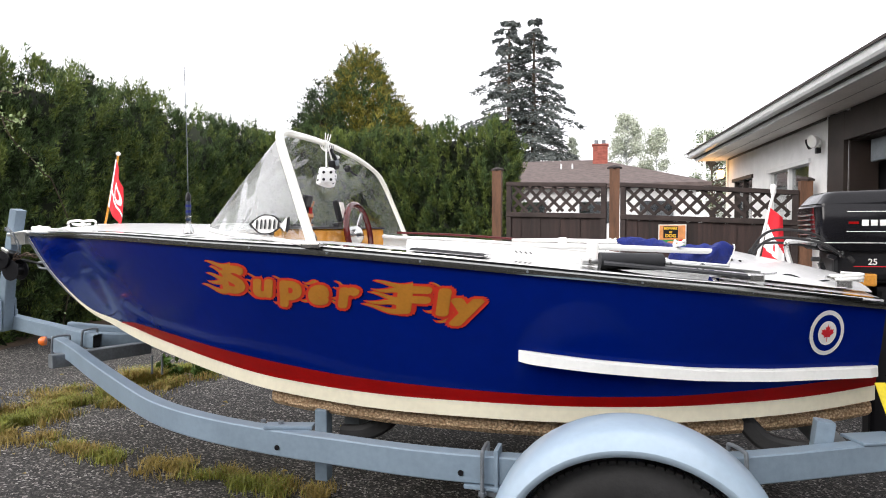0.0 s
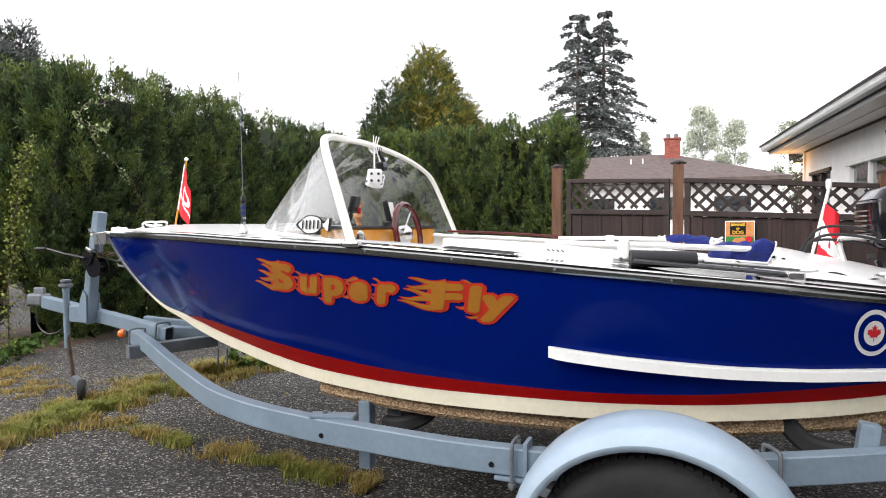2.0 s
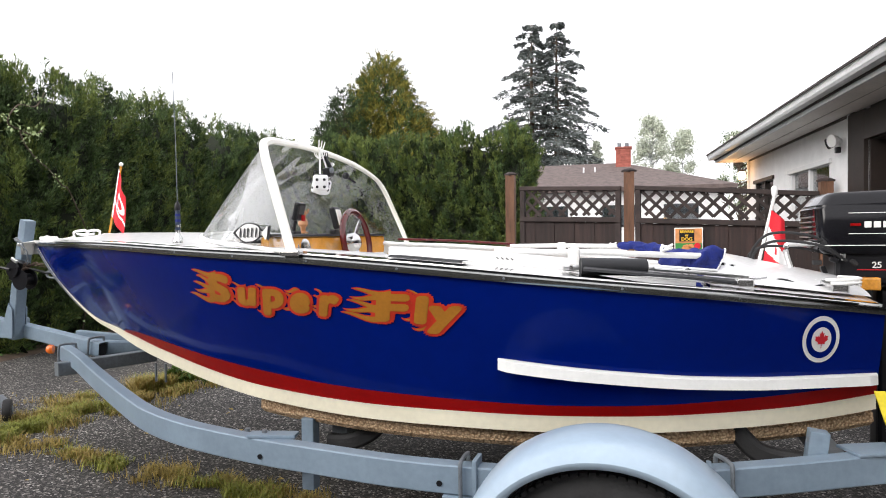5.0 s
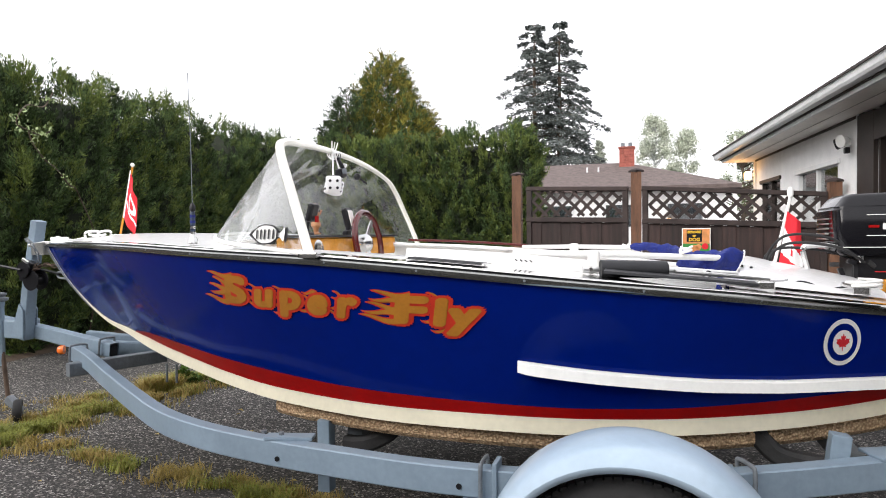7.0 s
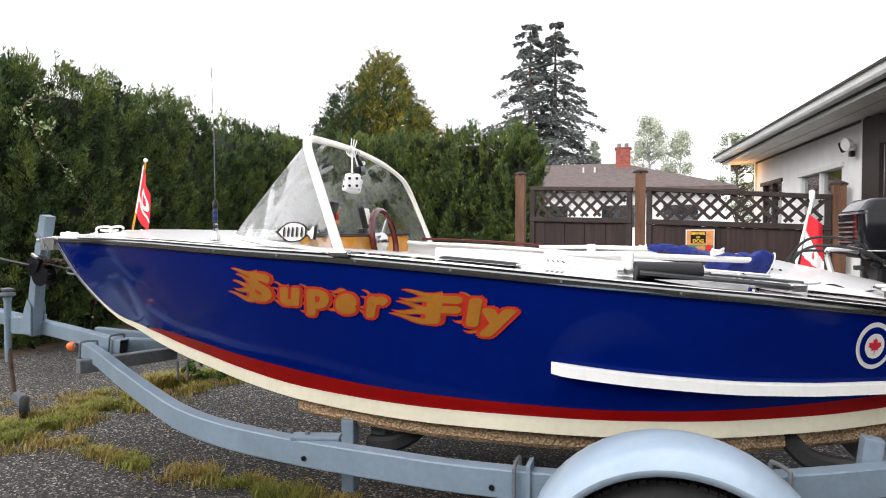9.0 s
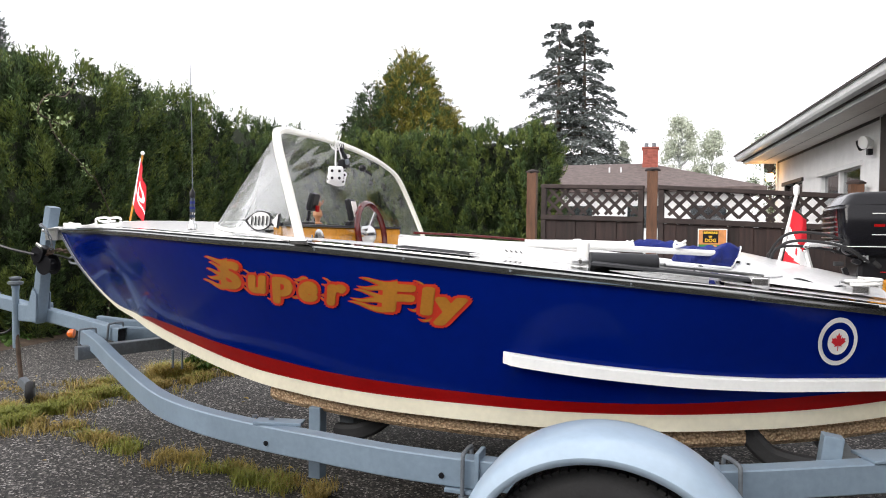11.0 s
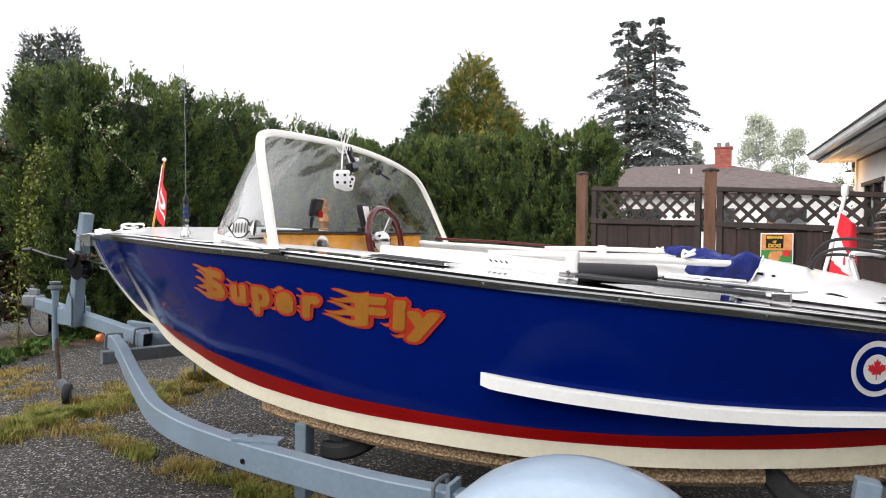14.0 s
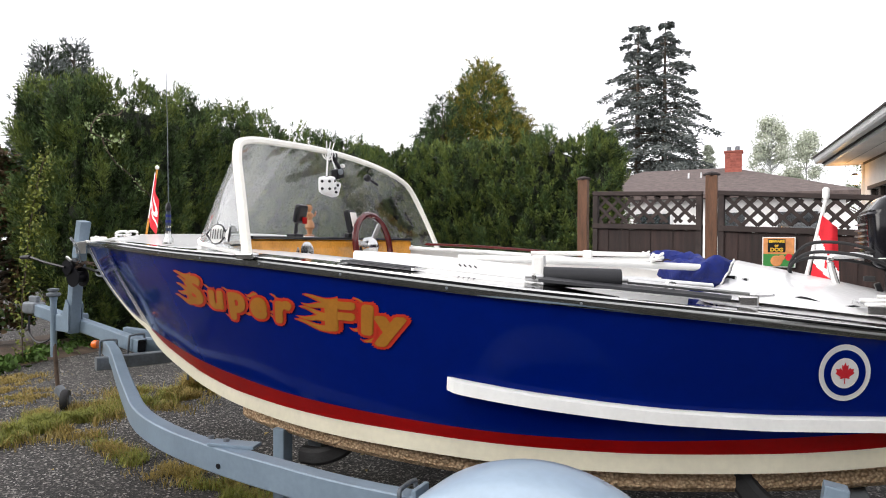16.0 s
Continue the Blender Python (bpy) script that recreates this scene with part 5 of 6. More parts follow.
def lettering():
    for ch, x0, x1, z0, z1 in LETTERS:
        plain = text_mesh(ch, 1.0, 0.0, 0.0, 0)
        lo = [min(v.co[k] for v in plain.vertices) - 0.075 for k in (0, 1)]
        hi = [max(v.co[k] for v in plain.vertices) + 0.075 for k in (0, 1)]
        # the heavy face and its outline: the glyph laid down several times, a little apart
        for reach, count, lift, m, nm in ((0.135, 14, 0.0030, M_ORANGERED, "letter_outline"), (0.062, 10, 0.0056, M_GOLD, "letter_face")):
            bm = bmesh.new()
            for k in range(count):
                w = 2 * math.pi * k / count
                part_bm = bmesh.new()
                part_bm.from_mesh(plain)
                bmesh.ops.triangulate(part_bm, faces=part_bm.faces)
                bmesh.ops.subdivide_edges(part_bm, edges=[e for e in part_bm.edges if e.calc_length() > 0.2], cuts=2)
                for v in part_bm.verts:
                    a, b = (v.co.x + reach * math.cos(w) - lo[0]) / (hi[0] - lo[0]), (v.co.y + reach * math.sin(w) - lo[1]) / (hi[1] - lo[1])
                    x = x0 + (x1 - x0 - 0.022) * a + 0.022 * b
                    z = z0 + (z1 - z0) * b
                    v.co = Vector((x, side_y(x, z) - lift - 0.00012 * k, z))
                me = bpy.data.meshes.new("piece")
                part_bm.to_mesh(me)
                part_bm.free()
                bm.from_mesh(me)
                bpy.data.meshes.remove(me)
            part(nm, bm, m, boat, "gold flame lettering" if lift > 0.005 else "orange-red lettering outline")
        bpy.data.meshes.remove(plain)
    # flame tongues streaming forward of each letter
    rng = np.random.default_rng(5)
    for ch, x0, x1, z0, z1 in LETTERS:
        big = ch in "SF"
        n = 5 if big else 4
        for k in range(n):
            z = z0 + (z1 - z0) * (0.08 + 0.84 * k / (n - 1)) + 0.005
            l = (0.105 if big else 0.034) * (0.65 + 0.5 * rng.uniform())
            wave = rng.uniform(0.004, 0.008) * rng.choice((-1, 1))
            root_x = x0 + 0.035 + 0.010 * k
            for grow, lift, m, nm in ((0.005, 0.0018, M_ORANGERED, "flame_outline"), (0, 0.0044 if big else 0.0026, M_GOLD, "flame")):
                top, bot = [], []
                for t in np.linspace(0, 1, 13):
                    x = root_x - (l + 0.03 + grow * 2.0) * t
                    c = z + wave * math.sin(t * 5.5) + 0.012 * t * t
                    w = (0.0108 if big else 0.0068) * (1 - t) ** 0.6 + grow * (1 - 0.7 * t)
                    top.append((x, c + w)), bot.append((x, c - w))
                decal(nm, top + bot[::-1][(0 if grow else 1):], m, lift)


lettering()


def deck_gear():
    # cleats, step pads and vents
    for x, u in ((-1.86, -0.5), (-1.86, 0.5), (1.45, -0.86)):
        y = AXIS + u * hg(x)
        z = zg(x) + 0.036
        c = part("cleat", sweep(curve_points([(x - 0.06, y, z + 0.022), (x - 0.03, y, z + 0.018), (x + 0.03, y, z + 0.018), (x + 0.06, y, z + 0.022)]), disc(0.007, 8)), M_CHROME, boat, "chrome deck cleat", True)
        part("cleat_base", box((0.05, 0.02, 0.03), (x, y, z), 0.005), M_CHROME, c)
    part("bow_roller", box((0.10, 0.05, 0.025), (-2.31, AXIS, 1.185), 0.008), M_WHITEP, boat, "white bow fitting")
    for x, w in ((-1.95, 0.05), (-1.86, 0.045)):
        part("bow_chock", sweep(curve_points([(x - w, AXIS - 0.10, 1.19), (x - w * 0.9, AXIS - 0.10, 1.222), (x + w * 0.9, AXIS - 0.10, 1.226), (x + w, AXIS - 0.10, 1.194)]), disc(0.007, 8)), M_WHITEP, boat, "white bow chock", True)
    part("bow_line", sweep(curve_points([(-2.33, AXIS - 0.02, 1.185), (-2.29, AXIS - 0.03, 1.20), (-2.24, AXIS - 0.02, 1.185), (-2.12, AXIS - 0.06, 1.182), (-2.0, AXIS - 0.10, 1.195)]), disc(0.004, 6)), M_WHITEP, boat, "white bow line", True)
    y = lambda x: AXIS - hg(x) + 0.07
    pts = [(x, y(x) + 0.03, zg(x) + 0.0275) for x in np.linspace(0.36, 0.615, 8)]
    pad = part("step_pad", sweep(pts, rect(0.075, 0.004, 0.001)), M_STEP, boat, "grey rubber step pad")
    for k in range(4):
        part("step_rib", sweep([(p[0], p[1] - 0.027 + 0.018 * k, p[2] + 0.003) for p in pts], rect(0.007, 0.003, 0.001)), M_BLACKMATT, pad)
    for p in (pts[0], pts[-1]):
        part("pad_end", box((0.010, 0.082, 0.007), (p[0], p[1], p[2] + 0.001), 0.002), M_ALU, pad, "bright metal end strip")
    pts = [(x, AXIS - hg(x) * 0.80, zg(x) + 0.030 + 0.010 * math.sin(math.pi * min(1, (x - 0.30) / 0.4) / 2)) for x in np.linspace(0.30, 1.30, 24)]
    part("coaming", sweep(pts, rect(0.022, 0.045, 0.008)), M_WHITE, boat, "white cockpit coaming", True)
    for x in (0.685, 0.701, 0.717, 0.733):
        part("vent_slot", box((0.010, 0.005, 0.003), (x, AXIS - hg(x) * 0.80 - 0.0115, zg(x) + 0.043), 0, Matrix.Rotation(0.7, 3, "Y")), M_BLACK, boat)
    # side deck tray at the stern
    v, f = [], []
    us = np.linspace(-0.84, 0.84, 29)
    xs = np.concatenate([np.linspace(1.325, 1.40, 8), np.linspace(1.42, 1.868, 14)])
    crown = lambda x, u: zg(x) + 0.034 + 0.085 * max(0.0, 1 - (u / 0.84) ** 2) ** 0.75 * (0.5 - 0.5 * math.cos(math.pi * min(1, (x - 1.325) / 0.07))) * float(np.interp(x, (1.4, 1.87), (1.0, 0.55)))
    for x in xs:
        for u in us:
            v.append((x, AXIS + u * hg(x) * (1 if u < 0 else STARBOARD), crown(x, u)))
    for i in range(len(xs) - 1):
        for j in range(len(us) - 1):
            k = i * len(us) + j
            f.append((k, k + 1, k + 1 + len(us), k + len(us)))
    data("stern_deck", v, f, M_WHITE, boat, "white crowned stern deck moulding", True)
    for x, w in ((1.392, 0.034), (1.436, 0.010)):
        u = -0.62
        part("deck_vent", box((w, 0.012, 0.022), (x, AXIS + u * hg(x), crown(x, u) - 0.006), 0.003, Matrix.Rotation(-0.55, 3, "X")), M_BLACK, boat, "small dark deck vent")
        part("vent_frame", box((w + 0.010, 0.010, 0.030), (x, AXIS + u * hg(x) + 0.003, crown(x, u) - 0.007), 0.004, Matrix.Rotation(-0.55, 3, "X")), M_WHITEP, boat)
    c = part("stern_cleat", sweep(curve_points([(1.70, -0.52, 1.012), (1.73, -0.515, 1.006), (1.79, -0.50, 1.004), (1.82, -0.49, 1.010)]), disc(0.007, 8)), M_CHROME, boat, "chrome stern cleat", True)
    part("cleat_base", box((0.05, 0.022, 0.03), (1.76, -0.507, 0.99), 0.005), M_CHROME, c)
    part("mooring_coil", sweep(curve_points([(1.77 + 0.05 * math.cos(1.1 * k), -0.50 + 0.035 * math.sin(1.1 * k), 1.0 + 0.002 * k) for k in range(14)], 5), disc(0.005, 6)), M_WHITEP, boat, "white mooring line wound on the cleat", True)
    part("stern_rope", sweep(curve_points([(1.52, -0.55, 1.0), (1.58, -0.53, 1.02), (1.66, -0.5, 0.995), (1.74, -0.47, 1.0), (1.80, -0.44, 0.985)]), disc(0.0032, 6)), M_BLACKMATT, boat, "dark mooring line")
    part("bow_eye", sweep(curve_points([(-2.26, AXIS, 0.985), (-2.33, AXIS, 0.98), (-2.32, AXIS, 0.95), (-2.25, AXIS, 0.945)]), disc(0.007, 8)), M_DARKSTEEL, boat, "chrome bow eye", True)


stem = [(float(x) - 0.004, AXIS, zc(float(x)) - 0.002) for x in np.linspace(-2.396, -1.86, 30)]
part("stem_band", sweep(stem, rect(0.008, 0.022, 0.003), up=(0, 1, 0)), M_DARKSTEEL, boat, "dull metal stem band", True)
deck_gear()

# ---- things on the boat ----


def cloth(root, name, corners, mat_at, label, nx=40, nz=44, wave=0.02):
    """A hanging flag from its four corners (hoist top, hoist bottom, fly bottom, fly top), split by colour."""
    a, b, c, d = (Vector(p) for p in corners)
    v, f, slots = [], [], []
    mats = [M_FLAGRED, M_FLAGWHITE]
    for i in range(nx + 1):
        for j in range(nz + 1):
            s, t = i / nx, j / nz
            p = a.lerp(d, s).lerp(b.lerp(c, s), t)
            v.append(p + Vector((0.3, 1, 0)) * wave * math.sin(7 * s + 2 * t) * s)
    for i in range(nx):
        for j in range(nz):
            k = i * (nz + 1) + j
            f.append((k, k + 1, k + nz + 2, k + nz + 1))
            slots.append(mat_at((i + 0.5) / nx, (j + 0.5) / nz))
    ob = data(name, v, f, mats, root, label, True, slots)
    md = ob.modifiers.new("thick", "SOLIDIFY")
    md.thickness = 0.002


def bow_flag():
    root = thing("bow_flag", "small red pennant with white markings on the bow", "flag", at=(-1.79, 0.0, 1.19))
    part("staff", sweep([(0, 0, 0), (0.10, 0, 0.40)], disc(0.006, 8)), M_DASH, root, "varnished wooden staff", True)
    part("finial", lathe([(0.004, 0), (0.012, 0.008), (0.012, 0.016), (0.004, 0.024)], (0.10, 0, 0.40), seg=10), M_WHITEP, root, "white ball finial", True)
    part("socket", box((0.06, 0.05, 0.03), (0, 0, 0.005), 0.008), M_WHITEP, root)
    emblem = lambda s, t: 1 if s < 0.1 or abs(math.hypot(s - 0.62, (t - 0.42) * 1.6) - 0.24) < 0.07 or abs(t - 0.62 - 0.1 * s) < 0.035 else 0
    cloth(root, "pennant", ((0.092, -0.01, 0.385), (0.035, -0.01, 0.12), (0.165, -0.07, 0.0), (0.175, -0.06, 0.22)), emblem, "red cloth with white ring", wave=0.012)


bow_flag()


def stern_flag():
    root = thing("stern_flag", "red and white maple leaf flag on a white staff", "flag", at=(1.605, 0.2, 0.985))
    part("staff", sweep([(0, 0, -0.05), (0.085, 0, 0.35)], disc(0.007, 8)), M_WHITEP, root, "white staff", True)
    part("top_light", lathe([(0.009, 0), (0.0125, 0.01), (0.0125, 0.038), (0.006, 0.046)], (0.085, 0, 0.35), seg=12), M_WHITEP, root, "white stern light", True)
    cloth(root, "flag_cloth", ((0.072, -0.01, 0.29), (0.03, -0.02, 0.02), (0.125, -0.06, -0.05), (0.118, -0.03, 0.245)), lambda s, t: 1 if 0.26 + 0.30 * s < t < 0.66 + 0.08 * s and math.hypot((s - 0.5) * 0.9, t - 0.56) > 0.055 else 0, "red and white cloth", wave=0.012)


stern_flag()


def antenna():
    x, y = -0.63, -0.80
    root = thing("whip_antenna", "thin whip antenna with chrome and blue base", "antenna", at=(x, y, zg(x) + 0.03))
    part("mount", lathe([(0.02, 0), (0.018, 0.02), (0.011, 0.03), (0.011, 0.05)], seg=14), M_CHROME, root, "chrome swivel mount", True)
    part("coil", lathe([(0.009, 0.05), (0.010, 0.06), (0.010, 0.12), (0.007, 0.13)], seg=12), M_COIL, root, "blue-black loading coil", True)
    for z in (0.062, 0.084, 0.106):
        part("coil_band", lathe([(0.0106, z), (0.0106, z + 0.010)], seg=12), M_BLUECLOTH if z > 0.07 else M_CHROME, root, "bright coil band", True)
    part("collar", lathe([(0.011, 0.13), (0.011, 0.15), (0.004, 0.165)], seg=12), M_BLACK, root, "", True)
    part("whip", sweep([(0, 0, 0.15), (-0.003, 0, 0.4), (-0.012, 0, 0.68)], disc(0.0014, 6)), M_DARKSTEEL, root, "thin steel whip")


antenna()


def die(parent, c, turn):
    d = part("die", box((0.074, 0.074, 0.074), c, 0.016, turn, seg=3), M_FLAGWHITE, parent, "white plush die", True)
    r = 0.0385
    for ax, spots in (((1, 0, 0), ((-1, -1), (-1, 1), (1, -1), (1, 1))), ((0, -1, 0), ((-1, -1), (1, 1), (-1, 1), (1, -1))), ((0, 0, 1), ((0, 0),))):
        n = Vector(ax)
        e1 = Vector((0, 0, 1)) if abs(n.z) < 0.5 else Vector((1, 0, 0))
        e2 = n.cross(e1)
        for s, t in spots:
            p = Vector(c) + turn @ (n * r + e1 * 0.017 * s + e2 * 0.017 * t)
            part("spot", lathe([(0.0075, -0.003), (0.006, 0.001)], tuple(p), tuple(turn @ n), 10), M_BLACK, d)


def fuzzy_dice():
    root = thing("fuzzy_dice", "pair of white plush dice hanging from the windshield", "dice", at=(-0.36, -0.12, 1.583))
    t1 = Matrix.Rotation(0.5, 3, "Z") @ Matrix.Rotation(0.15, 3, "X")
    t2 = Matrix.Rotation(-0.5, 3, "Z") @ Matrix.Rotation(-0.25, 3, "X")
    die(root, (0.02, -0.035, -0.145), t1)
    die(root, (-0.02, 0.045, -0.155), t2)
    for y in (-0.04, 0.055):
        part("cord", sweep(curve_points([(0.0, 0.0, 0.03), (0.01, y * 0.5, -0.04), (0.02, y, -0.115)]), disc(0.004, 6)), M_WHITEP, root)
    part("clip", box((0.03, 0.03, 0.045), (0.005, 0.035, -0.01), 0.008), M_BLACK, root, "black clamp on the frame")
    part("mount_arm", sweep(curve_points([(0.005, 0.035, -0.02), (0.025, 0.05, -0.055), (0.02, 0.06, -0.085)]), disc(0.010, 8)), M_BLACK, root, "black jointed arm", True)
    cam_box = part("camera_box", box((0.035, 0.062, 0.048), (0.015, 0.055, -0.085), 0.008, Matrix.Rotation(0.25, 3, "X")), M_BLACK, root, "small black action camera")
    part("camera_lens", lathe([(0.014, 0), (0.014, 0.010), (0.010, 0.012)], (0.033, 0.045, -0.078), (1, 0, 0), 14), M_DARKSTEEL, cam_box, "", True)
    part("thumb_screw", lathe([(0.010, -0.008), (0.010, 0.008)], (0.02, 0.085, -0.045), (0, 1, 0), 8), M_WHITEP, root)
    for k in range(3):
        part("zip_tie", sweep(curve_points([(0.0, -0.015 + 0.02 * k, 0.022), (0.022, -0.015 + 0.02 * k, 0.0), (0.0, -0.012 + 0.02 * k, -0.024), (-0.022, -0.015 + 0.02 * k, 0.0), (0.0, -0.015 + 0.02 * k, 0.022), (0.012, -0.03 + 0.03 * k, 0.06)]), disc(0.0028, 6)), M_WHITEP, root, "white cable tie")


fuzzy_dice()


def camera_mount():
    root = thing("camera_mount", "small black camera mount on the glass", "mount", at=(-0.46, 0.36, 1.52))
    part("ball", lathe([(0.008, -0.02), (0.02, -0.008), (0.02, 0.008), (0.008, 0.02)], axis=(1, 0, 0), seg=12), M_BLACK, root, "", True)
    part("arm", sweep([(0, 0, 0), (0.03, 0.06, -0.035)], disc(0.006, 6)), M_BLACK, root)


camera_mount()


def phone_mount():
    root = thing("device_mount", "black device holder standing on the dashboard", "holder", at=(-0.40, -0.31, 1.195))
    part("foot", box((0.05, 0.06, 0.02), (0, 0, 0.0), 0.006), M_BLACK, root)
    part("arm", sweep([(0, 0, 0), (0.01, 0, 0.06), (0.02, -0.01, 0.10)], disc(0.008, 8)), M_BLACK, root)
    part("cradle", box((0.028, 0.068, 0.085), (0.03, 0, 0.10), 0.012, Matrix.Rotation(0.25, 3, "Y")), M_BLACK, root)
    part("red_button", box((0.006, 0.03, 0.03), (0.047, 0.01, 0.07), 0.003), M_RED, root)


phone_mount()


def dash_doll():
    """A small dancing figure, one plain shape."""
    bm = lathe([(0.022, 0), (0.024, 0.006), (0.011, 0.010), (0.013, 0.03), (0.024, 0.042), (0.021, 0.062), (0.011, 0.078), (0.017, 0.098), (0.015, 0.108), (0.006, 0.114), (0.006, 0.119), (0.012, 0.126), (0.013, 0.138), (0.006, 0.148)], seg=14)
    for side in (-1, 1):
        sweep(curve_points([(0, 0.014 * side, 0.106), (0.004, 0.030 * side, 0.098), (0.016, 0.026 * side, 0.118 if side > 0 else 0.085)]), disc(0.0042, 6), bm=bm)
    lathe([(0.010, 0), (0.016, 0.010), (0.015, 0.024), (0.006, 0.032)], (-0.006, 0, 0.118), seg=10, bm=bm)
    o = part("dash_doll", bm, M_TAN, None, "small tan hula doll standing on the dashboard", True, category="doll")
    o.location = (-0.43, -0.17, 1.195)


dash_doll()


def mobile_screen():
    root = thing("depth_sounder", "small dark screen unit beside the steering wheel", "instrument", at=(-0.42, 0.14, 1.19))
    part("bracket", box((0.03, 0.05, 0.03), (0, 0, 0.01), 0.005), M_BLACK, root)
    part("case", box((0.03, 0.07, 0.12), (0.01, 0, 0.085), 0.01, Matrix.Rotation(-0.25, 3, "Y")), M_BLACK, root)
    part("screen", box((0.004, 0.05, 0.085), (0.03, 0, 0.09), 0.001, Matrix.Rotation(-0.25, 3, "Y")), M_SOFFIT, root, "pale grey screen")


mobile_screen()


def bimini():
    root = thing("folded_bimini_top", "folded canopy frame with blue cover along the gunwale", "boat canopy", at=(0.95, -0.85, 1.06))
    o = Vector((0.95, -0.85, 1.06))
    W = lambda pts: [Vector(p) - o for p in pts]
    part("tube", sweep(W([(0.67, -0.84, 1.123), (0.94, -0.80, 1.119), (1.325, -0.60, 1.100)]), disc(0.0105, 10)), M_WHITEP, root, "white canopy bow", True)
    part("tube", sweep(W([(0.47, 0.40, 1.118), (0.73, 0.469, 1.119), (1.06, 0.555, 1.112)]), disc(0.0115, 10)), M_WHITEP, root, "white canopy bow", True)
    part("tube", sweep(W([(0.56, 0.45, 1.090), (0.80, 0.51, 1.090), (1.06, 0.56, 1.095)]), disc(0.010, 10)), M_WHITEP, root, "white canopy bow", True)
    part("slide_fitting", box((0.045, 0.03, 0.04), tuple(Vector((0.731, 0.469, 1.115)) - o), 0.008), M_WHITEP, root, "white slide fitting")
    part("tube", sweep(W([(0.90, -0.90, 1.075), (1.18, -0.80, 1.068), (1.36, -0.70, 1.05)]), disc(0.012, 10)), M_ALU, root, "aluminium canopy strut", True)
    part("hinge_block", box((0.036, 0.028, 0.075), tuple(Vector((0.933, -0.88, 1.098)) - o), 0.008), M_WHITEP, root, "white plastic hinge block")
    part("hinge_bolt", lathe([(0.009, 0), (0.006, 0.006)], tuple(Vector((0.925, -0.898, 1.075)) - o), (0, -1, 0), 10), M_CHROME, root)
    part("foam_grip", sweep(W([(0.955, -0.905, 1.078), (1.06, -0.875, 1.076), (1.145, -0.84, 1.073)]), disc(0.027, 16)), M_BLACKMATT, root, "black foam sleeve", True)
    part("eye_clip", sweep(W(curve_points([(1.25, -0.80, 1.058), (1.265, -0.80, 1.067), (1.28, -0.79, 1.058), (1.265, -0.80, 1.049), (1.25, -0.80, 1.058)])), disc(0.004, 8)), M_CHROME, root, "chrome eye clip", True)
    # the rolled canvas, pleated, its end open and hemmed
    pts = curve_points([(1.20, -0.50, 1.092), (1.23, -0.52, 1.084), (1.27, -0.545, 1.074), (1.32, -0.555, 1.067), (1.38, -0.53, 1.060)], 12)
    bm = bmesh.new()
    rings, m = [], 48
    for i, p in enumerate(pts):
        t = i / (len(pts) - 1)
        r = 0.020 + 0.034 * min(1, t * 1.5)
        ring = []
        for k in range(m):
            a = 2 * math.pi * k / m
            w = 1 + 0.18 * math.sin(2 * a + 2.2 + 1.5 * t) + 0.42 * noise.noise(Vector((1.7 * math.cos(a), 1.7 * math.sin(a), 6 * t))) + 0.30 * abs(noise.noise(Vector((3.5 * math.cos(a), 3.5 * math.sin(a), 5 * t + 3))))
            ring.append(bm.verts.new(p - o + Vector((0.5 * math.sin(a) * r, math.cos(a) * r * w, math.sin(a) * r * w * 0.95))))
        rings.append(ring)
    deep = [bm.verts.new(vv.co.lerp(pts[-1] - o, 0.35) + Vector((-0.04, 0, 0))) for vv in rings[-1]]
    for p, q in zip(rings + [rings[-1]], rings[1:] + [deep]):
        for k in range(m):
            if p is not q:
                bm.faces.new((p[k], p[(k + 1) % m], q[(k + 1) % m], q[k]))
    bm.faces.new(rings[0]), bm.faces.new(list(reversed(deep)))
    hem = [vv.co.copy() for vv in rings[-1]]
    roll = part("canvas_roll", bm, M_BLUECLOTH, root, "crumpled royal blue canvas cover", True)
    part("hem", sweep(hem + hem[:1], disc(0.0028, 6)), M_FLAGWHITE, roll, "pale hem around the open end", True)
    # the cover goes on round the far bow and across behind the seats
    pts = curve_points([(0.99, 0.545, 1.112), (1.05, 0.53, 1.116), (1.12, 0.506, 1.112), (1.19, 0.46, 1.106), (1.24, 0.36, 1.098), (1.27, 0.1, 1.085), (1.28, -0.2, 1.075), (1.27, -0.5, 1.075)], 8)
    bm = bmesh.new()
    rings, m = [], 20
    for i, p in enumerate(pts):
        r = 0.006 + 0.015 * min(1, i / 10)
        rings.append([bm.verts.new(p - o + Vector((0.6 * math.cos(a), 0.8 * math.cos(a), math.sin(a))) * r * (1 + 0.6 * noise.noise(Vector((1.4 * math.cos(a), 1.4 * math.sin(a), 0.35 * i))))) for a in np.linspace(0, 2 * math.pi, m, endpoint=False)])
    for p, q in zip(rings, rings[1:]):
        for k in range(m):
            bm.faces.new((p[k], p[(k + 1) % m], q[(k + 1) % m], q[k]))
    bm.faces.new(rings[0]), bm.faces.new(list(reversed(rings[-1])))
    part("canvas_span", bm, M_BLUECLOTH, root, "blue canvas gathered round the bows", True)
    for p in ((0.985, 0.54, 1.118), (1.21, -0.665, 1.128)):
        knot = [Vector(p) - o + Vector((0.020 * math.cos(2.1 * k), 0.014 * math.sin(1.7 * k), 0.012 * math.sin(2.6 * k))) for k in range(9)]
        part("tie_knot", sweep(curve_points(knot, 4), disc(0.0045, 6)), M_WHITEP, root, "knotted white cord", True)
    part("tie", sweep([p - o for p in curve_points([(1.34, -0.59, 1.03), (1.345, -0.54, 1.10), (1.35, -0.49, 1.04)], 6)], disc(0.005, 6)), M_WHITEP, root)


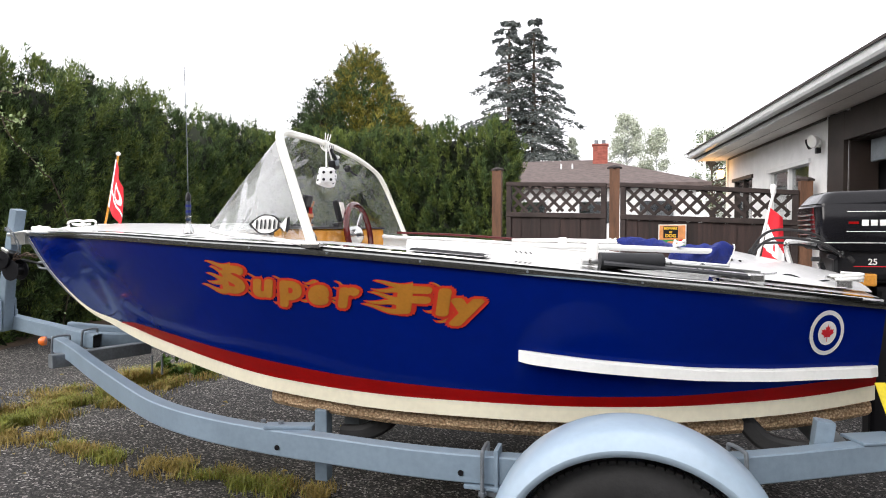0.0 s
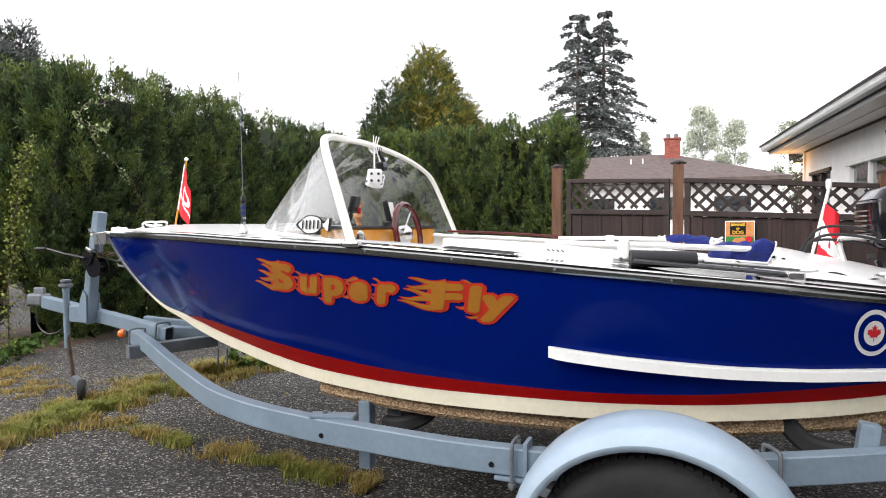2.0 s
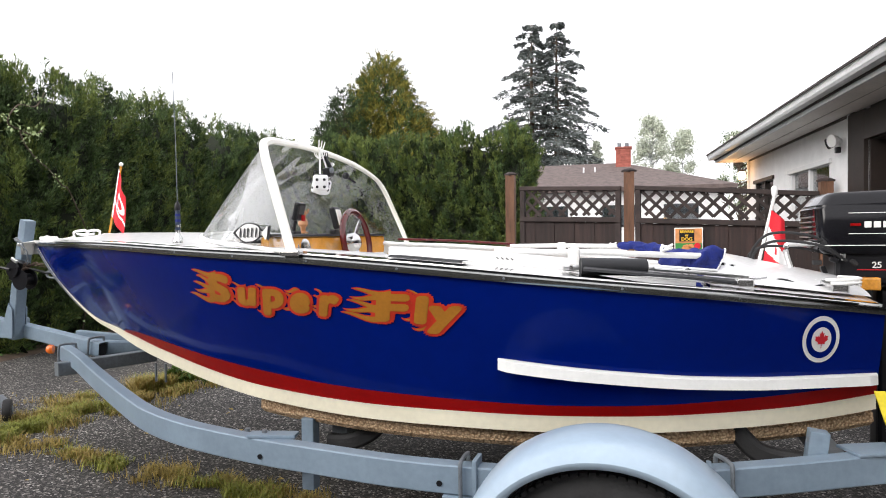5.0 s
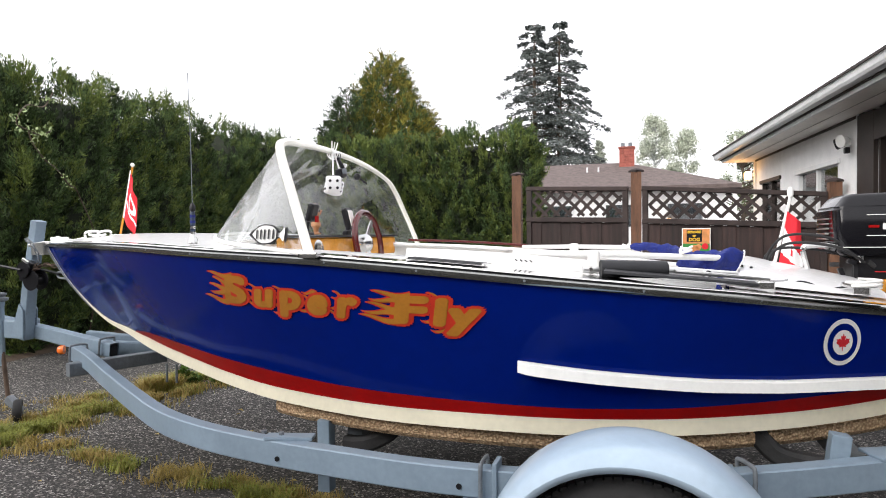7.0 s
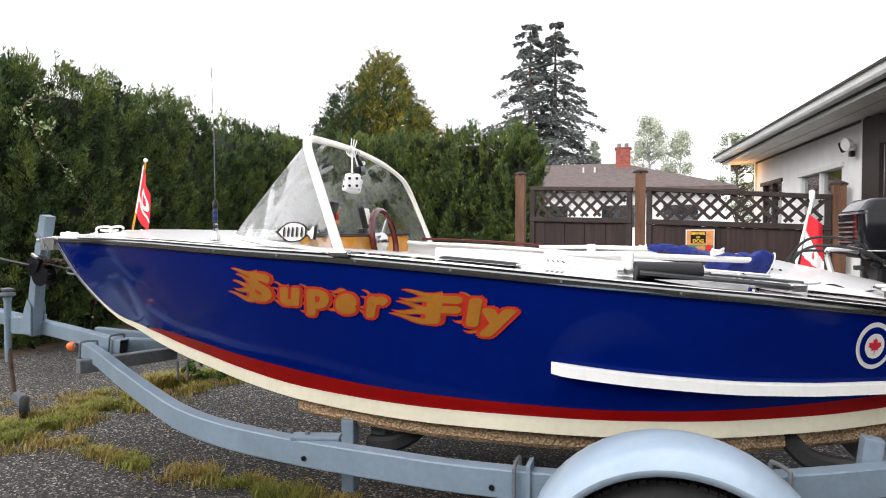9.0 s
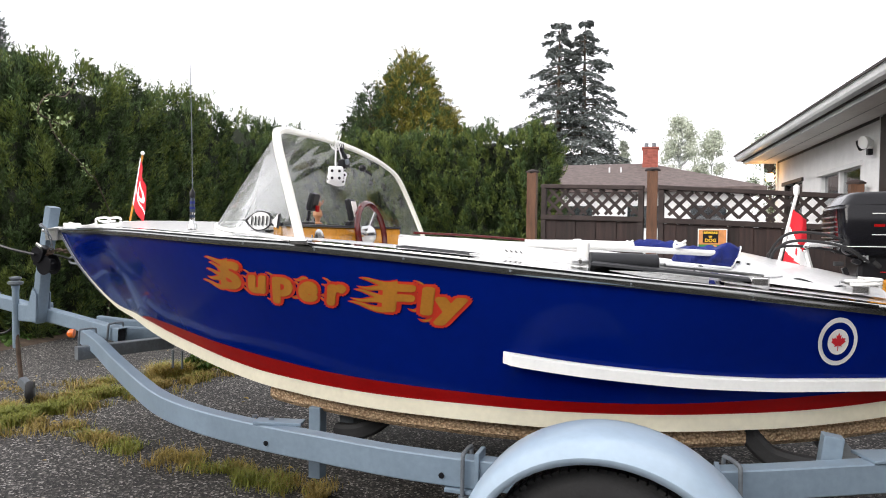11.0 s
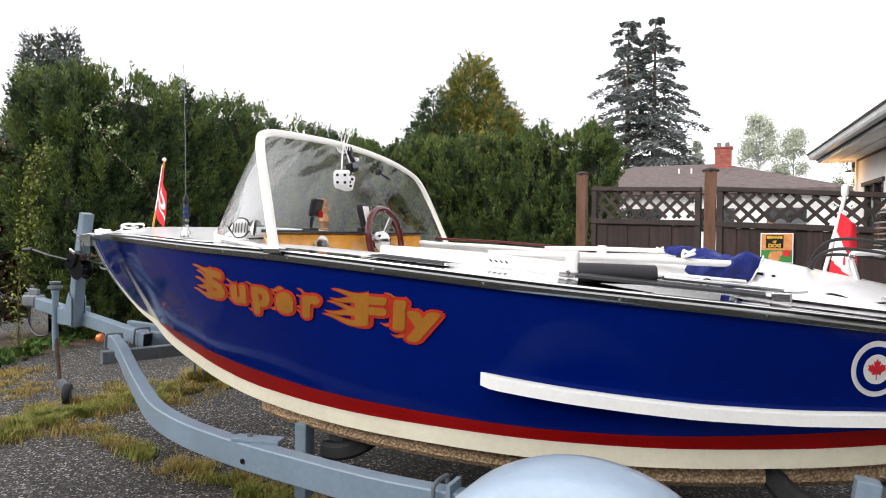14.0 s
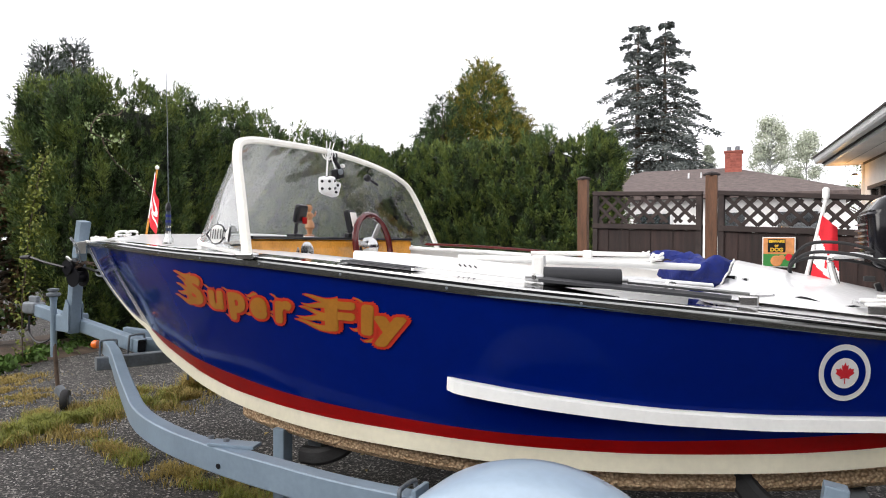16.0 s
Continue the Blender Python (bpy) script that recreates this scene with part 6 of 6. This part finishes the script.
bimini()


def deck_pole():
    root = thing("deck_reflection_strip", "black strip for a dark side deck reflection with a thin metal rod", "deck pad", at=(1.2, -0.9, 1.04))
    o = Vector((1.2, -0.9, 1.04))
    # Black strip added for the dark reflection in the polished deck edge.
    v, f = [], []
    xs = np.linspace(0.97, 1.41, 24)
    for x in xs:
        for off, dz in ((0.022, 0.026), (0.026, 0.033), (0.100, 0.036), (0.104, 0.028)):
            v.append(Vector((x, AXIS - hg(x) + off, zg(x) + dz + 0.012)) - o)
    for i in range(len(xs) - 1):
        for j in range(3):
            k = i * 4 + j
            f.append((k, k + 1, k + 5, k + 4))
    f += [(0, 1, 2, 3), tuple(len(v) - 4 + k for k in (3, 2, 1, 0))]
    data("pad", v, f, M_BLACKMATT, root, "black strip coloured as a dark reflection")
    part("rod", sweep([Vector((x, AXIS - hg(x) + 0.075, zg(x) + 0.058)) - o for x in np.linspace(1.17, 1.45, 8)], disc(0.006, 8)), M_ALU, root, "thin aluminium rod")


deck_pole()


def outboard():
    root = thing("outboard_motor", "black outboard motor with white trim lines", "outboard motor", at=(1.985, AXIS, 1.005))
    bm = bmesh.new()
    # boxy cowl: a raised lid over a waist, narrower towards the pan
    prof = [(0.085, 0.86, 0.90), (0.10, 0.93, 0.96), (0.15, 0.97, 1.0), (0.262, 1.0, 1.0), (0.270, 0.975, 0.97), (0.276, 0.975, 0.97), (0.284, 0.96, 0.97), (0.318, 0.86, 0.88), (0.330, 0.80, 0.80), (0.332, 0.5, 0.5)]
    rings = []
    for z, a, b in prof:
        hx, hy, r = 0.26 * a, 0.15 * b, 0.035
        ring = []
        for q in range(4):
            ox, oy = (hx - r) * (1, -1, -1, 1)[q], (hy - r) * (1, 1, -1, -1)[q]
            for k in range(7):
                t = math.pi / 2 * (q + k / 6)
                x = ox + r * math.cos(t)
                ring.append(bm.verts.new((0.06 + x, oy + r * math.sin(t), z + 0.03 * x * (z > 0.28))))
        rings.append(ring)
    for p, q in zip(rings, rings[1:]):
        for k in range(28):
            bm.faces.new((p[k], p[(k + 1) % 28], q[(k + 1) % 28], q[k]))
    bm.faces.new(rings[0]), bm.faces.new(list(reversed(rings[-1])))
    cowl = part("cowl", bm, M_COWL, root, "glossy black engine cowl", True)
    for z, h, x, w in ((0.243, 0.003, 0.10, 0.38), (0.163, 0.003, 0.10, 0.38), (0.118, 0.003, 0.06, 0.46)):
        part("trim_line", box((w, 0.004, h), (x, -0.1505, z), 0.001), M_WHITEP, cowl, "thin white trim line")
    for k in range(7):
        part("name_bar", box((0.024, 0.004, 0.024), (-0.025 + 0.031 * k, -0.1510, 0.198), 0.002), M_WHITEP, cowl, "white lettering bar")
    part("red_dash", box((0.035, 0.004, 0.010), (-0.066, -0.1510, 0.198), 0.001), M_RED, cowl)
    for z in (0.11, 0.13, 0.15, 0.17, 0.19, 0.21, 0.23):
        part("intake_slat", box((0.012, 0.15, 0.005), (-0.205, 0, z), 0.001), M_ALU, cowl)
    t = text_mesh("25", 0.034, 0.0005)
    t.transform(Matrix.Translation((0.0, -0.112, 0.030)) @ Matrix.Rotation(radians(90), 4, "X"))
    link("power_number", t, M_WHITEP, cowl)
    part("pan_line", box((0.26, 0.004, 0.003), (0.08, -0.1115, 0.022), 0.001), M_FLAGRED, cowl)
    part("skirt", box((0.42, 0.22, 0.14), (0.09, 0, 0.03), 0.03, seg=3), M_BLACK, root, "black lower pan")
    part("midsection", box((0.16, 0.12, 0.70), (0.12, 0, -0.40), 0.03, seg=3), M_BLACK, root)
    part("clamp", box((0.12, 0.22, 0.22), (-0.05, 0, -0.12), 0.02), M_BLACK, root, "black transom clamp")
    part("wood_pad", box((0.10, 0.05, 0.05), (-0.03, -0.13, -0.03), 0.008), M_DASH, root, "orange varnished wood pad")
    part("wood_pad", box((0.05, 0.05, 0.045), (-0.15, -0.12, -0.035), 0.008), M_DASH, root, "orange varnished wood pad")
    for k, (x, z) in enumerate(((-0.19, 0.05), (-0.13, 0.06), (-0.06, 0.05), (-0.16, 0.02))):
        part("linkage", box((0.032, 0.03, 0.018), (x, -0.12 + 0.01 * k, z), 0.005, Matrix.Rotation(0.4 * k, 3, "Y")), M_BLACK if k % 2 else M_RUBBER, root, "dark control linkage")
    part("carry_handle", sweep(curve_points([(-0.28, -0.12, 0.02), (-0.30, -0.12, 0.11), (-0.26, -0.12, 0.125), (-0.12, -0.12, 0.12), (-0.10, -0.12, 0.06)]), disc(0.011, 8)), M_CHROME, root, "chrome tilt handle", True)
    for y, lift in ((-0.16, 0.0), (-0.10, 0.03), (-0.05, -0.02)):
        part("hose", sweep(curve_points([(-0.10, y, 0.06), (-0.20, y - 0.04, 0.12 + lift), (-0.36, y - 0.02, 0.135 + lift), (-0.42, y + 0.04, 0.07), (-0.34, y + 0.1, 0.01)]), disc(0.0055, 8)), M_RUBBER, root, "black control cable", True)


outboard()

# ---- the trailer ----
trailer = thing("boat_trailer", "grey-blue painted steel boat trailer", "trailer")
RAIL = [(-2.17, 0.02, 0.510), (-1.9, -0.12, 0.490), (-1.5, -0.37, 0.467), (-1.1, -0.62, 0.452), (-0.78, -0.81, 0.445), (-0.5, -0.92, 0.442), (-0.2, -0.99, 0.442), (0.1, -1.03, 0.442), (0.5, -1.06, 0.442), (1.0, -1.02, 0.445), (1.38, -0.90, 0.458), (1.75, -0.72, 0.465), (1.95, -0.62, 0.470)]


def frame_rails():
    pts = curve_points(RAIL, 8)
    part("side_rail", sweep(pts, rect(0.055, 0.088, 0.004)), M_TRAILER, trailer, "bent steel side rail", True)
    far = [Vector((p.x, 2 * 0.10 - p.y * 0.92, p.z)) for p in pts]
    part("side_rail", sweep(far, rect(0.055, 0.088, 0.008)), M_TRAILER, trailer, "bent steel side rail", True)
    # open-ended tongue tube and the folded pair beside it
    tongue = sweep([(-3.30, 0.27, 0.655), (-2.5, 0.17, 0.575), (-1.95, 0.10, 0.515)], rect(0.062, 0.088, 0.006), caps=False)
    part("tongue", tongue, M_TRAILER, trailer, "square steel tongue", False)
    part("tongue_bore", sweep([(-1.99, 0.105, 0.52), (-1.952, 0.10, 0.515)], rect(0.045, 0.068, 0.004)), M_BLACK, trailer)
    part("side_brace", sweep([(-2.30, 0.24, 0.56), (-1.60, 0.42, 0.49), (-1.2, 0.62, 0.47)], rect(0.05, 0.08, 0.006)), M_TRAILER, trailer)
    # Cross tubes get the darker steel: shade under the hull is in its colour.
    part("front_cross_tube", sweep([(-2.02, -0.16, 0.445), (-1.80, 0.35, 0.445)], rect(0.06, 0.075, 0.005)), M_DARKSTEEL, trailer, "steel cross tube darkened for hull shade")
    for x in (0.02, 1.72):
        part("cross_member", sweep([(x, -0.70, 0.44), (x, 0.9, 0.44)], rect(0.06, 0.075, 0.005)), M_DARKSTEEL, trailer, "steel cross member darkened for hull shade")
    for p, d, w, h in (((-2.06, -0.05, 0.506), (0.88, -0.47, -0.07), 0.045, 0.062), ((-2.02, 0.112, 0.522), (1, -0.12, -0.12), 0.050, 0.062), ((-1.70, 0.40, 0.497), (0.9, 0.3, -0.1), 0.042, 0.056), ((0.62, -1.055, 0.442), (1, 0, 0), 0.045, 0.064), ((1.36, -0.91, 0.456), (0.9, 0.4, 0), 0.045, 0.064)):
        t = Vector(d).normalized()
        a = t.cross(Vector((0, 0, 1))).normalized()
        u = a.cross(t)
        loop = [Vector(p) + a * (w * sx) + u * (h * sz) for sx, sz in ((-1, -1.25), (-1, 0.7), (-0.7, 1), (0.7, 1), (1, 0.7), (1, -1.25))]
        bolt = part("u_bolt", sweep(curve_points(loop, 5), disc(0.0065, 8), up=tuple(t)), M_DARKSTEEL, trailer, "steel U-bolt", True)
        for sx in (-1, 1):
            part("nut", lathe([(0.013, 0), (0.013, 0.012)], tuple(Vector(p) + a * (w * sx) - u * (h * 1.12)), tuple(u), 6), M_DARKSTEEL, bolt)
    part("axle", sweep([(1.0, -1.25, 0.30), (1.0, 1.25, 0.30)], rect(0.05, 0.05, 0.006)), M_DARKSTEEL, trailer)
    for x in (0.66, 1.32):
        part("spring_hanger", box((0.014, 0.075, 0.13), (x, -1.055 if x < 1 else -0.935, 0.445), 0.003), M_TRAILER, trailer, "grey spring hanger strap")
        part("hanger_plate", box((0.16, 0.09, 0.012), (x - 0.02, -1.05, 0.39), 0.003), M_TRAILER, trailer)
    for x, y in ((-0.11, -1.035), (0.55, -1.088), (1.42, -0.905)):
        part("bolt_hole", lathe([(0.009, 0), (0.009, 0.003)], (x, y, 0.430), (0, -1, 0), 12), M_BLACK, trailer)
    part("leaf_spring", sweep(curve_points([(0.62, -1.06, 0.38), (1.0, -1.06, 0.32), (1.36, -1.06, 0.38)]), rect(0.045, 0.03, 0.003)), M_DARKSTEEL, trailer)
    part("bunk_plate", box((0.17, 0.055, 0.012), (-0.09, -0.985, 0.492), 0.003, Matrix.Rotation(0.25, 3, "Z")), M_TRAILER, trailer, "bolted bracket plate")
    for dx in (-0.09, -0.02):
        part("bracket_bolt", lathe([(0.010, 0), (0.010, 0.010)], (-0.10 + dx, -0.99, 0.498), seg=6), M_DARKSTEEL, trailer)


frame_rails()


def bunk():
    pts = [(x, AXIS - hc(x) + 0.085, zc(x) - 0.036 - (0.006 if x < -0.1 else 0)) for x in np.linspace(-0.30, 1.86, 40)]
    part("bunk", sweep(pts, rect(0.11, 0.066, 0.018)), M_CARPET, trailer, "bunk board wrapped in tan carpet", True)
    far = [(p[0], 2 * AXIS - p[1] * 0.85, p[2]) for p in pts]
    part("bunk", sweep(far, rect(0.10, 0.085, 0.018)), M_CARPET, trailer, "bunk board wrapped in tan carpet", True)
    part("bunk_post", box((0.05, 0.05, 0.27), (-0.06, -0.78, 0.365), 0.005), M_TRAILER, trailer, "upright bunk post")
    part("bunk_post", box((0.055, 0.05, 0.17), (1.64, -0.71, 0.485), 0.005, Matrix.Rotation(0.12, 3, "Y")), M_TRAILER, trailer, "upright bunk post")
    # dark curved swing arms beside the posts
    for pts in ([(0.0, -0.74, 0.40), (0.08, -0.74, 0.405), (0.16, -0.72, 0.44), (0.22, -0.70, 0.50)], [(1.42, -0.64, 0.54), (1.48, -0.65, 0.475), (1.55, -0.66, 0.455), (1.64, -0.68, 0.455)]):
        part("swing_arm", sweep(curve_points(pts), rect(0.05, 0.06, 0.012)), M_RUBBER, trailer, "black curved swing arm")


bunk()


def fender(y0, y1, cx=1.05, cz=0.335, r=0.355):
    """A rolled mudguard: rounded top with a turned-down outer lip."""
    bm = bmesh.new()
    rings = []
    sec = [(0.0, 0.0), (0.02, 0.018), (0.06, 0.028), (0.13, 0.030), (0.19, 0.026), (0.225, 0.012), (0.24, -0.006), (0.239, -0.022)]
    w = y1 - y0
    for a in np.linspace(-0.42, math.pi + 0.42, 44):
        # flatter over the top, straight skirts
        ring = []
        for s, h in sec:
            rr = r + h - 0.03
            x = cx + (rr * 1.06) * math.cos(a)
            z = cz + rr * math.sin(a)
            ring.append(bm.verts.new((x, y0 + (y1 - y0) * s / 0.24, z)))
        rings.append(ring)
    for p, q in zip(rings, rings[1:]):
        for k in range(len(sec) - 1):
            bm.faces.new((p[k], p[k + 1], q[k + 1], q[k]))
    ob = part("fender", bm, M_FENDER, trailer, "pale blue rounded steel mudguard", True)
    md = ob.modifiers.new("thick", "SOLIDIFY")
    md.thickness = 0.004


fender(-1.155, -1.415)
fender(1.155, 1.395)


def wheel(at, side):
    tyre = bmesh.new()
    R, W = 0.30, 0.185
    prof = [(0.17, -0.075), (0.20, -0.088), (0.25, -0.0925), (0.278, -0.084), (R, -0.066), (R + 0.003, 0), (R, 0.066), (0.278, 0.084), (0.25, 0.0925), (0.20, 0.088), (0.17, 0.075)]
    lathe(prof, axis=(0, 1, 0), seg=48, bm=tyre)
    root = part("wheel", tyre, M_RUBBER, trailer, "black rubber trailer tyre", True)
    root.location = at
    blk = bmesh.new()
    for k in range(84):
        a = 2 * math.pi * k / 84
        for y, o in ((-0.055, 0), (-0.02, 0.5), (0.02, 0), (0.055, 0.5)):
            b = a + o * math.pi / 84
            box((0.017, 0.027, 0.010), ((R + 0.001) * math.cos(b), y, (R + 0.001) * math.sin(b)), 0, Matrix.Rotation(-b + math.pi / 2, 3, "Y"), blk)
    part("tread", blk, M_RUBBER, root, "worn tread blocks", kind="stuff")
    part("rim", lathe([(0.168, 0.06), (0.165, 0.075), (0.15, 0.06), (0.11, 0.045), (0.05, 0.05), (0.045, 0.085), (0.02, 0.09)], axis=(0, side, 0), seg=32), M_WHITEP, root, "white steel rim", True)


wheel((1.045, -1.285, 0.302), -1)
wheel((1.045, 1.27, 0.302), 1)


def winch_post():
    post = part("winch_post", sweep([(-2.69, 0.13, 0.55), (-2.64, 0.12, 0.85), (-2.535, 0.11, 1.30)], rect(0.058, 0.072, 0.005), up=(0, 1, 0)), M_TRAILER, trailer, "leaning square winch post")
    for y in (0.075, 0.172):
        bm = bmesh.new()
        lo = [bm.verts.new(q) for q in ((-2.75, y, 0.565), (-2.65, y, 0.56), (-2.645, y, 0.74), (-2.675, y, 0.78), (-2.705, y, 0.70))]
        face = bm.faces.new(lo)
        up = bmesh.ops.extrude_face_region(bm, geom=[face])["geom"]
        bmesh.ops.translate(bm, verts=[g for g in up if isinstance(g, bmesh.types.BMVert)], vec=(0, 0.008, 0))
        part("gusset", bm, M_TRAILER, trailer, "flared welded post gusset")
    stop = part("bow_stop", box((0.15, 0.09, 0.022), (-2.48, 0.09, 1.155), 0.006, Matrix.Rotation(-0.12, 3, "Y")), M_ALU, trailer, "metal bow stop bracket")
    for y in (0.05, 0.13):
        part("stop_cheek", box((0.10, 0.008, 0.075), (-2.475, y, 1.125), 0.004), M_ALU, stop)
    w = part("winch", box((0.10, 0.06, 0.13), (-2.535, 0.045, 0.985), 0.012, Matrix.Rotation(0.23, 3, "Y"), seg=3), M_BLACK, trailer, "black hand winch")
    part("drum", lathe([(0.062, -0.035), (0.062, -0.030), (0.038, -0.028), (0.038, 0.028), (0.062, 0.030), (0.062, 0.035)], (-2.475, 0.03, 0.935), (0, 1, 0), 22), M_BLACK, w, "", True)
    part("gear", lathe([(0.048, -0.006), (0.048, 0.006)], (-2.52, -0.012, 1.0), (0, 1, 0), 26), M_BLACK, w)
    part("ratchet_pawl", box((0.05, 0.012, 0.018), (-2.50, -0.015, 1.055), 0.003, Matrix.Rotation(0.5, 3, "Y")), M_ALU, w)
    part("crank", sweep([(-2.52, -0.03, 1.0), (-2.66, -0.07, 1.03), (-2.80, -0.08, 1.062)], disc(0.008, 8)), M_BLACK, w, "steel crank arm")
    part("crank_grip", sweep([(-2.80, -0.08, 1.062), (-2.90, -0.08, 1.058)], disc(0.013, 8)), M_BLACK, w, "", True)
    chain = thing("winch_chain", "short steel chain hanging between winch post and bow", "chain", at=(-2.5, 0.0, 1.1))
    run = curve_points([(-2.56, 0.05, 1.17), (-2.50, 0.0, 1.185), (-2.44, -0.01, 1.15), (-2.42, 0.01, 1.06), (-2.47, 0.02, 1.00), (-2.40, 0.03, 1.03), (-2.34, 0.05, 1.02)], 3)
    for k, (p, q) in enumerate(zip(run, run[1:])):
        d = (q - p).normalized()
        side = d.cross(Vector((0, 1, 0) if k % 2 else (0.3, 0.2, 1))).normalized()
        loop = [(p + q) / 2 - Vector((-2.5, 0.0, 1.1)) + d * 0.021 * math.cos(a) + side * 0.010 * math.sin(a) for a in np.linspace(0, 2 * math.pi, 13)]
        part("chain_link", sweep(loop, disc(0.0032, 6), up=(0.3, 0.8, 0.5)), M_RUST if k > 9 else M_DARKSTEEL, chain)
    part("winch_strap", sweep([(-2.46, 0.06, 1.0), (-2.30, AXIS, 0.97)], rect(0.04, 0.005, 0.001)), M_BLACK, trailer, "black winch strap")


winch_post()


def jack():
    x, y = -2.93, 0.15
    j = part("jack", lathe([(0.019, 0.36), (0.021, 0.48), (0.021, 0.75), (0.025, 0.76), (0.025, 0.78)], (x, y, 0), seg=16), M_TRAILER, trailer, "round grey jack tube", True)
    part("jack_leg", sweep([(x + 0.05, y, 0.13), (x, y, 0.50)], disc(0.014, 12)), M_RUST, j, "rusty steel inner leg", True)
    part("jack_cap", lathe([(0.03, 0.78), (0.046, 0.79), (0.046, 0.805), (0.022, 0.812), (0.036, 0.825), (0.036, 0.835), (0.01, 0.84)], (x, y, 0), seg=16), M_DARKSTEEL, j, "", True)
    part("caster_fork", box((0.09, 0.05, 0.05), (x + 0.085, y, 0.125), 0.01, Matrix.Rotation(0.6, 3, "Y")), M_DARKSTEEL, j)
    part("caster_wheel", lathe([(0.035, -0.025), (0.066, -0.023), (0.073, -0.011), (0.073, 0.011), (0.066, 0.023), (0.035, 0.025)], (x + 0.13, y, 0.073), (0.7, 0.7, 0), 26), M_RUBBER, j, "black rubber jack wheel", True)
    part("caster_hub", lathe([(0.028, -0.030), (0.028, 0.030)], (x + 0.13, y, 0.073), (0.7, 0.7, 0), 14), M_DARKSTEEL, j, "", True)
    part("jack_clamp", box((0.14, 0.16, 0.12), (x + 0.08, y + 0.08, 0.60), 0.012), M_TRAILER, trailer, "bolted jack clamp")
    c = part("coupler", box((0.16, 0.10, 0.09), (-3.38, 0.28, 0.67), 0.03, seg=3), M_DARKSTEEL, trailer, "worn metal ball coupler")
    part("coupler_latch", box((0.10, 0.03, 0.05), (-3.36, 0.27, 0.735), 0.01), M_DARKSTEEL, c)
    part("safety_chain", sweep(curve_points([(-3.30, 0.2, 0.62), (-3.26, 0.18, 0.5), (-3.16, 0.18, 0.44), (-3.05, 0.2, 0.47), (-3.0, 0.22, 0.58)]), disc(0.007, 6)), M_BLACK, trailer, "hanging safety chain")


jack()


def small_parts():
    part("marker_light", lathe([(0.026, 0), (0.028, 0.02), (0.018, 0.035), (0.006, 0.04)], (-2.19, -0.03, 0.53), (-0.85, -0.5, 0), 16), M_ORANGE, trailer, "orange round marker light", True)
    for x in (-1.62, -1.55):
        part("hanging_bolt", sweep([(x, 0.16, 0.44), (x, 0.16, 0.33)], disc(0.007, 6)), M_DARKSTEEL, trailer)
    s = part("tie_strap", sweep(curve_points([(1.865, -0.53, 0.66), (1.875, -0.57, 0.60), (1.88, -0.63, 0.54), (1.885, -0.70, 0.44)]), rect(0.035, 0.006, 0.001)), M_YELLOW, trailer, "yellow ratchet tie-down strap")
    part("ratchet", box((0.04, 0.04, 0.07), (1.878, -0.62, 0.575), 0.01), M_DARKSTEEL, s, "steel ratchet buckle")
    part("rear_plate", box((0.16, 0.10, 0.010), (1.80, -0.68, 0.514), 0.003, Matrix.Rotation(0.4, 3, "Z")), M_TRAILER, trailer)
    part("wiring", sweep(curve_points([(1.78, -0.90, 0.50), (1.80, -0.93, 0.42), (1.86, -0.92, 0.41), (1.90, -0.88, 0.47)]), disc(0.006, 6)), M_ALU, trailer, "loose trailer wiring loop")


small_parts()
